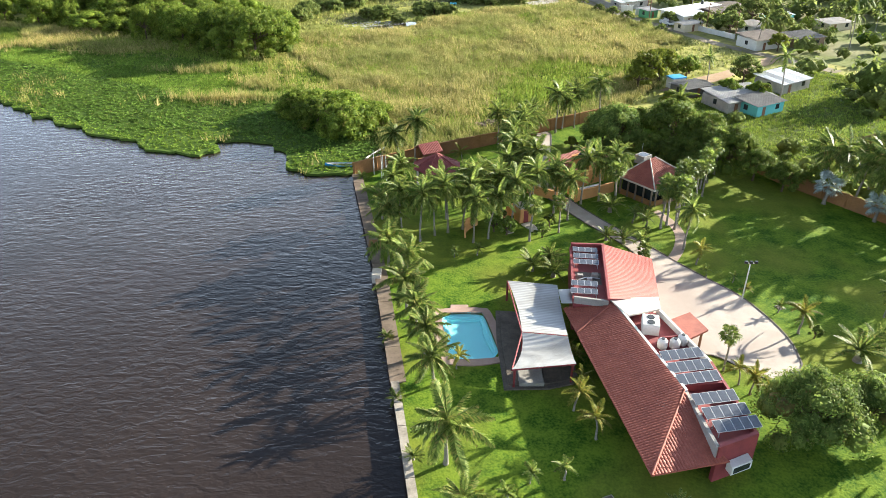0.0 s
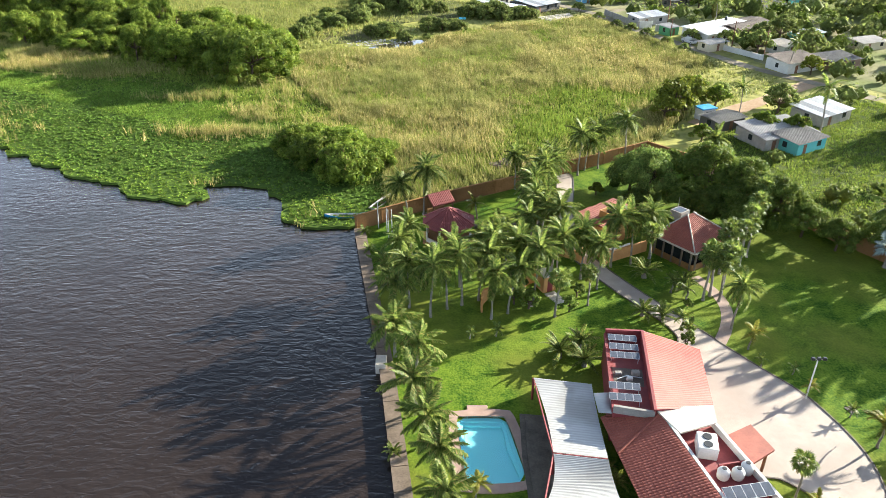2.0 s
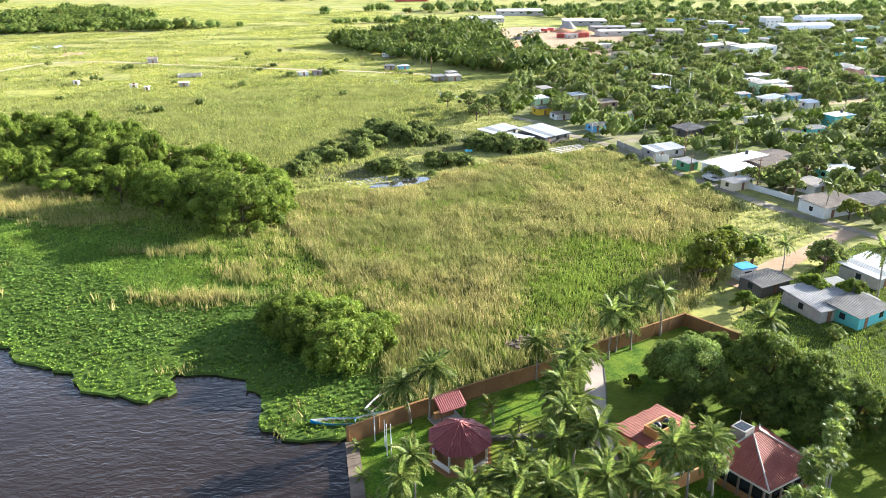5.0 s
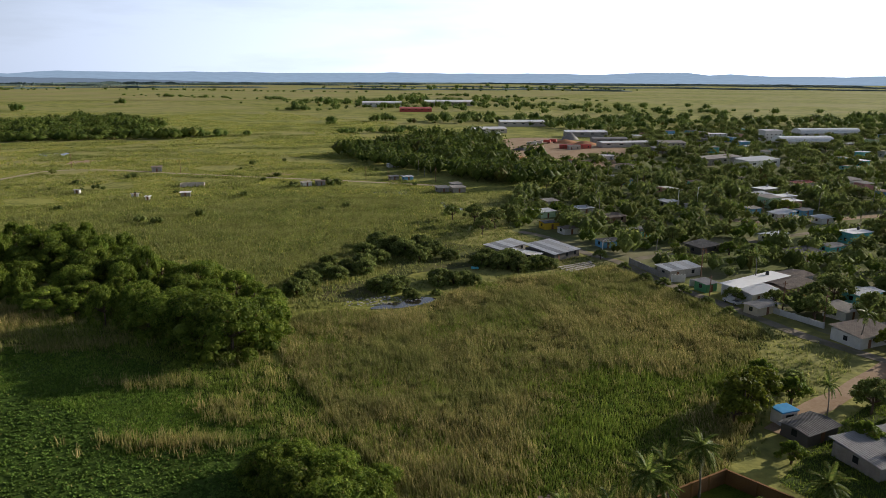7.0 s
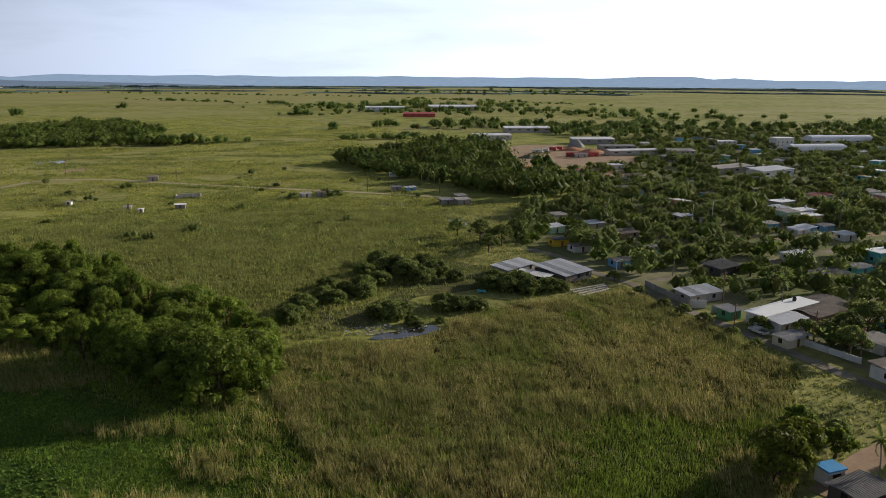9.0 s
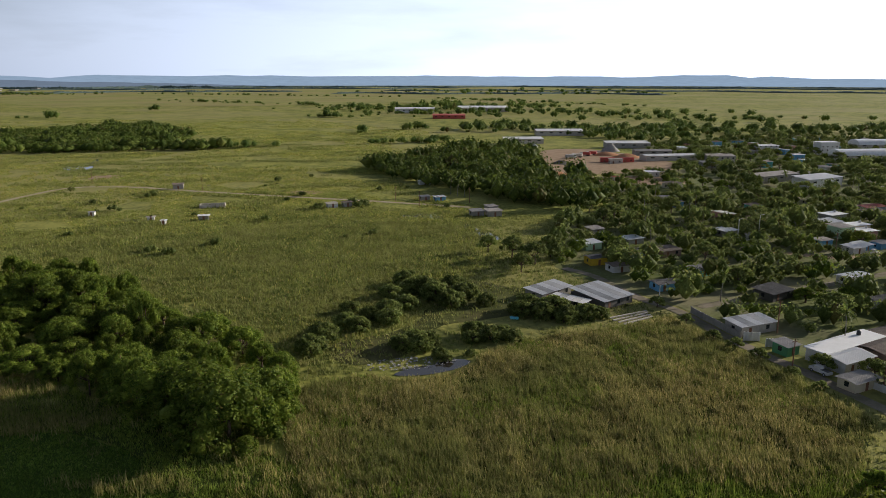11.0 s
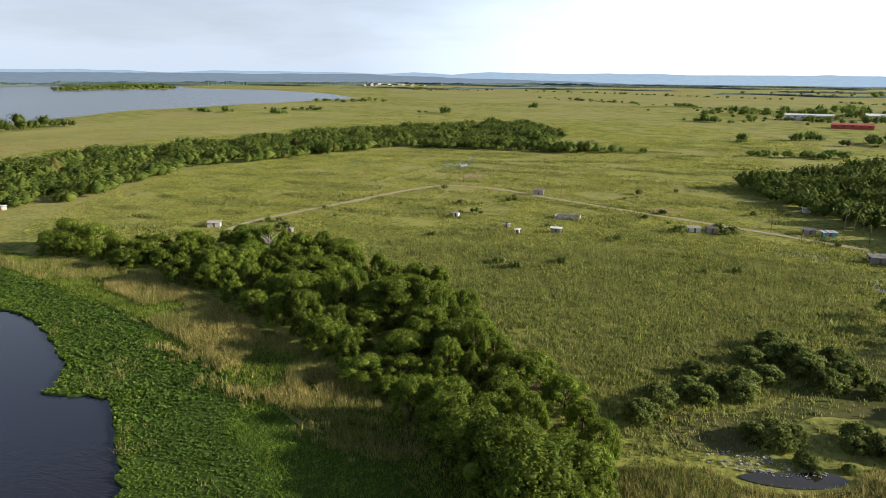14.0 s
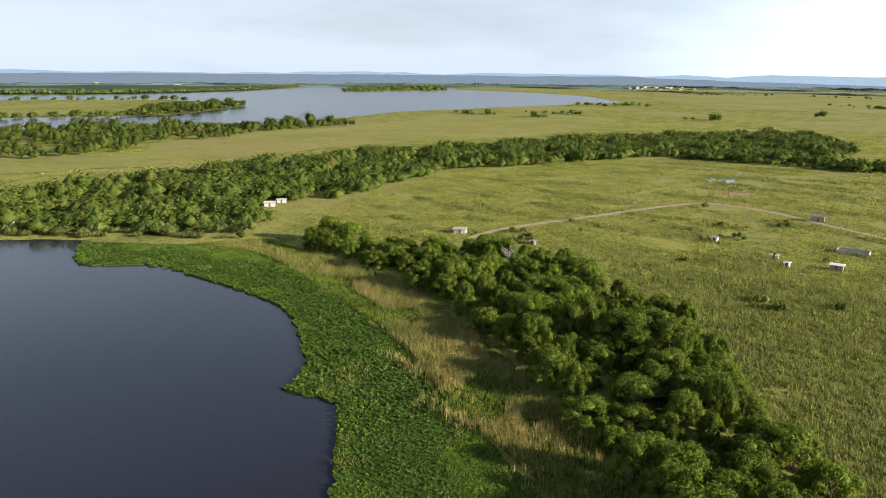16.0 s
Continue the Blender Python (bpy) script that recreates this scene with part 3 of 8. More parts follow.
def blob(s, centre, radius, flat, seed, n=8):
    """An uneven dark core that fills a crown from inside."""
    v, f = [], []
    rows = n // 2
    for i in range(rows + 1):
        for j in range(n):
            th, ph = math.pi * i / rows, 2 * math.pi * j / n
            d = Vector((math.sin(th) * math.cos(ph), math.sin(th) * math.sin(ph), math.cos(th)))
            k = radius * (1 + 0.5 * noise.noise(d * 2.3 + Vector((seed, 0, 0))))
            v.append((centre[0] + d.x * k, centre[1] + d.y * k, centre[2] + d.z * k * flat))
    for i in range(rows):
        for j in range(n):
            f.append((i * n + j, (i + 1) * n + j, (i + 1) * n + (j + 1) % n, i * n + (j + 1) % n))
    return s.add(v, f)


def tree_thing(name, label, height, spread, seed, leaf_mat, lobes=14, per=130, leaf=0.42, low=0.25, flat=0.8, trunk_r=0.22, group="", foot=0):
    """A broadleaf tree at the origin: trunk with limbs, and a crown of leaf clumps with gaps."""
    r = np.random.default_rng(seed)
    root = thing(name, label, "tree", group=group)
    wood, crown = Shape(), Shape()
    tube(wood, [(0, 0, -0.2), (0.1, 0, height * 0.2), (0.05, 0.12, height * 0.45)], [trunk_r * 1.3, trunk_r, trunk_r * 0.75])
    R = spread / 2
    lobes, per = int(lobes * 1.7), int(per * 0.7)
    for i in range(lobes):
        a = i * 2.4 + r.random() * 0.7
        rad = R * 0.84 * math.sqrt((i + 0.5) / lobes) * (0.85 + 0.3 * r.random())
        edge = rad / R
        rr = R * (0.17 + 0.2 * r.random())
        top = height - rr * flat
        z = top * (1 - 0.5 * edge ** 2) - r.random() * height * (0.06 + 0.24 * edge)
        z = max(z, height * low + rr * 0.3)
        c = (rad * math.cos(a), rad * math.sin(a), z)
        crown.quads(leaves(c, rr, per, leaf, r, flat))
        blob(crown, c, rr * 0.62, flat, seed + i, 6)
        if i % 2 == 0:
            tube(wood, [(0.05, 0.1, height * 0.3), (c[0] * 0.5, c[1] * 0.5, height * 0.4), (c[0] * 0.9, c[1] * 0.9, c[2])], [trunk_r * 0.6, trunk_r * 0.4, trunk_r * 0.15], 5)
    for i in range(foot):
        a = 6.283 * i / foot + r.random() * 0.5
        rr = R * (0.2 + 0.14 * r.random())
        rad = R * (0.6 + 0.26 * r.random())
        c = (rad * math.cos(a), rad * math.sin(a), rr * (0.45 + 0.5 * r.random()))
        crown.quads(leaves(c, rr, int(per * 0.8), leaf, r, 0.9))
        blob(crown, c, rr * 0.62, 0.9, seed + 50 + i, 6)
    part("trunk", wood, M_BARK, root)
    part("crown", crown, leaf_mat, root)
    return root


def frond_mesh(name, length, droop, leaflet, n, mat, seed, rise=0.5, hang=0.5):
    """One feather frond along +x from the origin: an arched rib with two rows of leaflets."""
    r = np.random.default_rng(seed)
    s = Shape()
    ts = np.linspace(0, 1, n)
    x = length * ts * (1 - 0.18 * ts * droop)
    z = length * (rise * ts - droop * ts ** 2)
    rib = [(x[i], 0, z[i]) for i in range(0, n, max(1, n // 7))]
    tube(s, rib, [0.05 * (1 - 0.8 * i / len(rib)) for i in range(len(rib))], 3)
    quads, tips = [], []
    for i in range(1, n):
        t = ts[i]
        ll = leaflet * (0.45 + 1.6 * t * (1 - t) + 0.1 * r.random()) * (1.0 if t < 0.92 else 0.7)
        for side in (-1, 1):
            dirx, hz = 0.45 + 0.5 * t, -hang * (0.6 + 0.6 * r.random())
            d = np.array([dirx, side * 1.0, hz])
            d = d / np.linalg.norm(d) * ll
            p = np.array([x[i], 0, z[i]])
            w = np.array([length / n * 0.6, 0, 0.0])
            mid = p + d * 0.55 + np.array([0, 0, 0.06 * ll])
            quads.append([p - w, p + w, mid + w * 0.8, mid - w * 0.8])
            tips.append([mid - w * 0.8, mid + w * 0.8, p + d])
    s.quads(quads)
    s.tris(tips)
    return s.mesh(name, mat)


def fan_mesh(name, stalk, radius, n, mat, droop=0.25):
    """One fan leaf along +x: a stalk and a pleated half-disc of blades."""
    s = Shape()
    tube(s, [(0, 0, 0), (stalk * 0.6, 0, stalk * 0.12), (stalk, 0, 0.0)], [0.04, 0.03, 0.025], 3)
    tris = []
    for i in range(n):
        a = (i / (n - 1) - 0.5) * radians(250)
        w = radians(250) / n * 0.52
        l = radius * (0.75 + 0.25 * math.cos(a * 0.6))
        base = (stalk, 0, 0)
        m0 = (stalk + l * 0.6 * math.cos(a - w), l * 0.6 * math.sin(a - w), 0.03)
        m1 = (stalk + l * 0.6 * math.cos(a + w), l * 0.6 * math.sin(a + w), -0.03)
        tip = (stalk + l * math.cos(a), l * math.sin(a), -droop * radius)
        tris += [[base, m0, m1], [m0, tip, m1]]
    s.tris(tris)
    return s.mesh(name, mat)


def palm_thing(name, label, trunk_h, bend, trunk_r, fronds, count, seed, group="", low=-35, high=75, skirt=None, base_flare=1.5, category="palm tree"):
    """A palm at the origin: ringed, leaning trunk and fronds that are parts of their own."""
    r = np.random.default_rng(seed)
    root = thing(name, label, category, group=group)
    pts = [(bend * (k / 8) ** 2, 0.06 * math.sin(k), trunk_h * k / 8 - (0.15 if k == 0 else 0)) for k in range(9)]
    rad = [trunk_r * (base_flare if k == 0 else 1.12 if k % 2 else 1.0) * (1 - 0.35 * k / 8) for k in range(9)]
    part("trunk", tube(Shape(), pts, rad, 8), M_TRUNK, root)
    top = Vector(pts[-1])
    if skirt:
        part("dead_frond_skirt", skirt, None, root, "hanging dry straw-coloured fronds", Matrix.Translation(top))
    for i in range(count):
        t = i / max(1, count - 1)
        pitch = high + (low - high) * t ** 0.8 + r.normal(0, 6)
        yaw = i * 137.5 + r.normal(0, 10)
        k = 0.85 + 0.3 * r.random() - 0.15 * (1 - t)
        part("frond", fronds[i % len(fronds)], None, root, m=Matrix.Translation(top) @ pose(0, 0, 0, r.normal(0, 12), -pitch, yaw) @ Matrix.Scale(k, 4))
    return root


def plant(master, spots):
    """Copies of a master at (x, y, turn, size[, tall]); the master itself takes the last spot."""
    def at(q):
        x, y, turn, size = q[:4]
        return Matrix.LocRotScale((x, y, 0.0), Euler((0, 0, radians(turn))), Vector((size, size, q[4] if len(q) > 4 else size)))
    for q in spots[:-1]:
        copy_thing(master, at(q))
    master.matrix_basis = at(spots[-1])


# ---- land and water ----
LAKE_WALL = [(-2.1, 42.0), (-5.2, 62.0), (-8.5, 83.5), (-11.7, 100.0), (-15.0, 117.0)]
NEAR_SHORE = [(-15.0, 117.0), (-19.7, 118.6), (-25.5, 119.6), (-29.0, 128.2), (-34.0, 132.7), (-43.0, 134.2), (-42.0, 128.6), (-50.0, 127.6), (-61.0, 134.2), (-73.3, 141.2), (-95.0, 156.2),
              (-116.0, 170.2), (-131.0, 179.0), (-144.0, 187.5), (-150.0, 188.0), (-162.5, 182.5), (-163.0, 187.0), (-168.0, 191.0), (-185.0, 200.0), (-214.0, 209.0), (-243.0, 207.0), (-270.0, 200.0),
              (-295.0, 193.0), (-312.0, 171.5), (-338.0, 175.0), (-352.0, 180.0)]
NEAR_LAKE = LAKE_WALL + NEAR_SHORE[1:] + [(-366.0, 165.0), (-385.0, 135.0), (-420.0, 60.0), (-700.0, -400.0), (-700.0, -3000.0), (300.0, -3000.0), (40.0, -400.0), (5.1, 0.0)]
FAR_LAKE = [(-1150.0, -200.0), (-1075.0, 230.0), (-990.0, 480.0), (-1010.0, 640.0), (-1160.0, 880.0), (-1200.0, 1268.0), (-1240.0, 1630.0), (-1535.0, 1868.0), (-1908.0, 2023.0), (-2350.0, 2020.0), (-2800.0, 2290.0), (-3300.0, 2300.0),
            (-3163.0, 1808.0), (-2616.0, 1255.0), (-2400.0, 874.0), (-2387.0, 623.0), (-2478.0, 418.0), (-2600.0, -100.0), (-2700.0, -600.0), (-1500.0, -900.0)]
ISLAND = [(-1300.0, 40.0), (-1273.0, 265.0), (-1260.0, 338.0), (-1234.0, 465.0), (-1287.0, 566.0), (-1479.0, 738.0), (-1682.0, 774.0), (-1868.0, 704.0), (-1991.0, 537.0), (-2003.0, 358.0), (-1980.0, 100.0), (-1800.0, -60.0)]
CAPE = [(-2355.0, 1480.0), (-2335.0, 1710.0), (-2340.0, 1960.0), (-2700.0, 2200.0), (-2900.0, 2111.0), (-2706.0, 1777.0), (-2500.0, 1560.0)]
PROPERTY = [(-2.1, 42.0), (-5.2, 62.0), (-8.5, 83.5), (-11.7, 100.0), (-15.0, 117.0), (11.2, 132.8), (37.6, 149.3), (44.1, 142.3), (56.9, 114.1), (69.9, 94.9), (83.7, 63.3), (75.0, 0.0), (5.1, 0.0)]


def axis(*runs):
    out = []
    for a, b, step in runs:
        out.append(np.arange(a, b, step))
    return np.concatenate(out + [[runs[-1][1]]])


gx = axis((-5200, -3400, 260), (-3400, -720, 30), (-720, 160, 5), (160, 620, 20), (620, 5200, 260))
gy = axis((-5200, -400, 480), (-400, 90, 20), (90, 260, 5), (260, 760, 14), (760, 2600, 34), (2600, 5200, 260))
GX, GY = np.meshgrid(gx, gy)


def depth_into(poly):
    d = edge_distance(poly, GX, GY)
    return np.where(inside(poly, GX, GY), d, -d)


d_near = depth_into(NEAR_LAKE)
d_far = np.minimum(depth_into(FAR_LAKE), np.minimum(-depth_into(ISLAND), -depth_into(CAPE)))
rough_land = np.array([noise.noise(Vector((x * 0.02, y * 0.02, 3))) for x, y in zip(GX.ravel(), GY.ravel())]).reshape(GX.shape)
GZ = 0.03 * rough_land - 2.0 * np.clip((depth_into(PROPERTY) - 7) / 3, 0, 1) - 1.6 * np.clip((d_near + 5) / 5, 0, 1) - 1.6 * np.clip((d_far + 12) / 24, 0, 1)
nxg, nyg = len(gx), len(gy)
gi = np.arange(nxg * nyg).reshape(nyg, nxg)
ground_shape = Shape().add(np.stack([GX, GY, GZ], -1).reshape(-1, 3), np.stack([gi[:-1, :-1], gi[:-1, 1:], gi[1:, 1:], gi[1:, :-1]], -1).reshape(-1, 4))
tagged(part("ground", ground_shape, M_GROUND), "flat open pasture and marsh land with patchy green and straw grass", "ground", kind="structure")

lake_edge = LAKE_WALL + [(x + 3.0, y + 8.0) for x, y in NEAR_SHORE[1:]] + [(-395.0, 180.0), (-420.0, 100.0), (-900.0, -600.0), (-900.0, -3000.0), (300.0, -3000.0), (40.0, -400.0), (5.1, 0.0)]
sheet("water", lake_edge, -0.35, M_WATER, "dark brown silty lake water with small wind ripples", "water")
sheet("water", [(-3500.0, -1200.0), (-850.0, -1200.0), (-850.0, 2700.0), (-3500.0, 2700.0)], -0.35, M_LAGOON, "pale blue-grey open water of the far lagoon", "water")

# far low hills that close the horizon, emissive, with haze put into their blue
hv, hf = [], []
for i in range(241):
    a = 2 * math.pi * i / 240
    h = 46 + 18 * abs(noise.noise(Vector((math.cos(a) * 5, math.sin(a) * 5, 1)))) + 12 * noise.noise(Vector((math.cos(a) * 22, math.sin(a) * 22, 5)))
    if math.sin(a) * 0.6 - math.cos(a) * 0.8 > 0.3:
        h += 10
    hv += [(4690 * math.cos(a), 150 + 4690 * math.sin(a), -3), (4700 * math.cos(a), 150 + 4700 * math.sin(a), h)]
    if i:
        hf.append((2 * i, 2 * i - 2, 2 * i - 1, 2 * i + 1))
# emissive shore strip whose dark blue holds the distance haze
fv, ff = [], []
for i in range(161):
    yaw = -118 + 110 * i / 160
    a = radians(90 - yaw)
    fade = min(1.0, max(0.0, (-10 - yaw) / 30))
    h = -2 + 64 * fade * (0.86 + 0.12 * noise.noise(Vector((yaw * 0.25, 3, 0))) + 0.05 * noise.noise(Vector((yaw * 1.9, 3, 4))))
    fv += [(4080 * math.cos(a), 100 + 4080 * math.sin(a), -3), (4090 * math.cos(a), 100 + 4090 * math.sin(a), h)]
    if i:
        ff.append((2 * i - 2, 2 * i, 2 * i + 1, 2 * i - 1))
tagged(part("backdrop", Shape().add(fv, ff), glowing("glowing_haze_blue_shore", (0.16, 0.2, 0.24), 1.0)), "wooded shore beyond the lagoon, glowing in dark haze blue", "hills", kind="structure")
M_FAR = glowing("glowing_haze_blue_hills", (0.28, 0.365, 0.44), 1.0)
tagged(part("backdrop", Shape().add(hv, hf), M_FAR), "low hills along the horizon, glowing in painted haze blue", "hills", kind="structure")

# ---- covers of the marsh ----
shore_line = smooth_line(NEAR_SHORE, step=1.2, jitter=2.2, seed=3, scale=0.35)
HYACINTH_BACK = [(-320.0, 215.0), (-284.0, 233.0), (-209.0, 228.0), (-166.0, 221.0), (-127.0, 209.0), (-94.0, 202.0), (-70.0, 196.0), (-50.0, 178.0), (-30.0, 160.0), (-12.0, 142.0), (-10.5, 124.5)]
HYACINTH = shore_line + smooth_line(HYACINTH_BACK, step=4, jitter=3, seed=5)
M_MAT = surface("matted_floating_turf", (0.035, 0.062, 0.012), (0.1, 0.15, 0.026), 0.09, 1.1, 0.95, 0.7, c3=(0.075, 0.12, 0.02), wide=0.02, bumpdist=0.25)
sheet("hyacinth_mat", HYACINTH, 0.05, M_MAT, "dense green mat of floating plants along the shore", "marsh plants", skirt=0.5)
REED_BELT = smooth_line(HYACINTH_BACK, step=5) + [(-13.0, 150.0), (-30.0, 185.0), (-48.0, 200.0), (-85.0, 214.0), (-130.0, 234.0), (-166.0, 244.0), (-220.0, 257.0), (-312.0, 246.0)]
sheet("reed_bed_floor", REED_BELT, 0.13, M_MARSH, "wet reed bed floor behind the floating plants", "ground")
REED_FIELD = [(-10.5, 124.5), (11.0, 136.5), (37.8, 151.0), (50.0, 168.0), (60.0, 195.0), (71.0, 212.0), (65.0, 230.0), (57.0, 250.0), (47.0, 274.0), (42.0, 268.0), (28.0, 261.5), (14.0, 256.0), (3.0, 249.0), (-3.0, 243.0), (-7.0, 234.5), (-14.0, 228.5), (-22.0, 226.5), (-29.0, 229.5), (-42.0, 221.0), (-40.0, 200.0), (-30.0, 180.0), (-13.0, 150.0)]
sheet("reed_field_floor", REED_FIELD, 0.11, M_MARSH, "rank reed and grass field floor between house wall and road", "ground")
MARSH = [(-42.0, 240.0), (-28.0, 262.0), (-12.0, 300.0), (0.0, 340.0), (-10.0, 400.0), (-60.0, 400.0), (-120.0, 372.0), (-175.0, 345.0), (-150.0, 310.0), (-105.0, 285.0), (-70.0, 250.0)]

# straw-coloured grassland of the far plain
M_STRAW = surface("dry_straw_grassland", (0.22, 0.225, 0.06), (0.37, 0.355, 0.115), 0.01, 0.1, 0.95, 0.6, c3=(0.34, 0.28, 0.12), wide=0.004, bumpdist=0.8)
sheet("far_grassland", smooth_line([(-1150.0, 1750.0), (-700.0, 1600.0), (-250.0, 1750.0), (150.0, 1900.0), (500.0, 2700.0), (300.0, 4250.0), (-1500.0, 4000.0), (-2200.0, 3300.0), (-1650.0, 2350.0)], True, 60, 60, 31, 0.01), 0.4, M_STRAW, "dry straw grassland stretching to the horizon", "ground")
sheet("far_grassland", smooth_line([(-610.0, 180.0), (-690.0, 170.0), (-700.0, 310.0), (-780.0, 330.0), (-790.0, 420.0), (-850.0, 520.0), (-880.0, 700.0), (-1050.0, 950.0), (-800.0, 1080.0), (-640.0, 800.0), (-650.0, 500.0), (-610.0, 340.0)], True, 30, 20, 32, 0.02), 0.3, M_STRAW, "straw-tinted grass strip before the lagoon woods", "ground")

# ---- reeds, grasses and floating plants ----
def rosettes(s, q, leaf, count, seed, z=-0.05, rise=0.5):
    """Floating rosettes: pointed leaves spreading up and out from each centre."""
    r = np.random.default_rng(seed)
    n = len(q) * count
    a = r.random(n) * 2 * math.pi
    k = np.repeat(0.7 + 0.7 * r.random(len(q)), count) * leaf * (0.7 + 0.6 * r.random(n))
    e = rise * (0.4 + 1.2 * r.random(n))
    out = np.stack([np.cos(a) * np.cos(e), np.sin(a) * np.cos(e), np.sin(e)], 1) * k[:, None]
    side = np.stack([-np.sin(a), np.cos(a), np.zeros(n)], 1) * (k * 0.34)[:, None]
    c = np.concatenate([np.repeat(q, count, 0) + r.normal(0, leaf * 0.25, (n, 2)), np.full((n, 1), z)], 1)
    return s.quads(np.stack([c + out * 0.1, c + out * 0.65 - side, c + out * 1.1, c + out * 0.65 + side], 1))


def wander(q, scale, seed):
    return np.array([noise.noise(Vector((x * scale, y * scale, seed))) for x, y in q])


q = scatter(HYACINTH, 2.6, 11)
back = edge_distance(NEAR_SHORE, q[:, 0], q[:, 1], False) + 4.0 * wander(q, 0.07, 3)
keep = (q[:, 0] > -130) | (np.random.default_rng(8).random(len(q)) < 0.75)
big = np.where(q[:, 0] > -130, 0.0, 1.0)
patch = wander(q, 0.05, 9)
fringe = keep & ((back < 3.5) | ((back < 9) & (patch > 0.22)))
open_mat = keep & ~fringe & (back < 24 + 10 * patch) & (wander(q, 0.35, 5) > -0.6)
grassy = keep & ~fringe & ~open_mat
fr, hy = Shape(), Shape()
for far in (0.0, 1.0):
    rosettes(fr, q[fringe & (big == far)], 0.25 + 0.12 * far, 9, 12, 0.1, 0.7)
    rosettes(hy, q[open_mat & (big == far)], 0.34 + 0.2 * far, 9, 13, 0.07, 0.5)
tagged(part("fringe_plants", fr, M_FRINGE), "lime green floating plants in clumps along the open water", "marsh plants", kind="stuff")
tagged(part("hyacinth_leaves", hy, M_HYACINTH), "dense dull green water hyacinth leaves with dark gaps", "marsh plants", kind="stuff")
mg = Shape()
gq = q[grassy]
tufts(mg, gq, 0.4 + 0.25 * np.clip(wander(gq, 0.12, 6), -0.6, 1.0), 0.24, 9, 14, wide=0.9, lean=1.0, plain=True)
tagged(part("shore_grass", mg, M_SHOREGRASS), "soft bright green grass growing over the floating mat", "grass", kind="stuff")

st = Shape()
bq = patchy(scatter(REED_BELT, 1.5, 21), 0.05, 2, -0.15)
bq = bq[np.random.default_rng(28).random(len(bq)) < np.where(bq[:, 0] < -225, 0.3, np.clip((-75.0 - bq[:, 0]) / 55.0, 0.18, 0.8))]
tufts(st, bq, 1.9, 0.13, 11, 22, wide=1.1, lean=0.7, plain=True, wind=(-0.15, 0.1))
rs = np.random.default_rng(27)
for x, y, along, count in ((-60.0, 182.5, 6.0, 60), (-43.0, 173.4, 4.0, 45), (-50.8, 159.1, 5.0, 60), (-42.4, 160.3, 4.0, 45), (-91.7, 200.4, 5.0, 50), (-110.7, 210.0, 6.0, 60), (-82.2, 203.5, 6.0, 60), (-41.0, 168.0, 3.0, 30), (-128.0, 206.0, 6.0, 50), (-150.0, 214.0, 8.0, 60)):
    tufts(st, np.array([x, y]) + rs.normal(0, 1.0, (count, 2)) * np.array([along, 1.5]), 1.9, 0.14, 12, int(-x), wide=0.9, lean=0.5, plain=True)
tufts(st, patchy(scatter(HYACINTH, 0.1, 23), 0.06, 4, 0.25), 1.2, 0.12, 12, 24, wide=1.3, lean=0.6, plain=True)
tagged(part("straw_reeds", st, M_REED_GOLD), "tall straw-coloured reeds in a belt along the trees", "reeds", kind="stuff")

LUSH = [(1.2, 142.4), (4.4, 152.3), (9.4, 166.5), (15.6, 184.0), (26.0, 196.2), (39.8, 192.0), (58.0, 196.0), (62.0, 188.0), (47.0, 174.0), (36.5, 156.0), (25.2, 147.0), (14.8, 140.4), (7.1, 136.1)]
fld = Shape()
fq = scatter(REED_FIELD, 2.2, 31)
fq = fq[(edge_distance(LUSH, fq[:, 0], fq[:, 1]) * np.where(inside(LUSH, fq[:, 0], fq[:, 1]), 1, -1)) < np.random.default_rng(2).normal(2, 4, len(fq))]
fh = 1.2 + np.array([0.75 * noise.noise(Vector((x * 0.09, y * 0.09, 1))) + 0.5 * noise.noise(Vector((x * 0.33, y * 0.33, 7))) for x, y in fq])
tufts(fld, fq, fh * 1.15, 0.14, 12, 32, wide=0.9, lean=0.5, plain=True, wind=(-0.22, 0.16))
tagged(part("reed_field", fld, M_REED), "wide field of straw and olive reeds swept by wind", "reeds", kind="stuff")
grs = Shape()
EAST_MEADOW = [(46.0, 150.0), (61.0, 119.5), (78.0, 95.0), (140.0, 105.0), (130.0, 150.0), (104.0, 176.0), (88.0, 188.0), (62.0, 166.0)]
sheet("meadow", EAST_MEADOW, 0.05, M_MARSH, "rank grass meadow outside the garden wall", "ground")
tufts(grs, scatter(REED_BELT, 2.2, 39), 0.8, 0.18, 7, 40, wide=1.0, lean=0.7, plain=True)
tufts(grs, scatter(LUSH, 3.4, 33), 0.75, 0.16, 7, 34, wide=0.9, plain=True)
tufts(grs, patchy(scatter(REED_FIELD, 0.9, 35), 0.045, 8, 0.05), 1.2, 0.18, 8, 36, wide=0.9, plain=True)
tufts(grs, scatter(EAST_MEADOW, 2.8, 37), 0.38, 0.16, 7, 38, wide=0.9, plain=True)
tagged(part("green_grass", grs, M_GRASS), "lush bright green tall grass in patches", "grass", kind="stuff")
TRACK = [(-258.0, 322.0), (-263.0, 342.0), (-263.0, 362.0), (-259.0, 405.0), (-255.0, 458.0), (-246.0, 492.0), (-211.0, 496.0), (-178.0, 486.0), (-120.0, 470.0), (-60.0, 455.0), (-10.0, 440.0)]


def off_track(q):
    return q[edge_distance(TRACK, q[:, 0], q[:, 1], False) > 2.6]


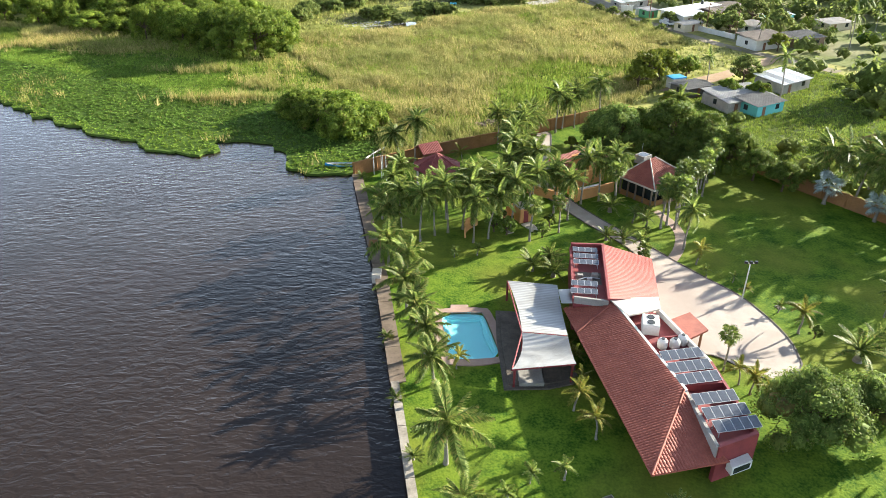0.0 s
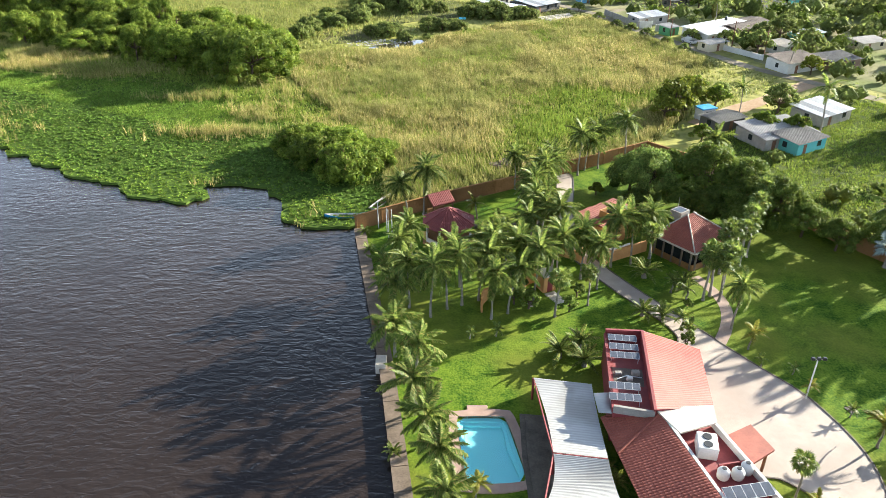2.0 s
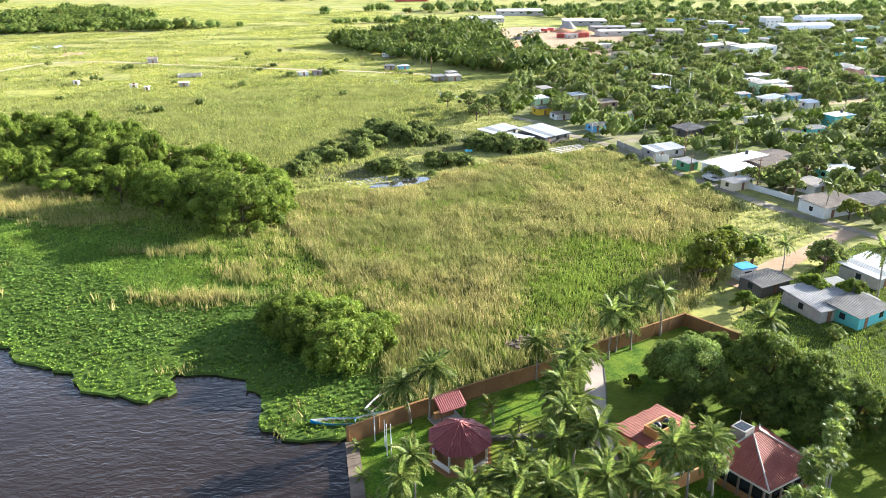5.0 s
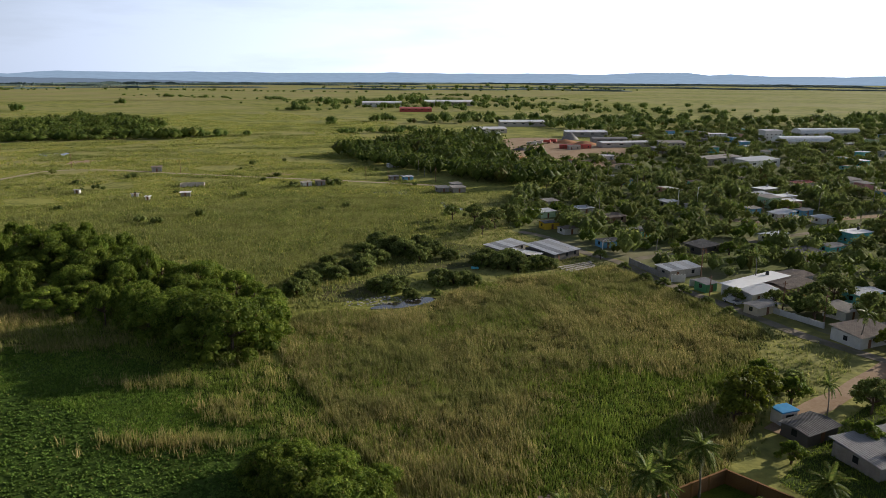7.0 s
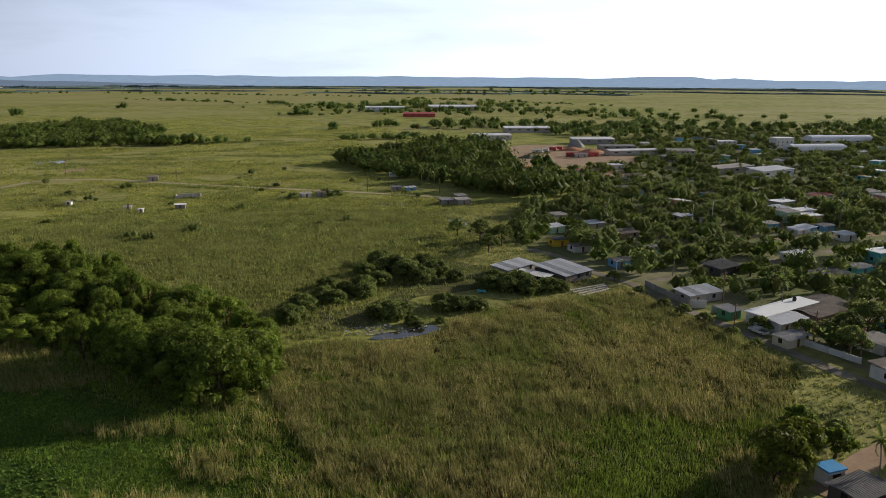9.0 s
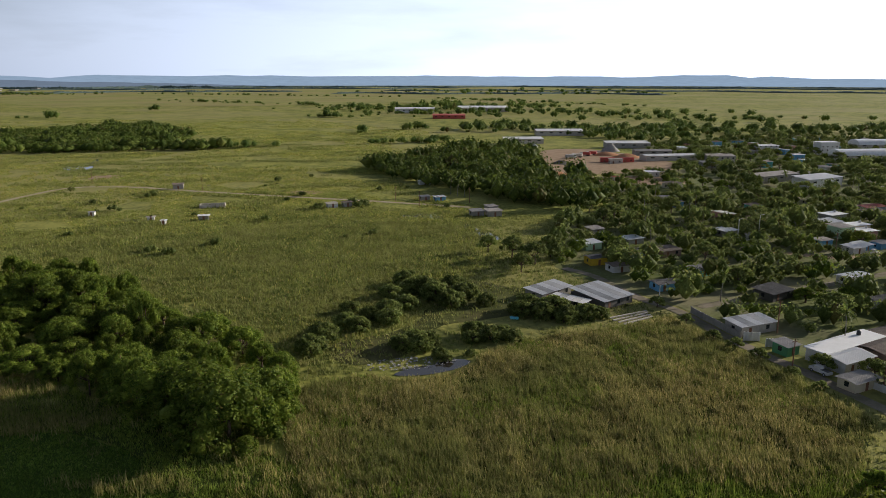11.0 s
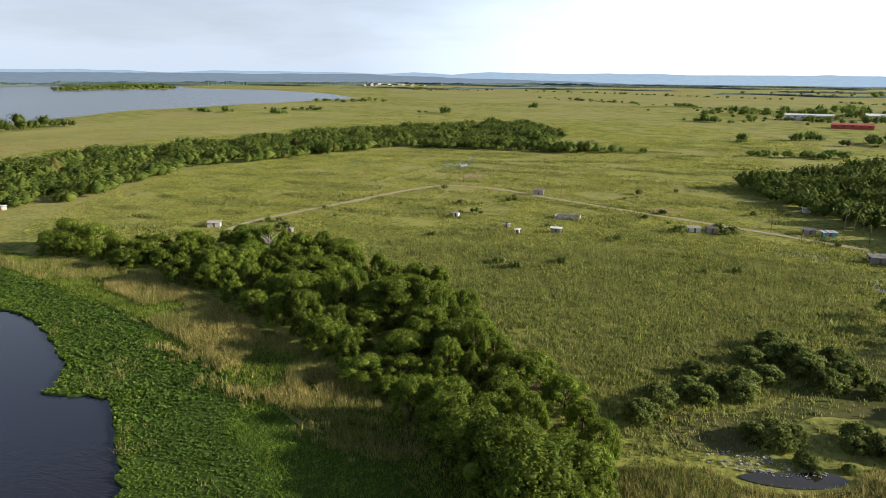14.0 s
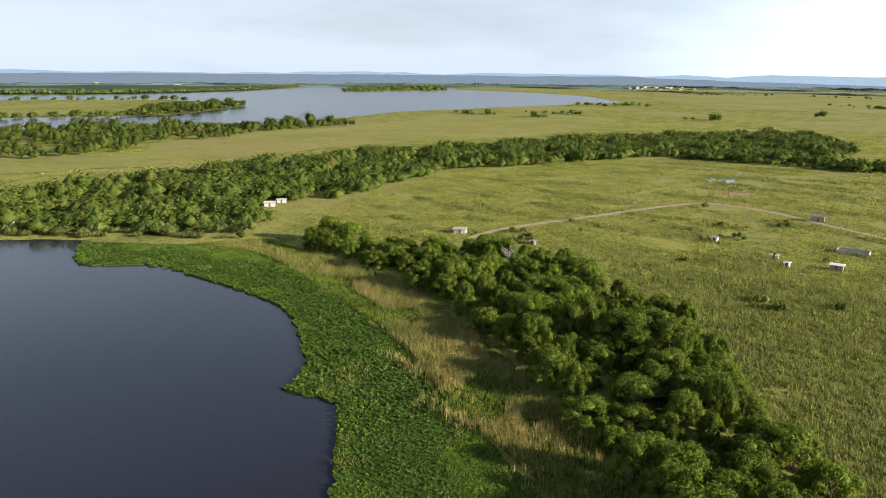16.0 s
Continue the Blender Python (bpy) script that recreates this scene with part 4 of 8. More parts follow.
msh, mdw = Shape(), Shape()
mq = scatter([(-230.0, 290.0), (-60.0, 225.0), (0.0, 240.0), (40.0, 320.0), (30.0, 440.0), (-70.0, 450.0), (-200.0, 400.0)], 0.75, 41)
md = edge_distance(MARSH, mq[:, 0], mq[:, 1]) * np.where(inside(MARSH, mq[:, 0], mq[:, 1]), 1, -1)
mq = mq[md > np.random.default_rng(42).normal(0, 13, len(mq))]
mq = mq[edge_distance([(51.0, 279.0), (44.8, 287.0), (38.0, 301.0), (24.0, 324.0)], mq[:, 0], mq[:, 1], False) > 4.0]
tufts(msh, mq, 1.0, 0.3, 6, 42, wide=1.2, lean=0.7, plain=True, wind=(-0.15, 0.1))
tufts(msh, patchy(scatter(MARSH, 0.11, 55), 0.03, 14, -0.1), 1.0, 0.42, 18, 56, wide=1.3, lean=1.5, plain=True)
WIDE_MARSH = [(-175.0, 345.0), (-120.0, 372.0), (-60.0, 400.0), (-10.0, 400.0), (0.0, 430.0), (-40.0, 480.0), (-80.0, 600.0), (-250.0, 560.0), (-300.0, 470.0), (-280.0, 350.0), (-235.0, 325.0)]
tufts(mdw, patchy(off_track(scatter(WIDE_MARSH, 0.34, 43)), 0.03, 5, -0.25), 0.7, 0.4, 5, 44, wide=1.4, plain=True)
tufts(mdw, patchy(scatter([(-300.0, 470.0), (-80.0, 600.0), (-100.0, 1000.0), (-330.0, 760.0)], 0.05, 45), 0.02, 6, -0.05), 1.0, 1.0, 4, 46, wide=3.0, plain=True)
COMMON = [(-60.0, 192.0), (-36.0, 172.0), (-12.0, 128.0), (12.0, 140.0), (46.0, 158.0), (88.0, 202.0), (62.0, 244.0), (48.0, 290.0), (30.0, 320.0), (26.0, 345.0), (34.0, 420.0), (-60.0, 440.0), (-250.0, 350.0), (-240.0, 312.0), (-110.0, 285.0), (-48.0, 236.0)]
cq = scatter(COMMON, 0.5, 47)
for lane in ([(100.0, 182.0), (79.5, 211.0), (68.4, 236.0), (57.4, 260.0), (51.0, 279.0), (44.8, 287.0), (38.0, 301.0), (24.0, 324.0)], [(52.0, 165.0), (72.0, 181.0), (92.0, 197.0)]):
    cq = cq[edge_distance(lane, cq[:, 0], cq[:, 1], False) > 3.0]
cq = cq[~inside([(-32.0, 226.0), (-12.0, 227.0), (-3.0, 238.0), (-7.0, 243.0), (-32.0, 240.0)], cq[:, 0], cq[:, 1])]
cq = cq[~(inside([(-24.0, 240.0), (-2.0, 246.0), (12.0, 262.0), (30.0, 272.0), (8.0, 292.0), (-10.0, 290.0), (-22.0, 262.0), (-38.0, 248.0)], cq[:, 0], cq[:, 1]) & (np.random.default_rng(29).random(len(cq)) < 0.75))]
tufts(msh, cq, 0.6, 0.3, 5, 48, wide=1.0, plain=True)
tufts(mdw, patchy(off_track(scatter([(-255.0, 330.0), (-290.0, 440.0), (-300.0, 560.0), (-260.0, 690.0), (-400.0, 660.0), (-420.0, 550.0), (-440.0, 450.0), (-375.0, 325.0), (-330.0, 268.0), (-285.0, 275.0)], 0.3, 49)), 0.04, 9, -0.3), 0.55, 0.5, 5, 50, wide=1.4, plain=True)
tufts(mdw, patchy(scatter([(-560.0, 200.0), (-690.0, 200.0), (-860.0, 700.0), (-980.0, 1000.0), (-500.0, 1150.0), (-570.0, 700.0), (-600.0, 400.0)], 0.03, 51), 0.015, 11, -0.1), 0.7, 1.6, 5, 52, wide=4.0, plain=True)
tufts(mdw, patchy(scatter([(-230.0, 720.0), (-90.0, 610.0), (-30.0, 760.0), (-60.0, 930.0), (-300.0, 1200.0), (-420.0, 1050.0), (-300.0, 850.0)], 0.04, 53), 0.015, 12, -0.1), 0.7, 1.4, 5, 54, wide=4.0, plain=True)
for px_, py_ in ((-354.0, 367.0), (-338.0, 405.0), (-316.0, 368.0), (-290.0, 353.0), (-314.0, 324.0), (-344.0, 332.0), (-299.0, 412.0), (-297.0, 449.0), (-330.0, 446.0), (-210.0, 420.0), (-195.0, 412.0)):
    rp = np.random.default_rng(int(-px_))
    tufts(msh, np.array([px_, py_]) + rp.normal(0, 1.0, (170, 2)) * np.array([3.8, 2.2]), 0.9, 0.42, 7, int(-px_), wide=0.8, plain=True)
STREAKS = [(-330.0, 280.0), (-175.0, 340.0), (0.0, 350.0), (-20.0, 440.0), (-90.0, 620.0), (-100.0, 950.0), (-320.0, 760.0), (-430.0, 560.0), (-400.0, 400.0)]
sq = off_track(scatter(STREAKS, 0.22, 57))
sk = np.array([noise.noise(Vector((x * 0.018 + y * 0.006, y * 0.05 - x * 0.012, 21))) for x, y in sq])
tufts(msh, sq[sk > 0.2], 1.2, 0.5, 6, 58, wide=1.6, plain=True)
tufts(mdw, scatter(smooth_line(MARSH, True, 8), 0.15, 59), 1.1, 0.36, 5, 60, wide=1.0, plain=True)
tagged(part("meadow_grass", mdw, M_MEADOW), "yellow-green meadow grass over the open pasture", "grass", kind="stuff")
tagged(part("marsh_grass", msh, M_REED_GREEN), "green and olive marsh grass over the open meadow", "grass", kind="stuff")

# ---- belt of mangrove trees ----
belt = [tree_thing("mangrove_tree", "broad dense mangrove tree with bright green rounded crown in the belt", h, w, sd, M_LEAF_MANGROVE, lobes=lo, per=230, leaf=0.29, low=0.12, flat=0.85, group="mangrove belt", foot=9)
        for h, w, sd, lo in ((9.5, 13.0, 101, 20), (8.0, 11.0, 102, 17), (7.0, 9.0, 103, 14))]
spots = [[], [], []]
BELT = [(-85.0, 215.0), (-55.0, 199.0), (-44.0, 200.0), (-41.0, 215.0), (-46.0, 230.0), (-70.0, 244.0), (-106.0, 278.0), (-130.0, 298.0), (-161.0, 305.0), (-200.0, 316.0), (-228.0, 308.0), (-250.0, 282.0), (-295.0, 266.0), (-290.0, 256.0), (-220.0, 260.0), (-166.0, 248.0), (-130.0, 238.0)]
rb = np.random.default_rng(77)
taken = []
for x, y in scatter(BELT, 0.25, 78):
    if len(taken) < 150 and all((x - a) ** 2 + (y - b) ** 2 > 56 for a, b in taken):
        taken.append((x, y))
        k = int(rb.integers(0, 3))
        spots[k].append((x, y, rb.random() * 360, 0.6 + 0.8 * rb.random() ** 1.5, 0.75 + 0.6 * rb.random()))
spots[0] += [(-50.0, 199.0, 30, 1.5, 1.35), (-58.0, 206.0, 200, 1.5, 1.3), (-46.5, 207.0, 100, 1.3, 1.15), (-66.0, 209.0, 300, 1.3, 1.2)]
for m, sp in zip(belt, spots):
    plant(m, sp)

# ---- the walled garden ----
LAWN_Z = 0.06
POOL = [(-0.1, 74.6), (0.7, 75.3), (4.2, 75.3), (5.1, 74.6), (6.3, 67.7), (5.7, 66.5), (1.5, 66.3), (0.7, 67.1)]
LAWN_N = [(-6.0, 67.0), (-8.5, 83.5), (-11.7, 100.0), (-15.0, 117.0), (11.2, 132.8), (37.6, 149.3), (44.1, 142.3), (56.9, 114.1), (69.9, 94.9), (81.3, 70.3), (5.8, 70.5), (5.1, 74.6), (4.2, 75.3), (0.7, 75.3), (-0.1, 74.6), (0.3, 70.5)]
LAWN_S = [(5.1, 0.0), (75.0, 0.0), (83.7, 63.3), (81.3, 70.3), (5.8, 70.5), (6.3, 67.7), (5.7, 66.5), (1.5, 66.3), (0.7, 67.1), (0.3, 70.5), (-6.0, 67.0), (-5.2, 62.0), (-2.1, 42.0)]
for half in (LAWN_N, LAWN_S):
    sheet("lawn", half, LAWN_Z, M_LAWN, "well kept mown green lawn of the walled garden", "lawn")
pool_part = thing("swimming_pool", "turquoise swimming pool with rounded corners and a pink tiled deck", "pool")


def ring(s, outer_line, inner_line, z0, z1):
    """A flat kerb between two outlines with the same count of points."""
    n = len(outer_line)
    v = [(x, y, z1) for x, y in outer_line] + [(x, y, z1) for x, y in inner_line] + [(x, y, z0) for x, y in outer_line] + [(x, y, z0) for x, y in inner_line]
    f = []
    for i in range(n):
        j = (i + 1) % n
        f += [(i, j, n + j, n + i), (2 * n + i, 2 * n + j, j, i), (n + i, n + j, 3 * n + j, 3 * n + i)]
    return s.add(v, f)


def resample(poly, n):
    p = [Vector(q) for q in poly] + [Vector(poly[0])]
    ln = [0.0]
    for a, b in zip(p, p[1:]):
        ln.append(ln[-1] + (b - a).length)
    out = []
    for k in range(n):
        d = ln[-1] * k / n
        i = max(j for j in range(len(ln) - 1) if ln[j] <= d)
        out.append(tuple(p[i].lerp(p[i + 1], (d - ln[i]) / (ln[i + 1] - ln[i]))))
    return out


def inset(poly, k):
    c = Vector((sum(p[0] for p in poly) / len(poly), sum(p[1] for p in poly) / len(poly)))
    return [tuple(Vector(p) + (c - Vector(p)).normalized() * k) for p in poly]


M_DECK = surface("pink_terracotta_deck_tiles", (0.27, 0.175, 0.14), (0.4, 0.275, 0.22), 1.0, 10, 0.8, 0.2)
pool_c = resample(smooth_line(POOL, True, 0.4), 60)
deck_c = []
for x, y in pool_c:
    c0 = Vector((3.05, 70.8))
    d = Vector((x, y)) - c0
    deck_c.append(tuple(Vector((x, y)) + Vector((d.x / max(abs(d.x), abs(d.y) * 0.5) if True else 0, d.y / max(abs(d.x), abs(d.y)))).normalized() * 1.15))
part("deck", ring(Shape(), deck_c, pool_c, -0.2, 0.2), M_DECK, pool_part, "pink terracotta tile surround")
part("deck_step", softbox(1.0, 3.2, 76.1, 77.1, -0.1, 0.19), M_DECK, pool_part)
bas = Shape()
levels = [(pool_c, 0.19), (pool_c, -0.12), (inset(pool_c, 0.45), -0.14), (inset(pool_c, 0.47), -0.3), (inset(pool_c, 0.9), -0.32), (inset(pool_c, 0.92), -0.6)]
for (pa, za), (pb, zb) in zip(levels, levels[1:]):
    bas.add([(x, y, za) for x, y in pa] + [(x, y, zb) for x, y in pb], [(i, (i + 1) % 60, 60 + (i + 1) % 60, 60 + i) for i in range(60)])
pb, zb = levels[-1]
bas.add([(x, y, zb) for x, y in pb] + [(3.05, 70.8, zb)], [((i + 1) % 60, i, 60) for i in range(60)])
part("basin", bas, M_POOLTILE, pool_part, "pale blue stepped basin")
M_CLEAR = bpy.data.materials.new("clear_pool_water")
M_CLEAR.use_nodes = True
cn, cl = M_CLEAR.node_tree.nodes, M_CLEAR.node_tree.links
cn.clear()
c_out, c_mix, c_tr, c_gl = cn.new("ShaderNodeOutputMaterial"), cn.new("ShaderNodeMixShader"), cn.new("ShaderNodeBsdfTransparent"), cn.new("ShaderNodeBsdfGlossy")
c_tr.inputs["Color"].default_value = (0.8, 0.98, 1.0, 1)
c_gl.inputs["Roughness"].default_value = 0.03
c_mix.inputs["Fac"].default_value = 0.06
cl.new(c_tr.outputs["BSDF"], c_mix.inputs[1])
cl.new(c_gl.outputs["BSDF"], c_mix.inputs[2])
cl.new(c_mix.outputs["Shader"], c_out.inputs["Surface"])
wp = part("pool_water", Shape().add([(x, y, 0.05) for x, y in pool_c] + [(3.05, 70.8, 0.05)], [((i + 1) % 60, i, 60) for i in range(60)]), M_CLEAR, pool_part, "clear turquoise water")
wp.visible_shadow = False

# lake wall
for i, (a, b) in enumerate(zip([(5.1, 0.0)] + LAKE_WALL[:-1], LAKE_WALL)):
    south = b[1] < 83
    a, b = Vector(a), Vector(b)
    s = wall_along(Shape(), a, b, -1.6, 0.45 if south else 0.25, 0.5)
    w = tagged(part("lake_wall", s, M_DARKSTONE), "stone retaining wall of the garden along the lake", "wall", kind="structure")
    d = (b - a).normalized()
    n = max(1, int((b - a).length / 3.0))
    for k in range(n):
        p0, p1 = a.lerp(b, k / n) + d * 0.03, a.lerp(b, (k + 1) / n) - d * 0.03
        off = Vector((d.y, -d.x)) * (0.15 if south else 0.5)
        part("coping_slab", wall_along(Shape(), p0 + off, p1 + off, 0.452 if south else 0.252, (0.56 if south else 0.38) + 0.02 * (k % 3), 0.85 if south else 1.7), M_COPING if south else M_WALLBROWN, w)
jetty = thing("landing_steps", "small concrete landing box on the lake wall", "steps")
part("block", softbox(-9.2, -8.0, 82.9, 84.8, -0.5, 0.9), M_PALECONC, jetty)
part("step", softbox(-10.4, -9.2, 91.4, 93.4, -0.8, 0.5), M_BRICKWALL, jetty)

# perimeter wall with piers
FENCE = [(-15.0, 117.5), (-7.7, 122.3), (3.2, 128.7), (11.2, 132.8), (21.8, 139.9), (37.6, 149.3), (44.1, 142.3), (50.5, 128.1), (56.9, 114.5), (63.4, 104.6), (69.9, 94.9), (78.9, 77.3)]
for a, b in zip(FENCE, FENCE[1:]):
    w = tagged(part("perimeter_wall", wall_along(Shape(), a, b, -0.4, 2.3, 0.22), M_BRICKWALL), "orange-brown masonry garden wall with piers", "wall", kind="structure")
    a, b = Vector(a), Vector(b)
    n = max(2, int((b - a).length / 3.4))
    for k in range(n):
        p = a.lerp(b, k / n)
        part("pier", softbox(p.x - 0.2, p.x + 0.2, p.y - 0.2, p.y + 0.2, -0.4, 2.42, 0.03), M_BRICKWALL, w)
    part("coping", wall_along(Shape(), a, b, 2.302, 2.38, 0.3), M_BRICKWALL, w)

# driveway
DRIVE = [(19.3, 139.1), (21.5, 138.2), (20.9, 131.8), (19.2, 121.6), (19.1, 112.2), (21.3, 106.1), (24.7, 99.8), (29.5, 92.1), (32.0, 87.8), (34.7, 83.6), (37.5, 79.5), (39.0, 75.6), (40.0, 70.9), (39.8, 66.9), (38.8, 64.2), (34.9, 62.8), (30.2, 67.0),
         (27.1, 66.4), (25.2, 65.4), (22.9, 69.4), (23.9, 79.3), (26.4, 87.2), (26.4, 91.3), (21.5, 99.6), (18.1, 106.1), (15.8, 112.2), (15.8, 121.6), (17.9, 131.8)]
drive_line = smooth_line(DRIVE, True, 1.0)
sheet("driveway", drive_line, 0.1, M_PAVING, "pale grey-pink paved driveway and forecourt", "driveway", skirt=0.2)
tagged(part("garden_path", ribbon([(31.2, 87.6), (33.4, 91.2), (34.8, 95.2), (34.7, 99.2), (33.2, 103.4)], 1.5, 0.09, 0.8), surface("pinkish_paved_path", (0.27, 0.2, 0.165), (0.4, 0.31, 0.26), 0.6, 8, 0.9, 0.3)), "narrow pinkish garden path off the drive", "path", kind="structure")
kerb = Shape()
for a, b in zip(drive_line, drive_line[1:] + drive_line[:1]):
    if (Vector(b) - Vector(a)).length > 0.05:
        wall_along(kerb, a, b, -0.05, 0.17, 0.16)
tagged(part("kerb", kerb, M_DARKSTONE), "dark stone kerb along the driveway", "kerb", kind="structure")


def tiled(s, a, b, c, d, pitch=0.3, course=0.42, rise=0.065):
    """Rows of barrel tiles on the slope with eave a-b and upper edge d-c (a convex four-sided or three-sided plane)."""
    a, b, c, d = map(Vector, (a, b, c, d))
    U = (b - a).normalized()
    N = U.cross(d - a if (d - a).length > (c - a).length * 0.2 else c - a).normalized()
    if N.z < 0:
        N = -N
    V = N.cross(U)
    if V.z < 0:
        V = -V
    poly = [((p - a).dot(U), (p - a).dot(V)) for p in (a, b, c, d)]
    lo_u, hi_u = min(p[0] for p in poly), max(p[0] for p in poly)
    prof = [(-0.5, 0.0), (-0.28, 0.75), (0.0, 1.0), (0.28, 0.75), (0.5, 0.0)]
    n = int((hi_u - lo_u) / pitch)
    for i in range(n):
        u = lo_u + (i + 0.5) * pitch
        vs = []
        for k in range(4):
            (u1, v1), (u2, v2) = poly[k], poly[(k + 1) % 4]
            if (u1 <= u) != (u2 <= u):
                vs.append(v1 + (v2 - v1) * (u - u1) / (u2 - u1))
        if len(vs) < 2 or max(vs) - min(vs) < 0.15:
            continue
        v0, v1 = min(vs), max(vs)
        m = max(1, int((v1 - v0) / course))
        rows = []
        for j in range(m):
            rows += [(v0 + (v1 - v0) * j / m, 0.045), (v0 + (v1 - v0) * (j + 1) / m, 0.0)]
        verts = [a + U * (u + pu * pitch) + V * v + N * (0.03 + h * rise + up) for v, up in rows for pu, h in prof]
        s.add(verts, [(r * 5 + k, r * 5 + k + 1, r * 5 + k + 6, r * 5 + k + 5) for r in range(len(rows) - 1) for k in range(4)])
    return s


def slab_between(s, a, b, c, d, thick=0.12):
    """A thick plane through four corners."""
    p = [Vector(q) for q in (a, b, c, d)]
    v = p + [q - Vector((0, 0, thick)) for q in p]
    return s.add(v, [(0, 1, 2, 3), (7, 6, 5, 4), (0, 4, 5, 1), (1, 5, 6, 2), (2, 6, 7, 3), (3, 7, 4, 0)])


def ribbed(s, a, b, c, d, pitch=0.3, rise=0.05, thick=0.03, sag=0.0, steps=1):
    """Corrugated sheet: ribs run from edge a-b to edge d-c; sag lowers it between those edges."""
    a, b, c, d = map(Vector, (a, b, c, d))
    n = max(2, int((b - a).length / pitch)) * 4
    v = []
    for j in range(steps + 1):
        t = j / steps
        for i in range(n + 1):
            p = a.lerp(b, i / n).lerp(d.lerp(c, i / n), t)
            v.append(p + Vector((0, 0, rise * (0.0, 0.75, 1.0, 0.75)[i % 4] - sag * 4 * t * (1 - t))))
    m = n + 1
    s.add(v, [(j * m + i, j * m + i + 1, (j + 1) * m + i + 1, (j + 1) * m + i) for j in range(steps) for i in range(n)])
    return s


# ---- main house ----
house = thing("house", "large bungalow with red clay tile hip roof and rooftop terrace", "house", Matrix.Diagonal((1.0, 1.0, 0.87, 1.0)))
R1, R2 = (19.5, 71.3, 4.9), (23.1, 56.1, 4.9)
E1, E2, E3 = (14.1, 72.4, 3.2), (17.8, 46.8, 3.2), (25.1, 48.4, 3.25)
H3 = (23.8, 49.9, 3.75)
wl = Shape()
prism(wl, [(16.4, 71.2), (19.9, 49.8), (27.2, 51.2), (26.8, 60.6), (24.1, 70.0), (19.3, 71.0)], -0.3, 3.1)
# the dark brown carries the shade below the eaves
part("wall", wl, M_WALLBROWN, house, "walls under deep eaves, brown darkened for their shade")
roof = Shape()
slab_between(roof, E1, E2, R2, R1, 0.15)
slab_between(roof, E2, E3, H3, R2, 0.15)
slab_between(roof, (19.0, 73.2, 3.6), E1, R1, (19.6, 71.4, 4.9), 0.15)
roof_ob = part("roof", roof, M_TILE, house, "red clay barrel tile roof")
part("tile_course", tiled(Shape(), E1, E2, R2, R1), M_TILE, roof_ob)
part("tile_course", tiled(Shape(), E2, E3, H3, R2), M_TILE, roof_ob)
part("tile_course", tiled(Shape(), (19.0, 73.2, 3.6), E1, R1, (19.6, 71.4, 4.9)), M_TILE, roof_ob)
for a, b in ((R1, (14.8, 67.5, 3.2)), (R2, E2)):
    part("hip_tiles", tube(Shape(), [Vector(a).lerp(Vector(b), k / 6) + Vector((0, 0, 0.12)) for k in range(7)], [0.13] * 7, 6), M_TILE, roof_ob)
part("skylight", softbox(-0.55, 0.55, -0.45, 0.45, 0, 0.22, 0.05), M_WHITE, house, "white raised roof hatch", pose(20.7, 54.8, 4.3, 0, -18, -10))
terrace = Shape()
TER = [(19.7, 71.1), (23.3, 56.0), (23.9, 48.7), (28.0, 50.5), (27.2, 60.7), (24.4, 70.4)]
prism(terrace, TER, 3.11, 4.0)
part("terrace_floor", terrace, M_REDPAINT, house, "dark red painted terrace")
for a, b, m_, top in ((TER[0], TER[1], M_WHITE, 5.1), (TER[1], TER[2], M_GREYWALL, 4.9), (TER[2], TER[3], M_REDPAINT, 4.9), (TER[3], TER[4], M_REDPAINT, 4.8), (TER[4], TER[5], M_WHITE, 4.8)):
    part("parapet", wall_along(Shape(), a, b, 3.13, top, 0.3), m_, house)
part("parapet", wall_along(Shape(), (23.1, 56.9), (27.2, 57.4), 4.01, 4.9, 0.2), M_REDPAINT, house)
part("parapet", wall_along(Shape(), (23.1, 65.0), (25.7, 65.5), 4.01, 4.6, 0.15), M_REDPAINT, house)
part("end_wall", prism(Shape(), [(24.0, 48.6), (28.1, 50.3), (27.9, 50.7), (23.9, 49.1)], 0.0, 4.88), M_REDPAINT, house, "weathered brown-red end wall")
win = part("window", prism(Shape(), [(25.3, 48.1), (27.4, 49.0), (27.3, 49.9), (25.1, 48.9)], 1.6, 2.7), M_WHITE, house, "white framed end window")
part("pane", prism(Shape(), [(25.5, 48.14), (27.2, 48.86), (27.18, 48.94), (25.48, 48.22)], 1.8, 2.5), M_DARK, win)
# north block
UT = [(16.7, 84.4), (15.1, 72.0), (18.9, 71.1), (20.7, 84.1)]
part("block_wall", prism(Shape(), UT[:3] + [(24.8, 72.8), (26.1, 82.3), UT[3]], -0.3, 4.0), M_REDPAINT, house, "dark red rendered walls")
part("upper_terrace", prism(Shape(), UT, 4.01, 4.4), M_REDPAINT, house)
for (a, b), top in zip(zip(UT, UT[1:] + UT[:1]), (5.0, 5.4, 5.7, 5.6)):
    part("parapet", wall_along(Shape(), a, b, 4.41, top, 0.28), M_GREYWALL if top == 5.4 else M_REDPAINT, house)
# thin dark slab on the floor imitates a deep, shaded open well
part("equipment_well", prism(Shape(), [(16.4, 78.9), (16.1, 76.2), (19.1, 75.7), (19.5, 78.5)], 4.402, 4.42), M_DARKSTONE, house, "dark slab standing for the shaded well between the panels")
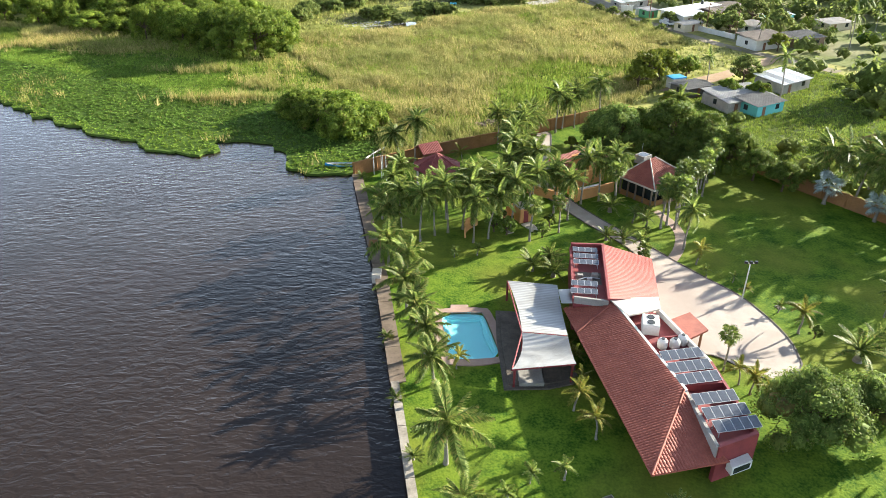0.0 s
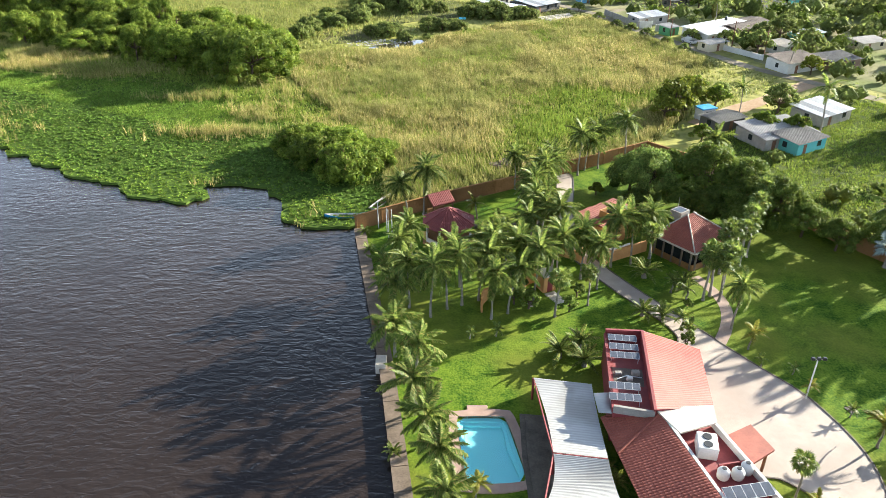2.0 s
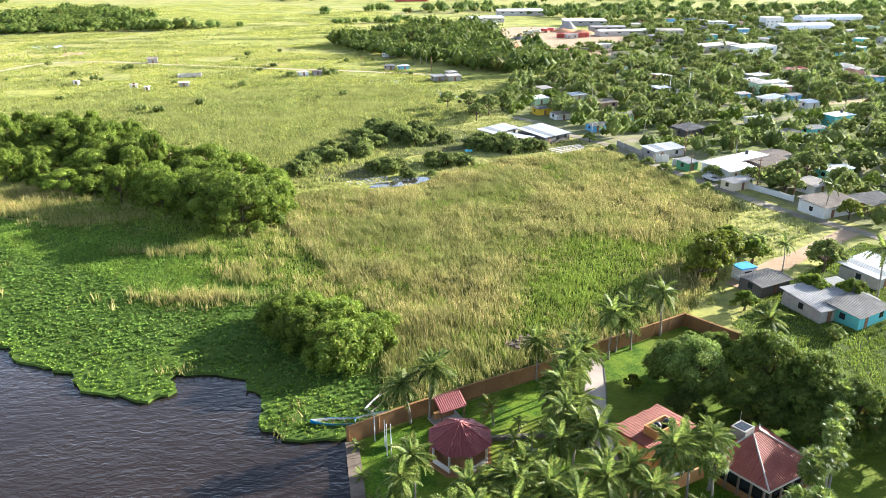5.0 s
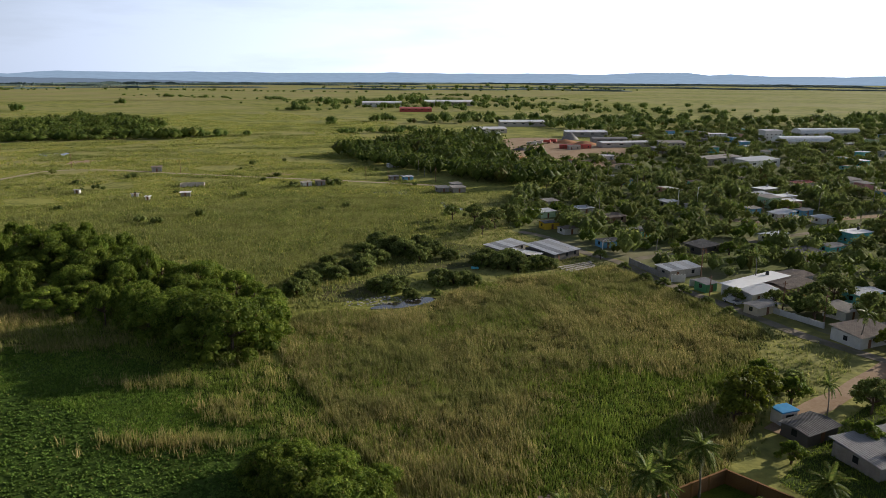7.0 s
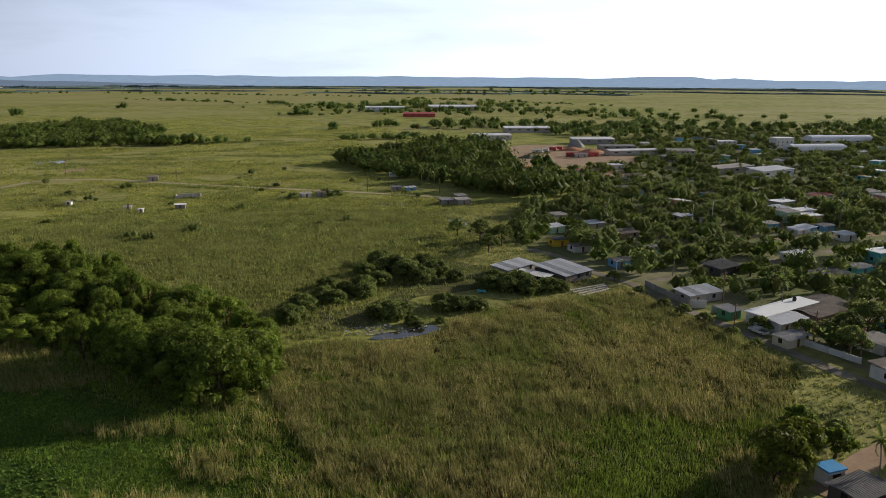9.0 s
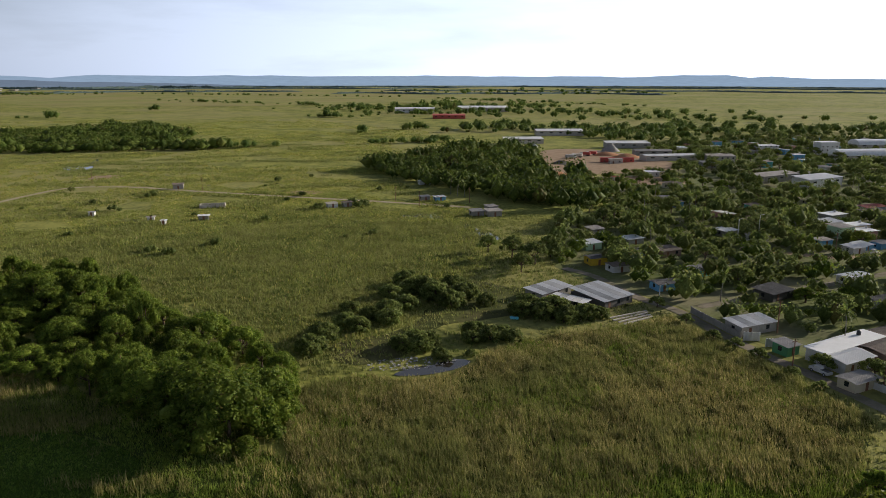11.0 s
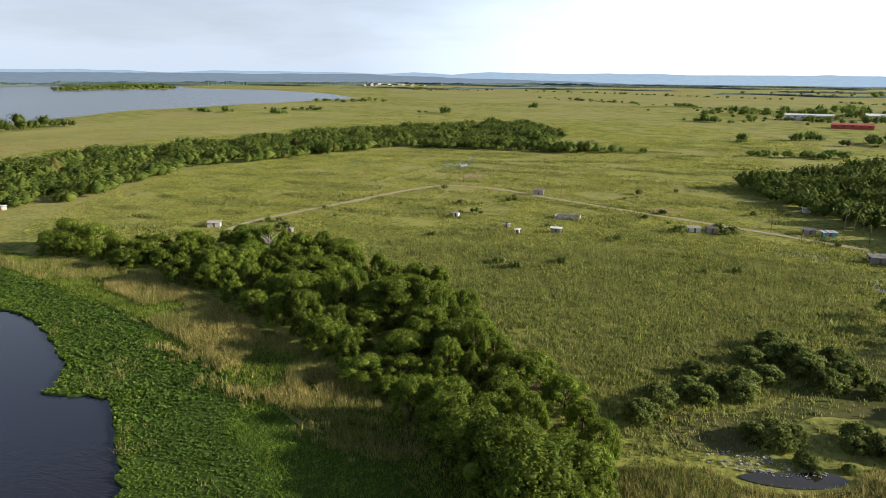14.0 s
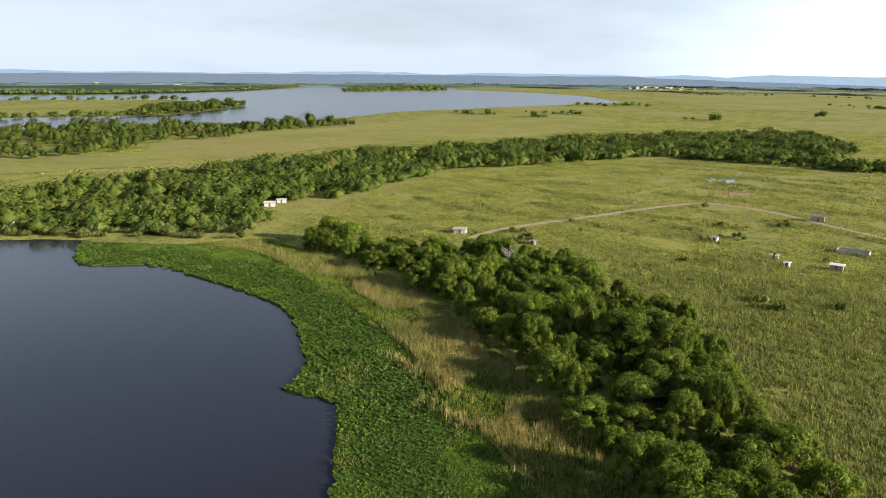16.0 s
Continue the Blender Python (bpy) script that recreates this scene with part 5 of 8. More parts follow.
for k, (x, y, w_) in enumerate(((16.8, 77.8, 0.35), (17.8, 76.8, 0.3), (18.6, 77.7, 0.4))):
    part("pump_housing", softbox(x - w_, x + w_, y - w_ * 0.7, y + w_ * 0.7, 4.42, 4.75 + 0.1 * k, 0.05), (M_GREYWALL, M_WHITE, M_CONCRETE)[k], house, "small rooftop pump housing")
part("pipe", tube(Shape(), [(16.5, 76.8, 4.6), (17.6, 77.3, 4.62), (19.1, 77.0, 4.6)], [0.05, 0.05, 0.05], 6), M_ALU, house)
part("sheet_roof", ribbed(Shape(), (19.0, 71.2, 5.62), (20.8, 84.0, 5.62), (26.7, 82.1, 4.4), (25.2, 72.6, 4.4), 0.34, 0.05), M_REDSHEET, house, "salmon red ribbed sheet roof")
part("sheet_roof_soffit", slab_between(Shape(), (19.0, 71.2, 5.58), (20.8, 84.0, 5.58), (26.7, 82.1, 4.36), (25.2, 72.6, 4.36), 0.2), M_REDPAINT, house)
part("cream_slab", slab_between(Shape(), (19.0, 71.7, 5.3), (20.6, 68.5, 5.1), (24.6, 70.1, 4.9), (25.0, 72.5, 4.95), 0.2), M_PALECONC, house, "cream flat roof slab")

# solar panels on both terraces


def solar_rack(name, x, y, z, turn, count, tilt=12, w=0.88, deep=0.66):
    """A row of framed modules on a rack."""
    rack = thing(name, "row of framed blue-grey solar panels on an aluminium rack", "solar panels", pose(x, y, z, 0, 0, turn), group="solar racks")
    t = pose(0, 0, 0.75, tilt, 0, 0)
    for i in range(count):
        x0 = (i - count / 2) * w
        p = part("module", box(Shape(), x0 + 0.01, x0 + w - 0.01, -deep, deep, 0, 0.04), M_ALU, rack, m=t)
        part("cell_glass", box(Shape(), x0 + 0.045, x0 + w - 0.045, -deep + 0.04, deep - 0.04, 0.041, 0.046), M_PANEL, p)
    for sx in (-1, 1):
        for sy, h in ((-0.85, 0.58), (0.85, 0.9)):
            part("leg", box(Shape(), sx * count * w * 0.45 - 0.03, sx * count * w * 0.45 + 0.03, sy * deep - 0.03, sy * deep + 0.03, 0, h), M_ALU, rack)
    return rack


for x, y in ((24.4, 61.5), (24.7, 59.6), (25.0, 57.8), (25.6, 54.9), (26.0, 53.0), (26.4, 51.3)):
    solar_rack("solar_rack", x, y, 3.74, 10, 5)
for x, y in ((18.3, 83.1), (18.1, 81.5), (17.9, 80.0), (16.8, 75.0), (16.5, 73.3)):
    solar_rack("solar_rack", x, y, 3.84, -7, 4, 8, 0.78, 0.47)

# rooftop plant
ac = thing("air_conditioner", "white rooftop air conditioning unit with two fans", "air conditioner", pose(22.7, 67.2, 3.49, 0, 0, -12))
part("casing", softbox(-0.9, 0.9, -1.1, 1.1, 0, 1.3), M_WHITE, ac)
for y in (-0.5, 0.5):
    part("fan_grille", tube(Shape(), [(0, y, 1.3), (0, y, 1.36)], [0.42, 0.4], 14), M_PLASTIC_BLACK, ac, "black fan grille")
tanks = []
for x, y, k in ((23.2, 64.0, 0.85), (24.5, 64.0, 0.85), (25.5, 64.6, 0.9)):
    tk = thing("water_tank", "white rounded plastic rooftop water tank", "water tank", pose(x, y, 3.49), group="rooftop water tanks")
    part("body", tube(Shape(), [(0, 0, 0), (0, 0, 0.2), (0, 0, 0.9 * k), (0, 0, 1.15 * k), (0, 0, 1.3 * k)], [0.5, 0.56, 0.56, 0.42, 0.2], 14), M_WHITE, tk)
    part("lid", tube(Shape(), [(0, 0, 1.28 * k), (0, 0, 1.36 * k)], [0.22, 0.2], 12), M_PLASTIC_BLACK, tk, "dark screw lid")

# shade canopy on the lake side
can = thing("canopy", "white ribbed shade canopy on posts over a dark terrace", "canopy")
part("terrace_step", prism(Shape(), [(6.5, 75.7), (6.2, 69.7), (6.4, 61.1), (11.1, 61.2), (14.5, 62.2), (14.2, 74.9)], -0.1, 0.24), M_DARKSTONE, can, "dark stone terrace")
part("terrace_step", prism(Shape(), [(7.0, 75.3), (6.7, 69.7), (6.9, 61.7), (10.9, 61.8), (14.2, 62.7), (14.0, 74.7)], 0.241, 0.42), M_DARKSTONE, can)


def canopy_sheet(nw, ne, se, sw, bow):
    """A sheet between four corners whose west edge bows inward."""
    s = Shape()
    nw, ne, se, sw = map(Vector, (nw, ne, se, sw))
    ny, nx = 120, 6
    v = []
    for j in range(ny + 1):
        t = j / ny
        w = nw.lerp(sw, t) + Vector((bow * 4 * t * (1 - t), 0, 0))
        e = ne.lerp(se, t)
        for i in range(nx + 1):
            k = i / nx
            v.append(w.lerp(e, k) + Vector((0, 0, 0.03 * (0, 1, 1, 0)[j % 4] - 0.3 * 4 * t * (1 - t))))
    m = nx + 1
    return s.add(v, [(j * m + i, (j + 1) * m + i, (j + 1) * m + i + 1, j * m + i + 1) for j in range(ny) for i in range(nx)])


part("sheet", canopy_sheet((8.07, 78.31, 2.90), (14.04, 77.29, 2.90), (13.66, 66.66, 3.10), (8.72, 67.39, 3.10), 0.35), M_CANVAS, can)
part("sheet", canopy_sheet((8.72, 67.18, 3.10), (13.66, 66.45, 3.10), (13.89, 62.22, 2.70), (7.11, 61.30, 2.70), 0.45), M_CANVAS, can)
for a, b in (((8.07, 78.31, 2.80), (8.72, 67.28, 3.00)), ((8.72, 67.28, 3.00), (7.11, 61.30, 2.60)), ((7.11, 61.30, 2.60), (13.89, 62.22, 2.60)), ((8.72, 67.28, 3.02), (13.66, 66.56, 3.02))):
    part("beam", tube(Shape(), [a, tuple(Vector(a).lerp(Vector(b), 0.5)), b], [0.09, 0.09, 0.09], 6), M_REDPAINT, can, "red painted beam")
for x, y, h in ((8.07, 78.20, 2.90), (7.44, 61.51, 2.60), (13.57, 62.33, 2.60), (8.83, 67.28, 3.00), (13.94, 77.08, 2.80)):
    part("post", tube(Shape(), [(x, y, 0), (x, y, h)], [0.14, 0.13], 10), M_REDPAINT, can)
part("table", softbox(8.0, 10.6, 61.3, 63.8, 0.43, 0.9), M_GREYWALL, can, "grey low bench block")
link = thing("link_roof", "small pale roof between canopy and house", "roof")
part("sheet", slab_between(Shape(), (13.7, 74.7, 3.9), (13.7, 71.9, 3.9), (14.9, 71.7, 4.0), (15.3, 74.7, 4.0), 0.1), M_CANVAS, link)

# forecourt shelter
sh = thing("shelter", "small square red roofed shelter on dark timber posts", "shelter")
part("roof", slab_between(Shape(), (25.6, 69.7, 3.0), (26.0, 65.7, 2.85), (29.5, 67.9, 2.95), (28.4, 71.1, 3.1), 0.25), M_TILE, sh)
for x, y in ((26.1, 69.4), (26.3, 66.2), (28.9, 68.0), (28.2, 70.6)):
    part("post", tube(Shape(), [(x, y, 0), (x, y, 2.8)], [0.16, 0.14], 8), M_WOOD, sh)

# lake-side rotunda and hut
rot = thing("rotunda", "octagonal open pavilion with maroon tile roof on pale columns", "pavilion", pose(-0.75, 114.4, 0.0))
rr = Shape()
oct_out = [(4.1 * math.cos(radians(22.5 + 45 * k)), 4.1 * math.sin(radians(22.5 + 45 * k)), 3.0) for k in range(8)]
ro = part("roof", Shape().add(oct_out + [(0, 0, 5.2)], [(k, (k + 1) % 8, 8) for k in range(8)]), M_DARKTILE, rot)
for k in range(8):
    a, b = Vector(oct_out[k]), Vector(oct_out[(k + 1) % 8])
    part("tile_course", tiled(Shape(), a, b, (0.01, 0, 5.2), (-0.01, 0, 5.2), 0.34, 0.45), M_DARKTILE, ro)
    part("hip_tiles", tube(Shape(), [a + Vector((0, 0, 0.1)), a.lerp(Vector((0, 0, 5.2)), 0.5) + Vector((0, 0, 0.12)), (0, 0, 5.32)], [0.1, 0.1, 0.08], 5), M_DARKTILE, ro)
    part("column", tube(Shape(), [(a.x * 0.85, a.y * 0.85, 0), (a.x * 0.85, a.y * 0.85, 3.2)], [0.16, 0.15], 8), M_PALECONC, rot)
part("floor", prism(Shape(), [(x * 1.02, y * 1.02) for x, y, z in oct_out], 0.0, 0.3), M_BRICKWALL, rot, "low round brick plinth")
for k in range(8):
    if k not in (2, 5):
        a, b = Vector(oct_out[k][:2]) * 0.86, Vector(oct_out[(k + 1) % 8][:2]) * 0.86
        part("low_wall", wall_along(Shape(), a, b, 0.3, 1.0, 0.15), M_PALECONC, rot)
hut = thing("garden_hut", "small hut with pitched maroon tile roof on timber posts", "hut", pose(-2.2, 121.9, 0.0, 0, 0, 30))
part("tile_course", tiled(Shape(), (-2.0, -1.6, 2.9), (2.0, -1.6, 2.9), (2.0, 0.3, 4.1), (-2.0, 0.3, 4.1)), M_DARKTILE, part("roof", slab_between(Shape(), (-2.0, -1.6, 2.9), (2.0, -1.6, 2.9), (2.0, 0.3, 4.1), (-2.0, 0.3, 4.1), 0.1), M_DARKTILE, hut))
part("tile_course", tiled(Shape(), (2.0, 2.0, 2.9), (-2.0, 2.0, 2.9), (-2.0, 0.3, 4.1), (2.0, 0.3, 4.1)), M_DARKTILE, part("roof", slab_between(Shape(), (2.0, 2.0, 2.9), (-2.0, 2.0, 2.9), (-2.0, 0.3, 4.1), (2.0, 0.3, 4.1), 0.1), M_DARKTILE, hut))
for x in (-1.7, 1.7):
    for y in (-1.3, 1.7):
        part("post", tube(Shape(), [(x, y, 0), (x, y, 3.0)], [0.11, 0.1], 7), M_WOOD, hut)
part("floor", softbox(-2.1, 2.1, -1.7, 2.1, 0, 0.2), M_CONCRETE, hut)
part("counter", softbox(-1.5, 1.5, 0.9, 1.5, 0.2, 1.1), M_BRICKWALL, hut)

# guest house with hip roof, and its neighbour with a tank box on the roof
gh = thing("guest_house", "guest house with red tile hip roof and deep verandah", "house")
GA, GB, GC, GD = (28.7, 110.3, 3.0), (33.1, 104.6, 3.0), (40.7, 109.0, 3.0), (37.1, 117.1, 3.0)
GT, GU = (33.9, 112.0, 5.3), (34.9, 112.6, 5.3)
# wall colour is dark to hold the verandah's shade
part("wall", prism(Shape(), [(30.0, 111.3), (34.0, 106.3), (39.6, 110.3), (36.3, 115.6)], -0.2, 2.9), M_WALLBROWN, gh, "walls behind the verandah, dark brown for its shade")
gr = part("roof", slab_between(slab_between(slab_between(slab_between(Shape(), GA, GB, GT, GT, 0.12), GB, GC, GU, GT, 0.12), GC, GD, GU, GU, 0.12), GD, GA, GT, GU, 0.12), M_TILE, gh)
for q4 in ((GA, GB, GT, GT), (GB, GC, GU, GT), (GC, GD, GU, GU), (GD, GA, GT, GU)):
    part("tile_course", tiled(Shape(), *q4), M_TILE, gr)
for a, b in ((GA, GT), (GB, GT), (GC, GU), (GD, GU)):
    part("hip_tiles", tube(Shape(), [Vector(a) + Vector((0, 0, .1)), Vector(a).lerp(Vector(b), .5) + Vector((0, 0, .12)), Vector(b) + Vector((0, 0, .12))], [0.11] * 3, 5), M_PALECONC, gr, "pale mortar hip line")
for a, b in ((GA, GB), (GB, GC)):
    part("fascia", wall_along(Shape(), a[:2], b[:2], 2.8, 3.05, 0.12), M_PALECONC, gh)
    for k in range(5):
        p = Vector(a[:2]).lerp(Vector(b[:2]), 0.06 + 0.22 * k) * 0.97 + Vector((33.9, 111.0)) * 0.03
        part("verandah_post", tube(Shape(), [(p.x, p.y, 0), (p.x, p.y, 2.9)], [0.15, 0.15], 6), M_WALLBROWN, gh)
    part("verandah_parapet", wall_along(Shape(), Vector(a[:2]).lerp(Vector((33.9, 111.0)), 0.05), Vector(b[:2]).lerp(Vector((33.9, 111.0)), 0.05), 0.0, 0.95, 0.16), M_BRICKWALL, gh, "low brick verandah parapet")
    # dark panel put in for the shade inside the verandah
    part("verandah_opening", wall_along(Shape(), Vector(a[:2]).lerp(Vector((33.9, 111.0)), 0.16), Vector(b[:2]).lerp(Vector((33.9, 111.0)), 0.16), 0.4, 2.5, 0.1), M_DARK, gh, "dark panel standing for the shade under the verandah")
part("chimney_box", prism(Shape(), [(31.7, 113.2), (32.9, 111.8), (34.5, 113.0), (33.3, 114.4)], 4.2, 5.6), M_GREYWALL, gh, "pale rooftop box")
# flat dark sheet drawn in place of the box's shaded hollow
part("box_recess", prism(Shape(), [(32.0, 113.2), (32.9, 112.1), (34.2, 113.0), (33.3, 114.1)], 5.602, 5.62), M_DARK, gh)
part("aerial", tube(Shape(), [(33.0, 113.9, 5.8), (33.0, 113.9, 7.2)], [0.03, 0.02], 5), M_ALU, gh)
sv = thing("service_building", "low building with red tile roof and ochre tank enclosure", "building")
part("wall", prism(Shape(), [(19.1, 115.6), (21.9, 111.9), (27.5, 115.1), (24.6, 118.8)], -0.2, 3.6), M_OCHRE, sv)
sv_roof = part("roof", slab_between(Shape(), (18.0, 115.6, 3.7), (21.6, 111.0, 3.7), (28.4, 115.0, 4.3), (24.8, 119.6, 4.3), 0.15), M_TILE, sv)
part("tile_course", tiled(Shape(), (18.0, 115.6, 3.71), (21.6, 111.0, 3.71), (28.4, 115.0, 4.31), (24.8, 119.6, 4.31), rise=0.07), M_TILE, sv_roof)
for a, b in (((21.6, 114.0), (22.8, 112.6)), ((22.8, 112.6), (25.9, 114.5)), ((25.9, 114.5), (24.6, 116.1)), ((24.6, 116.1), (21.6, 114.0))):
    part("tank_enclosure", wall_along(Shape(), a, b, 3.8, 5.1, 0.16), M_OCHRE, sv, "ochre pierced parapet")
for x, y in ((23.1, 113.9), (24.5, 114.6)):
    tk = thing("water_tank", "black plastic rooftop water tank", "water tank", pose(x, y, 4.1), group="rooftop water tanks")
    part("body", tube(Shape(), [(0, 0, 0), (0, 0, 1.1), (0, 0, 1.4), (0, 0, 1.5)], [0.55, 0.55, 0.35, 0.15], 12), M_PLASTIC_BLACK, tk)

# entrance: gate walls, arch and booth
gw = thing("gate_wall", "ochre entrance wall with pillars beside the drive", "gate wall")
for a, b, h in (((14.0, 110.3), (18.1, 107.4), 1.6), ((21.5, 107.0), (28.2, 110.7), 1.8), ((21.4, 106.9), (20.7, 110.1), 1.4)):
    part("wall", wall_along(Shape(), a, b, 0, h, 0.25), M_OCHRE, gw)
for x, y in ((18.2, 107.3), (21.4, 106.9)):
    part("pillar", softbox(x - 0.3, x + 0.3, y - 0.3, y + 0.3, 0, 2.4), M_OCHRE, gw)
wlk = thing("white_sign_wall", "white panel on the entrance wall", "wall panel")
part("panel", wall_along(Shape(), (22.1, 107.8), (25.4, 109.5), 0.1, 2.0, 0.14), M_WHITE, wlk)
for x0, y0, x1, y1 in ((3.4, 94.6, 5.3, 98.8), (9.4, 100.7, 13.2, 102.9)):
    ar = thing("garden_arch", "low curving ochre garden wall", "garden wall")
    for k in range(8):
        t0, t1 = k / 8, (k + 1) / 8
        bow = lambda t: Vector((x0 + (x1 - x0) * t - math.sin(math.pi * t) * 0.7, y0 + (y1 - y0) * t))
        part("segment", wall_along(Shape(), bow(t0), bow(t1), 0, 0.7 + 1.4 * math.sin(math.pi * (t0 + 0.06)), 0.22), M_OCHRE, ar)
bo = thing("garden_shrine", "small white and ochre garden booth with dark red door", "booth", pose(12.3, 100.4, 0, 0, 0, 25))
part("wall", softbox(-1.0, 1.0, -0.9, 0.9, 0, 2.5), M_OCHRE, bo)
part("door", softbox(-0.4, 0.4, -0.95, -0.88, 0.1, 2.0), M_REDPAINT, bo)
part("roof", softbox(-1.2, 1.2, -1.1, 1.1, 2.5, 2.7), M_PALECONC, bo)
for k in range(3):
    part("paving_slab", softbox(-1.0 + 0.1 * k, 0.6 + 0.1 * k, -2.0 - 0.95 * k, -1.15 - 0.95 * k, 0.0, 0.16), M_PALECONC, bo)
tagged(part("low_wall", wall_along(Shape(), (3.3, 117.8), (13.9, 118.9), 0, 0.6, 0.5), M_DARKSTONE), "low dark planter wall behind the pavilion", "wall", kind="structure")


def lamp_post(x, y, h):
    lp = thing("lamp_post", "white garden lamp post with three black floodlights", "street lamp", pose(x, y, 0.0))
    part("pole", tube(Shape(), [(0, 0, 0), (0, 0, h)], [0.09, 0.07], 8), M_WHITE, lp)
    part("crossbar", box(Shape(), -0.7, 0.7, -0.04, 0.04, h - 0.25, h - 0.15), M_WHITE, lp)
    for k in (-0.6, 0, 0.6):
        part("floodlight", softbox(k - 0.2, k + 0.2, -0.3, 0.05, h - 0.15, h + 0.15), M_PLASTIC_BLACK, lp, "black floodlight head")


lamp_post(37.6, 78.3, 5.6)
for x, y, h in ((-11.6, 117.6, 4.6), (-9.8, 114.6, 4.8), (-9.3, 114.9, 4.6), (-10.2, 116.4, 4.2)):
    fp = thing("flag_pole", "slim white pole beside the lake corner", "pole", pose(x, y, 0.0), group="white poles")
    part("pole", tube(Shape(), [(0, 0, 0), (0, 0, h)], [0.08, 0.05], 7), M_WHITE, fp)
for x, y in ((41.7, 76.6), (23.5, 43.7), (10.0, 96.5), (14.5, 46.6)):
    cover = thing("drain_cover", "square concrete drain cover set in the lawn", "drain cover", pose(x, y, 0.05, 0, 0, 20))
    part("frame", softbox(-0.5, 0.5, -0.5, 0.5, 0, 0.07), M_CONCRETE, cover)
    part("lid", softbox(-0.4, 0.4, -0.4, 0.4, 0.071, 0.09), M_DARKSTONE, cover)


def skiff(name, label, x, y, turn, length, mat):
    """An open fishing boat: sheer hull with inner skin, thwarts."""
    b = thing(name, label, "boat", pose(x, y, -0.3, 0, 0, turn), group="moored skiffs")
    for nm, inset_k, m_ in (("hull", 0.0, mat), ("lining", 0.09, M_WHITE)):
        v, n = [], 10
        for i in range(n + 1):
            t = i / n
            x_ = (t - 0.5) * (length - inset_k * 3)
            w = (0.75 - inset_k) * (1 - max(0, (t - 0.45) / 0.55) ** 2.2) * (0.86 + 0.14 * min(1, t * 4)) + 0.02
            top = 0.62 + 0.35 * t ** 3
            v += [(x_, -w, top), (x_, -w * 0.72, 0.12 + inset_k), (x_, 0, 0.0 + inset_k + 0.25 * t ** 4), (x_, w * 0.72, 0.12 + inset_k), (x_, w, top)]
        f = [(i * 5 + k, i * 5 + k + 1, (i + 1) * 5 + k + 1, (i + 1) * 5 + k) for i in range(n) for k in range(4)]
        part(nm, Shape().add(v, f + [(0, 1, 3, 4)]), m_, b)
    for k in (-0.28, 0.0, 0.2):
        part("thwart", softbox(k * length - 0.12, k * length + 0.12, -0.6, 0.6, 0.42, 0.48, 0.02), M_WOOD, b)


M_BLUE = surface("bright_blue_paint", (0.02, 0.22, 0.5), (0.04, 0.32, 0.62), 1, 8, 0.5, 0.1)
M_GREENP = surface("sea_green_paint", (0.04, 0.24, 0.2), (0.08, 0.34, 0.28), 1, 8, 0.5, 0.1)
skiff("fishing_skiff", "blue open fishing skiff at the edge of the lake", -17.6, 121.6, 183, 6.0, M_BLUE)
skiff("fishing_skiff", "sea green skiff pulled in among water plants", -12.3, 122.7, 20, 5.4, M_GREENP)
skiff("fishing_skiff", "pale skiff pulled up beside the garden wall", -11.8, 126.8, 62, 6.0, M_GREYWALL)

# ---- palms and shrubs of the garden ----
F_COCO = [frond_mesh("coconut_frond", 3.4, d, 0.95, 24, M_FROND, sd, rise=0.35, hang=0.75) for d, sd in ((0.5, 1), (0.7, 2), (0.9, 3))]
F_ROYAL = [frond_mesh("royal_frond", 3.9, d, 1.0, 26, M_FROND, sd, rise=0.35, hang=0.8) for d, sd in ((0.35, 4), (0.5, 5), (0.65, 6))]
F_YELLOW = [frond_mesh("yellow_frond", 2.0, d, 0.55, 14, M_FROND_YELLOW, sd, rise=0.35, hang=0.4) for d, sd in ((0.5, 7), (0.7, 8))]
F_CYCAD = [frond_mesh("cycad_frond", 1.9, d, 0.35, 18, M_FROND, sd, rise=0.3, hang=0.15) for d, sd in ((0.35, 9), (0.5, 10))]
F_FAN = [fan_mesh("fan_leaf", 1.0, 0.85, 13, M_FROND, dr) for dr in (0.3, 0.5)]
F_SILVER = [fan_mesh("silver_fan_leaf", 1.3, 1.2, 15, M_FROND_BLUE, 0.25)]
F_SMALL = [frond_mesh("young_frond", 1.2, d, 0.4, 10, M_FROND, sd, rise=0.4, hang=0.4) for d, sd in ((0.5, 11), (0.7, 12))]


def dry_skirt():
    r = np.random.default_rng(3)
    s, q = Shape(), []
    for i in range(60):
        a = r.random() * 6.28
        d = np.array([math.cos(a), math.sin(a), 0])
        p = d * 0.25 + np.array([0, 0, -0.1 - 0.9 * r.random()])
        t = np.array([-d[1], d[0], 0]) * 0.1
        q.append([p - t, p + t, p + d * 0.35 + t * 0.3 - np.array([0, 0, 0.9]), p + d * 0.35 - t * 0.3 - np.array([0, 0, 0.9])])
    return s.quads(q).mesh("dead_frond_skirt", M_REED)


SKIRT = dry_skirt()
coco_a = palm_thing("coconut_palm", "tall slim coconut palm with drooping feathery fronds on the lawn", 7.4, 0.5, 0.15, F_COCO, 28, 201, "coconut palms", -50, 72)
coco_b = palm_thing("coconut_palm", "leaning coconut palm with drooping feathery fronds on the lawn", 6.6, 1.3, 0.14, F_COCO, 26, 202, "coconut palms", -45, 75)
royal = palm_thing("royal_palm", "stout royal palm with pale smooth trunk beside the lake wall", 4.6, 0.3, 0.19, F_ROYAL, 24, 203, "royal palms", -35, 72)
fan = palm_thing("fan_palm", "fan palm with round pleated leaves and dry skirt", 6.2, 0.4, 0.16, F_FAN, 26, 204, "fan palms", -40, 80, SKIRT)
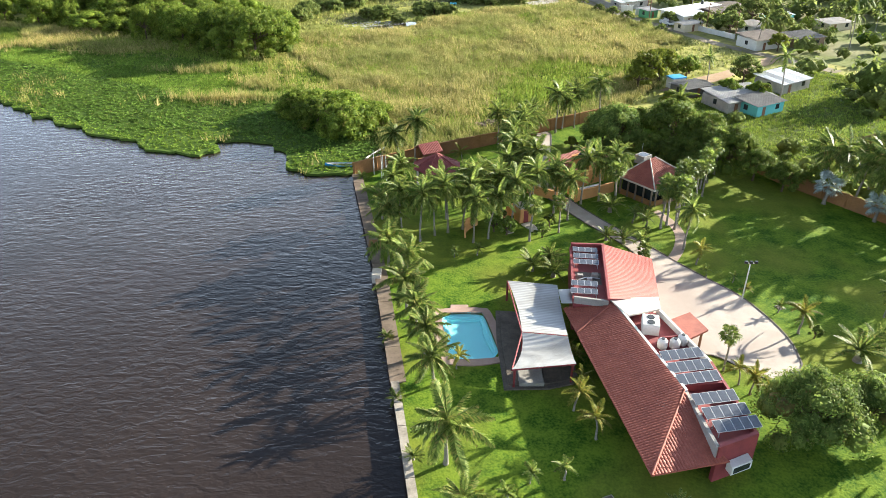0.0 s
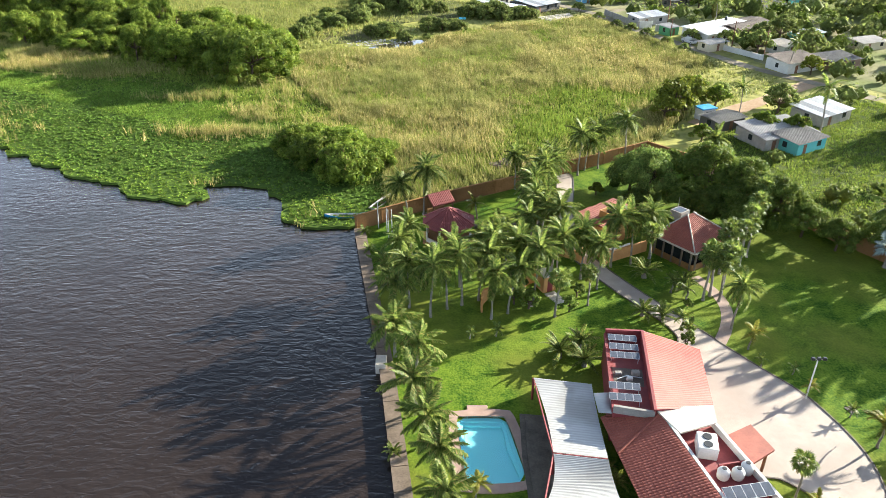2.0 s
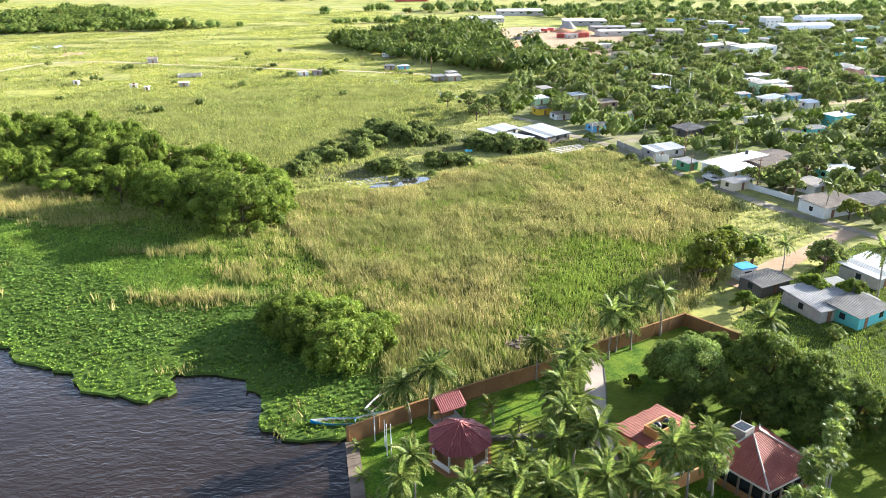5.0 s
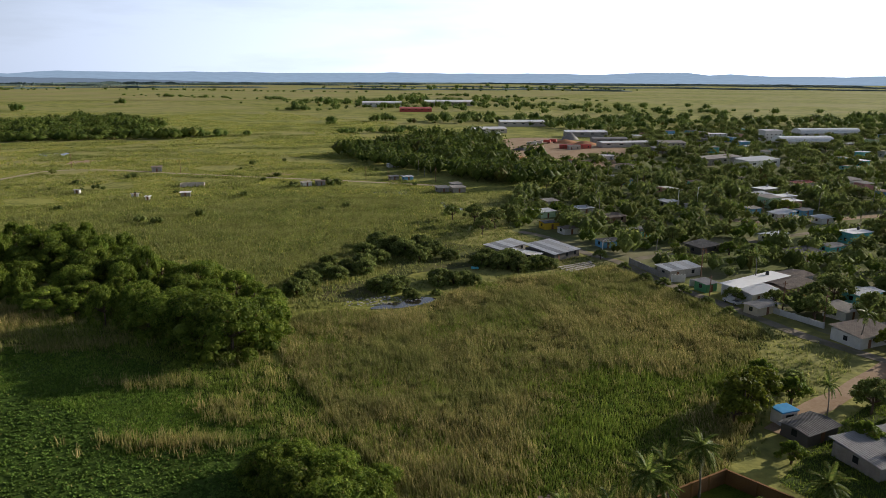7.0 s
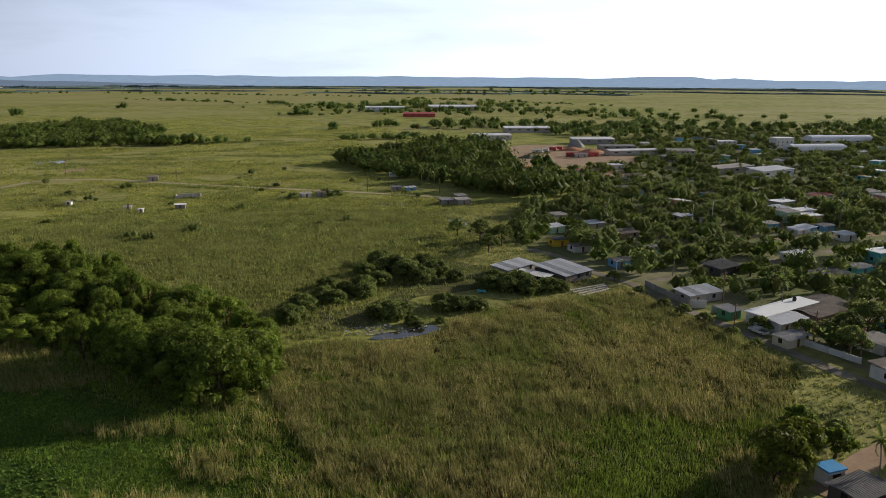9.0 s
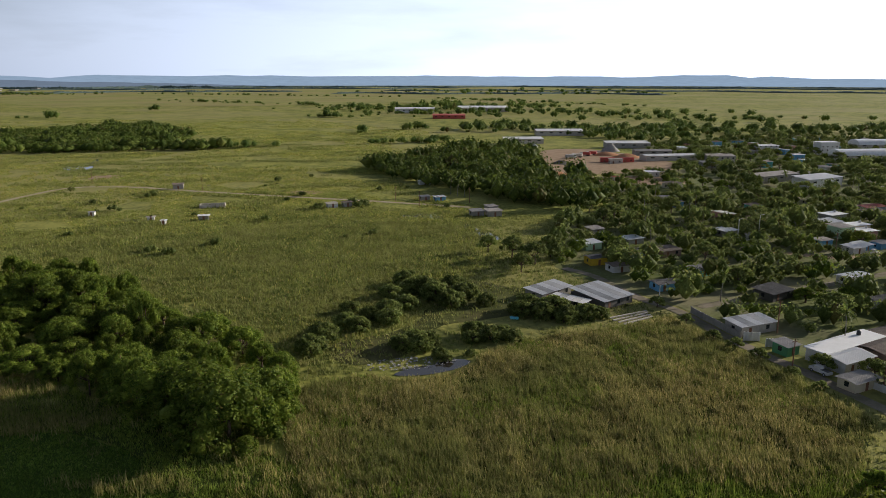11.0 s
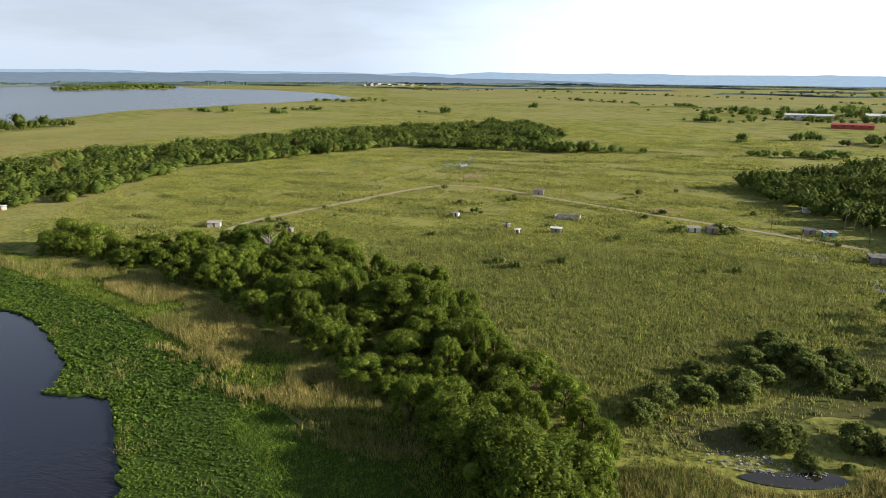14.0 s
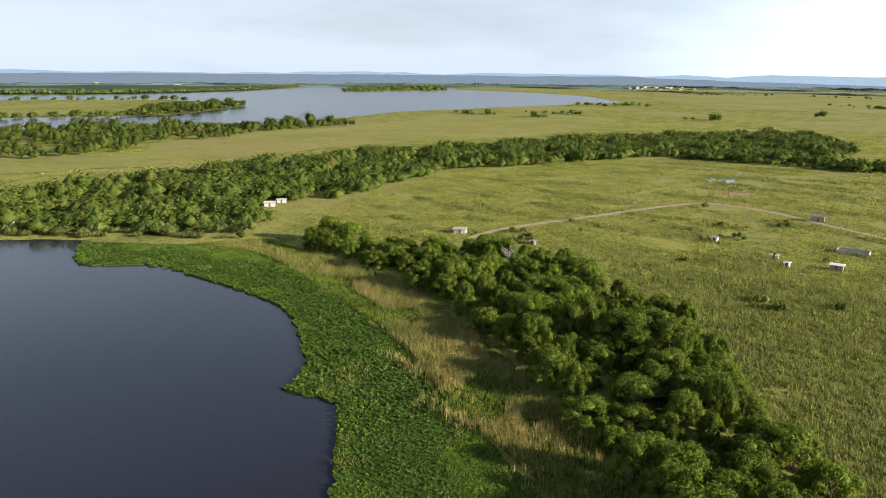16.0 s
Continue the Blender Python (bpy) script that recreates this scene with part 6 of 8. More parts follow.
yellow = palm_thing("areca_palm", "small palm with yellow-green arching fronds", 2.6, 0.4, 0.12, F_YELLOW, 13, 205, "small palms", -20, 75)
young = palm_thing("young_palm", "young low palm with a tuft of green fronds", 1.3, 0.2, 0.1, F_SMALL, 11, 206, "small palms", -15, 75)
cycad = palm_thing("cycad", "low cycad rosette with stiff dark fronds on the lawn", 0.7, 0.0, 0.24, F_CYCAD, 22, 207, "cycads", -5, 65, category="shrub")
silver = palm_thing("silver_palm", "silver-blue fan palm with large stiff leaves", 2.8, 0.1, 0.25, F_SILVER, 18, 208, "silver palms", -30, 75)

coco_spots = [(-3.1, 93.6, 40, 1.0), (-1.0, 95.4, 120, 1.02), (0.9, 96.3, 190, 1.06), (3.1, 97.4, 20, 1.05), (4.5, 93.2, 300, 0.95), (6.7, 94.4, 10, 1.0), (-5.9, 95.7, 250, 0.98), (-7.2, 121.5, 200, 0.95),
              (-4.7, 122.5, 330, 1.1), (-7.9, 102.2, 60, 0.9), (-5.9, 106.0, 150, 0.92), (8.9, 99.8, 100, 1.05), (5.3, 101.7, 220, 1.0)]
coco_more = [(10.3, 97.0, 45, 1.05), (13.9, 103.1, 280, 1.1), (14.4, 109.3, 0, 1.05), (17.3, 102.7, 80, 1.0), (12.4, 114.0, 140, 1.0), (13.4, 119.7, 200, 1.0), (14.6, 125.3, 260, 1.05), (15.9, 130.4, 320, 1.0), (12.8, 111.7, 20, 0.95), (12.4, 117.2, 80, 0.9), (13.0, 120.4, 150, 1.0), (13.6, 124.0, 230, 0.95), (14.5, 127.9, 310, 1.0), (11.8, 114.8, 40, 0.85),
             (22.1, 106.0, 30, 1.05), (25.1, 106.9, 110, 1.05), (28.1, 108.4, 170, 1.0), (10.8, 132.2, 90, 0.9), (13.0, 122.5, 10, 0.95)]
coco_far = [(22.6, 138.2, 60, 1.05), (26.8, 141.3, 100, 1.05), (32.6, 145.7, 200, 1.1), (44.7, 136.4, 30, 1.1), (34.0, 91.1, 20, 0.85), (13.8, 105.9, 330, 0.95), (10.4, 108.4, 70, 0.9), (7.3, 105.5, 190, 0.95), (3.3, 103.1, 280, 0.92), (0.7, 100.7, 120, 0.95), (19.1, 100.3, 75, 0.9), (14.4, 116.4, 100, 0.95), (16.3, 133.1, 10, 0.9), (24.2, 140.5, 310, 0.9)]
plant(coco_a, coco_spots[::2] + coco_more[::2] + coco_far[::2])
plant(coco_b, coco_spots[1::2] + coco_more[1::2] + coco_far[1::2])
plant(royal, [(-4.5, 82.3, 20, 0.95), (-4.3, 75.9, 140, 1.0), (-3.0, 71.5, 260, 0.9), (-2.0, 67.0, 30, 0.85), (-1.0, 62.0, 200, 0.85), (-7.1, 85.6, 90, 1.0), (0.2, 50.9, 300, 1.12), (-7.8, 95.0, 45, 0.95), (-9.0, 100.7, 15, 0.8), (1.6, 43.4, 80, 0.75)])
plant(fan, [(12.6, 93.7, 30, 0.95), (17.2, 96.3, 120, 0.8), (32.5, 97.5, 60, 1.05), (33.7, 98.6, 160, 1.1), (34.5, 97.3, 240, 1.0), (35.3, 99.0, 300, 1.1), (36.8, 104.1, 20, 1.0), (38.3, 105.3, 130, 1.05), (40.4, 106.5, 220, 1.0), (42.8, 111.7, 310, 1.0),
            (44.8, 114.1, 45, 1.05), (30.5, 64.3, 90, 0.75), (27.3, 105.5, 200, 1.0), (47.2, 117.8, 70, 1.15), (42.3, 108.8, 110, 0.9)])
plant(yellow, [(13.2, 58.0, 0, 1.0), (14.7, 54.0, 120, 1.0), (41.6, 71.1, 60, 1.1), (37.9, 78.8, 0, 0.55), (34.6, 87.0, 30, 0.9), (1.5, 64.7, 20, 0.7), (3.8, 121.1, 200, 1.1), (2.5, 44.2, 100, 0.8), (31.9, 60.4, 50, 0.9), (33.3, 59.0, 190, 0.85), (14.0, 65.0, 10, 0.7), (13.8, 66.5, 90, 0.6), (14.8, 61.2, 170, 0.7), (31.3, 62.0, 130, 0.8)])
plant(young, [(7.7, 48.5, 10, 1.0), (10.9, 48.9, 100, 1.1), (5.6, 46.4, 200, 1.05), (8.8, 44.4, 30, 0.9), (18.4, 43.9, 280, 1.2), (41.0, 75.4, 40, 0.8), (34.9, 83.8, 120, 0.8), (37.9, 82.3, 60, 0.7), (1.7, 89.0, 0, 0.8), (5.9, 116.4, 0, 1.1), (8.3, 115.7, 90, 1.1),
             (10.8, 116.1, 180, 1.0), (7.1, 119.7, 250, 1.2), (9.9, 119.3, 300, 1.0), (28.8, 99.3, 30, 1.3), (30.4, 97.7, 80, 1.2), (27.8, 91.1, 40, 1.3), (28.3, 88.9, 140, 1.3), (4.9, 89.5, 10, 0.9)])
plant(cycad, [(12.0, 85.5, 0, 1.4), (14.7, 87.2, 60, 1.3), (14.7, 83.9, 120, 1.3), (23.7, 94.0, 30, 1.1), (26.0, 93.0, 80, 1.1), (26.1, 103.2, 200, 1.5), (30.8, 100.4, 20, 1.2), (45.9, 65.9, 10, 1.9), (49.0, 67.9, 100, 1.4), (-6.4, 70.1, 0, 0.6), (-4.8, 59.5, 0, 0.65), (-2.8, 51.4, 0, 0.7), (-9.5, 91.1, 0, 0.6), (-12.5, 110.3, 0, 0.7), (-13.6, 115.9, 0, 0.7), (20.2, 45.2, 70, 0.9)])
plant(silver, [(60.8, 106.0, 0, 1.15), (67.8, 94.9, 80, 1.2), (65.6, 99.8, 30, 1.0)])

# broadleaf trees inside the wall
mango = tree_thing("mango_tree", "dense dark green rounded mango tree on the lawn", 7.4, 9.0, 301, M_LEAF_DARK, lobes=40, per=300, leaf=0.17, low=0.06, flat=0.9, group="garden trees")
plant(mango, [(34.8, 53.9, 0, 1.1), (41.5, 55.9, 100, 0.85), (31.8, 128.6, 200, 1.2, 1.3), (30.5, 131.8, 60, 0.95)])
laurel = tree_thing("laurel_tree", "broad bright green garden tree behind the guest house", 8.0, 9.5, 302, M_LEAF_FOREST, lobes=28, per=270, leaf=0.19, low=0.15, group="garden trees")
plant(laurel, [(42.2, 128.6, 0, 1.25, 1.3), (47.0, 124.4, 80, 1.1, 1.2), (49.7, 118.8, 160, 1.05, 1.1), (37.3, 134.6, 240, 0.85), (52.8, 115.0, 300, 0.8), (37.0, 122.5, 30, 0.75), (43.6, 119.7, 110, 0.85), (56.0, 110.7, 10, 0.7), (29.5, 122.5, 220, 0.6), (39.1, 119.2, 70, 0.75), (43.2, 115.8, 190, 0.7), (46.1, 120.6, 260, 1.0), (62.1, 110.3, 50, 0.7)])
lime = tree_thing("lime_green_bush", "round lime green bush among the garden trees", 4.2, 4.6, 303, M_LEAF_LIME, lobes=10, per=120, leaf=0.3, low=0.1, group="garden trees")
plant(lime, [(39.1, 123.9, 0, 1.0), (24.3, 129.9, 0, 0.6)])
topiary = tree_thing("clipped_shrub", "dark rounded clipped shrub on the lawn", 2.1, 1.9, 304, M_LEAF_DARK, lobes=7, per=110, leaf=0.14, low=0.15, flat=1.0, trunk_r=0.08, group="clipped shrubs")
plant(topiary, [(43.0, 70.2, 0, 1.0), (14.5, 94.8, 0, 1.3), (28.2, 90.0, 0, 1.0), (9.4, 95.5, 40, 1.6), (7.7, 96.5, 120, 1.5), (27.3, 87.6, 60, 1.0), (16.1, 98.2, 90, 1.1), (29.8, 95.5, 60, 0.8), (8.3, 98.8, 200, 1.6)])
# tall palms by the east wall
grove = palm_thing("traveller_palm", "tall dark palm in a dense grove along the garden wall", 7.0, 0.6, 0.16, F_ROYAL, 18, 209, "palm grove", -60, 65)
plant(grove, [(64.4, 104.1, 0, 1.15), (66.3, 101.3, 60, 1.25), (68.0, 100.1, 130, 1.25), (69.3, 98.4, 200, 1.2), (70.2, 101.5, 260, 1.15), (71.4, 97.3, 320, 1.0), (72.5, 99.8, 30, 1.1), (67.0, 105.5, 170, 1.05), (73.6, 94.5, 100, 1.0), (74.9, 97.3, 240, 1.1), (59.0, 63.4, 70, 0.7), (53.4, 74.4, 20, 0.55), (46.7, 51.0, 150, 0.75), (48.9, 47.7, 60, 0.8), (43.8, 47.3, 250, 0.75), (40.5, 44.7, 10, 0.7), (61.7, 109.3, 40, 1.1), (63.3, 106.9, 90, 1.2), (68.4, 106.0, 150, 1.25), (71.1, 103.6, 210, 1.25), (73.7, 101.7, 270, 1.3), (75.8, 99.8, 330, 1.25), (77.1, 93.0, 20, 1.25), (78.9, 89.1, 80, 1.2), (76.2, 91.0, 140, 1.15), (80.6, 85.2, 200, 1.25), (81.8, 80.3, 260, 1.2), (78.6, 83.2, 310, 1.1)])

# bushes in the marsh by the lake corner
shore_bush = tree_thing("mangrove_bush", "wide bright green mangrove bush growing from the reeds", 5.6, 9.5, 305, M_LEAF_MANGROVE, lobes=24, per=260, leaf=0.24, low=0.05, flat=0.85, group="mangrove bushes", foot=9)
plant(shore_bush, [(-19.0, 138.1, 0, 1.2), (-25.0, 143.5, 100, 1.1), (-30.0, 149.5, 40, 1.0), (-15.0, 142.2, 200, 1.0), (-13.0, 147.7, 300, 0.65), (-21.0, 147.5, 150, 1.1), (-26.5, 152.0, 250, 0.9), (-46.0, 196.0, 20, 0.45)])
hill_bush = tree_thing("marsh_bush", "rounded olive green bush beside the marsh pond", 3.8, 6.2, 306, M_LEAF_OLIVE, lobes=12, per=130, leaf=0.32, low=0.05, group="marsh bushes", foot=6)
plant(hill_bush, [(-25.5, 277.0, 0, 1.2), (-34.5, 268.0, 50, 1.0), (-40.0, 260.0, 120, 1.2), (-20.0, 289.0, 80, 1.2), (-11.0, 287.0, 10, 1.3), (-44.0, 251.0, 200, 1.3), (-45.0, 242.0, 300, 1.3), (-20.5, 250.0, 30, 1.0), (-6.0, 256.0, 70, 1.1), (1.0, 254.5, 90, 1.0), (6.7, 273.0, 20, 1.2), (12.8, 271.5, 140, 1.3), (19.0, 270.0, 210, 1.2), (-31.5, 287.0, 15, 1.2), (-3.0, 282.0, 260, 1.0), (-41.0, 272.0, 45, 1.0), (-36.0, 258.0, 0, 1.1), (-29.0, 264.0, 40, 1.2), (-33.5, 268.0, 90, 1.0), (-19.0, 245.0, 130, 1.2), (-14.0, 241.0, 170, 0.7), (-2.0, 253.0, 210, 1.1), (-6.5, 251.0, 20, 0.9), (3.5, 252.5, 250, 0.9), (-13.0, 280.0, 290, 1.4), (-18.0, 286.0, 330, 1.6), (-9.0, 288.0, 60, 1.4), (-26.0, 292.0, 140, 1.3), (16.0, 275.0, 10, 1.5), (9.0, 278.0, 160, 1.3), (24.5, 271.5, 45, 1.2), (18.0, 267.5, 200, 0.9), (28.5, 272.0, 300, 0.9), (-12.2, 238.8, 20, 0.5), (-6.6, 242.4, 80, 0.45), (-23.5, 246.0, 0, 1.0), (-17.0, 248.8, 120, 1.0), (-30.0, 270.5, 200, 1.3), (-22.0, 293.0, 20, 1.5), (-13.0, 295.5, 200, 1.4), (-28.0, 301.0, 90, 1.4)])

# ---- village ----
HOUSES_FRONT = [(15.9, 291.9, 16.0, 8.0, 3.0, 'grey', 'patch', 45), (31.0, 287.4, 14.4, 15.5, 3.0, 'dark', 'patch', 40), (21.3, 282.5, 13.0, 4.0, 2.6, 'dark', 'patch', -38), (65.8, 263.9, 14.0, 7.0, 3.2, 'grey', 'patch', 26), (82.4, 248.3, 27.0, 6.0, 3.8, 'white', 'white', 33), (79.0, 240.6, 12.0, 8.0, 3.4, 'white', 'white', 30), (91.0, 247.6, 15.0, 10.0, 3.4, 'brown', 'brown', 33), (68.6, 248.2, 5.0, 5.0, 3.0, 'green', 'grey', 30), (83.0, 294.0, 12.0, 8.0, 3.0, 'dark', 'dark', 36)]
HOUSES_A = [(36, 331, 8.0, 6.0, 3.2, 'yellow', 'dark'), (37, 354, 9.0, 6.0, 3.2, 'mint', 'white'), (43, 382, 7.0, 6.0, 2.8, 'grey', 'pale'), (55, 364, 9.0, 6.0, 2.8, 'grey', 'white'), (52, 342, 6.0, 5.0, 2.8, 'blue', 'dark'), (42, 322, 8.0, 6.0, 2.8, 'white', 'brown'), (53, 301, 10.0, 6.0, 2.8, 'blue', 'dark'), (68, 318, 7.0, 6.0, 2.8, 'teal', 'grey'), (97, 381, 9.0, 7.0, 3.0, 'grey', 'white'), (64, 345, 10.0, 7.0, 3.0, 'brown', 'brown')]
HOUSES_B = [(115, 312, 12.0, 5.0, 3.0, 'white', 'white'), (129, 365, 7.0, 5.0, 2.8, 'blue', 'pale'), (143, 381, 9.0, 8.0, 5.5, 'mint', 'pale'), (152, 380, 9.0, 8.0, 4.0, 'pink', 'white'), (148, 402, 12.0, 8.0, 3.0, 'grey', 'white'), (149, 361, 8.0, 6.0, 3.0, 'blue', 'grey'), (135, 353, 8.0, 6.0, 3.0, 'white', 'white'), (178, 426, 14.0, 10.0, 3.6, 'white', 'brown'), (106, 371, 9.0, 6.0, 3.0, 'white', 'dark'), (93, 448, 8.0, 6.0, 3.4, 'blue', 'dark'), (91, 465, 7.0, 6.0, 3.0, 'grey', 'grey')]
HOUSES_C = [(108, 513, 12.0, 8.0, 3.4, 'cream', 'brown'), (106, 563, 12.0, 8.0, 4.0, 'white', 'white'), (80, 542, 7.0, 5.0, 3.0, 'white', 'red'), (118, 566, 9.0, 7.0, 3.0, 'cream', 'grey'), (-7, 419, 7.0, 6.0, 3.0, 'grey', 'grey'), (1, 419, 8.0, 6.0, 3.2, 'grey', 'pale'), (0, 427, 6.0, 5.0, 4.0, 'grey', 'pale'), (-35, 461, 6.0, 4.0, 2.6, 'grey', 'grey'), (-27, 460, 6.5, 4.5, 2.6, 'blue', 'patch'), (-40, 519, 8.0, 5.0, 2.8, 'white', 'white'), (91, 209, 14.0, 9.0, 3.4, 'white', 'brown'), (103, 211, 12.0, 8.0, 3.0, 'brown', 'dark'), (95, 226, 8.0, 7.0, 3.0, 'white', 'pale'), (76, 229, 9.0, 5.0, 2.8, 'cream', 'grey'), (96, 256, 12.0, 8.0, 3.2, 'white', 'brown')]
HOUSES_D = [(113, 284, 14.0, 9.0, 3.0, 'white', 'dark'), (127, 294, 9.0, 6.0, 3.0, 'teal', 'grey'), (143, 309, 11.0, 7.0, 5.0, 'teal', 'white'), (153, 388, 10.0, 7.0, 5.0, 'cream', 'white'), (140, 357, 8.0, 6.0, 3.0, 'blue', 'white'), (156, 416, 12.0, 8.0, 4.0, 'grey', 'white'), (183, 437, 16.0, 9.0, 4.0, 'white', 'pink'), (216, 449, 14.0, 9.0, 4.0, 'white', 'pale'), (149, 344, 8.0, 6.0, 3.0, 'white', 'white'), (65, 156, 15.0, 10.0, 3.0, 'grey', 'grey'), (80, 169, 12.0, 9.0, 3.0, 'grey', 'patch'), (68, 152, 10.0, 7.0, 3.0, 'teal', 'dark'), (57, 164, 9.0, 6.0, 2.8, 'dark', 'dark')]
SHEDS = [(35, 798, 38.0, 14.0, 7.0, 'pale', 'white'), (80, 898, 52.0, 16.0, 8.0, 'pale', 'white'), (128, 759, 40.0, 14.0, 7.0, 'grey', 'white'), (137, 697, 30.0, 12.0, 6.0, 'grey', 'grey'), (142, 660, 44.0, 12.0, 6.0, 'pale', 'white'), (283, 707, 20.0, 12.0, 13.0, 'white', 'white'), (293, 667, 46.0, 16.0, 9.0, 'pale', 'arch'), (360, 761, 60.0, 16.0, 9.0, 'pale', 'arch'), (245, 737, 22.0, 12.0, 6.0, 'white', 'white'), (175, 640, 24.0, 12.0, 7.0, 'grey', 'pale'), (179, 544, 34.0, 10.0, 7.0, 'grey', 'pale'), (197, 526, 30.0, 12.0, 8.0, 'white', 'white'), (158, 611, 14.0, 9.0, 5.0, 'grey', 'grey'), (-125, 1376, 70.0, 24.0, 12.0, 'white', 'white')]
YARD_THINGS = [(-5, 1429, 90.0, 28.0, 12.0, 'pale', 'white'), (-57, 1210, 50.0, 18.0, 8.0, 'red', 'red'), (91, 641, 13.0, 4.0, 4.0, 'red', 'red'), (106, 642, 12.0, 4.0, 4.0, 'red', 'red'), (96, 634, 12.0, 4.0, 4.0, 'pale', 'pale')]


def paint(name, c):
    return surface(name + "_house_paint", [v * 0.85 for v in c], c, 0.6, 5, 0.8, 0.15, vary=0.08)


WALLS = dict(grey=M_GREYWALL, white=M_WHITE, pale=M_PALECONC, yellow=paint("yellow", (0.75, 0.5, 0.03)), mint=paint("mint", (0.5, 0.65, 0.42)), blue=paint("blue", (0.15, 0.36, 0.56)), teal=paint("teal", (0.15, 0.5, 0.5)), brown=paint("brown", (0.3, 0.2, 0.14)),
             green=paint("green", (0.12, 0.35, 0.16)), pink=paint("pink", (0.62, 0.3, 0.3)), cream=paint("cream", (0.65, 0.56, 0.4)), red=paint("red", (0.45, 0.08, 0.06)), dark=paint("dark", (0.1, 0.09, 0.08)))
M_SHEETMETAL = surface("weathered_zinc_sheet", (0.6, 0.58, 0.55), (0.82, 0.81, 0.79), 0.5, 4, 0.32, 0.1, vary=0.1)
M_DARKROOF = surface("dark_tar_sheet", (0.07, 0.065, 0.06), (0.15, 0.14, 0.13), 0.6, 5, 0.8, 0.2, vary=0.15)
M_BROWNROOF = surface("brown_fibre_cement_sheet", (0.16, 0.12, 0.09), (0.28, 0.22, 0.17), 0.6, 5, 0.85, 0.2, vary=0.15)
M_GREYROOF = surface("grey_fibre_cement_sheet", (0.22, 0.21, 0.2), (0.36, 0.34, 0.32), 0.5, 5, 0.85, 0.2, vary=0.15)
ROOFS = dict(white=M_WHITEROOF, pale=M_PALECONC, grey=M_GREYROOF, dark=M_DARKROOF, brown=M_BROWNROOF, red=WALLS["red"], pink=M_REDSHEET, patch=M_SHEETMETAL, arch=M_SHEETMETAL)
ROAD_TURN = 26.0


def village_house(x, y, w, d, h, wall, roof, turn, seed, group="village houses"):
    """A small rendered house: walls with recessed openings, a pitched or flat roof with overhang, door and windows."""
    r = random.Random(seed)
    big = w > 29
    if not big:
        w, d, h = w * 0.84, d * 0.84, h * 0.82
    else:
        h = h * 0.65
    label = "%s %s with %s roof among village trees" % ({"pale": "pale", "dark": "dark timber"}.get(wall, wall + " painted" if wall not in ("grey", "white") else wall + " rendered"), "industrial shed" if big else "two-storey house" if h > 4.5 else "single-storey house",
                                                       {"white": "bright white flat", "pale": "pale sheet", "grey": "grey sheet", "dark": "dark sheet", "brown": "brown sheet", "red": "red", "pink": "salmon tile", "patch": "patchwork sheet", "arch": "arched metal"}[roof])
    t = thing("industrial_shed" if big else "house", label, "warehouse" if big else "house", pose(x, y, 0, 0, 0, turn), "industrial sheds" if big else group)
    part("wall", box(Shape(), -w / 2, w / 2, -d / 2, d / 2, -0.3, h), WALLS[wall], t)
    o = 0.55
    if roof == "arch":
        v, n = [], 12
        for i in range(n + 1):
            a = math.pi * i / n
            yy, zz = -math.cos(a) * (d / 2 + o), h * 0.75 + math.sin(a) * d * 0.28
            v += [(-w / 2 - o, yy, zz), (w / 2 + o, yy, zz)]
        s = Shape().add(v, [(2 * i, 2 * i + 1, 2 * i + 3, 2 * i + 2) for i in range(n)])
        s.add([v[2 * i] for i in range(n + 1)] + [(-w / 2 - o, 0, h * 0.75)], [(i, i + 1, n + 1) for i in range(n)])
        s.add([v[2 * i + 1] for i in range(n + 1)] + [(w / 2 + o, 0, h * 0.75)], [(i + 1, i, n + 1) for i in range(n)])
        part("roof", s, ROOFS[roof], t)
    elif roof == "white" and h > 3.1 and not big:
        part("roof", softbox(-w / 2 - o, w / 2 + o, -d / 2 - o, d / 2 + o, h, h + 0.18, 0.03), ROOFS[roof], t)
        tk = part("roof_tank", tube(Shape(), [(w * 0.3, d * 0.2, h + 0.18), (w * 0.3, d * 0.2, h + 1.1), (w * 0.3, d * 0.2, h + 1.35)], [0.5, 0.5, 0.2], 10), M_WHITE if r.random() < 0.5 else M_PLASTIC_BLACK, t, "plastic water tank")
    else:
        rise = 0.08 * d
        if r.random() < 0.5 or roof in ("patch", "pale"):
            q4 = [((-w / 2 - o, -d / 2 - o, h + 0.05), (w / 2 + o, -d / 2 - o, h + 0.05), (w / 2 + o, d / 2 + o, h + 0.05 + rise), (-w / 2 - o, d / 2 + o, h + 0.05 + rise))]
        else:
            q4 = [((-w / 2 - o, -d / 2 - o, h + 0.02), (w / 2 + o, -d / 2 - o, h + 0.02), (w / 2 + o, 0.02, h + rise), (-w / 2 - o, 0.02, h + rise)),
                  ((w / 2 + o, d / 2 + o, h + 0.02), (-w / 2 - o, d / 2 + o, h + 0.02), (-w / 2 - o, -0.02, h + rise), (w / 2 + o, -0.02, h + rise))]
        for c4 in q4:
            n = 5 if roof == "patch" else 1
            for k in range(n):
                a, b, c, e = [Vector(p) for p in c4]
                mt = ROOFS[roof] if n == 1 else (M_SHEETMETAL, M_CANVAS, M_SHEETMETAL, M_WHITE, M_SHEETMETAL)[k]
                part("roof_sheet", ribbed(Shape(), a.lerp(b, k / n), a.lerp(b, (k + 1) / n - 0.004), e.lerp(c, (k + 1) / n - 0.004), e.lerp(c, k / n), 0.9 if big else 0.5, 0.07), mt, t)
    storeys = 1 if h < 4.6 else max(2, int(h / 3))
    if big:
        n = max(2, int(w / 9))
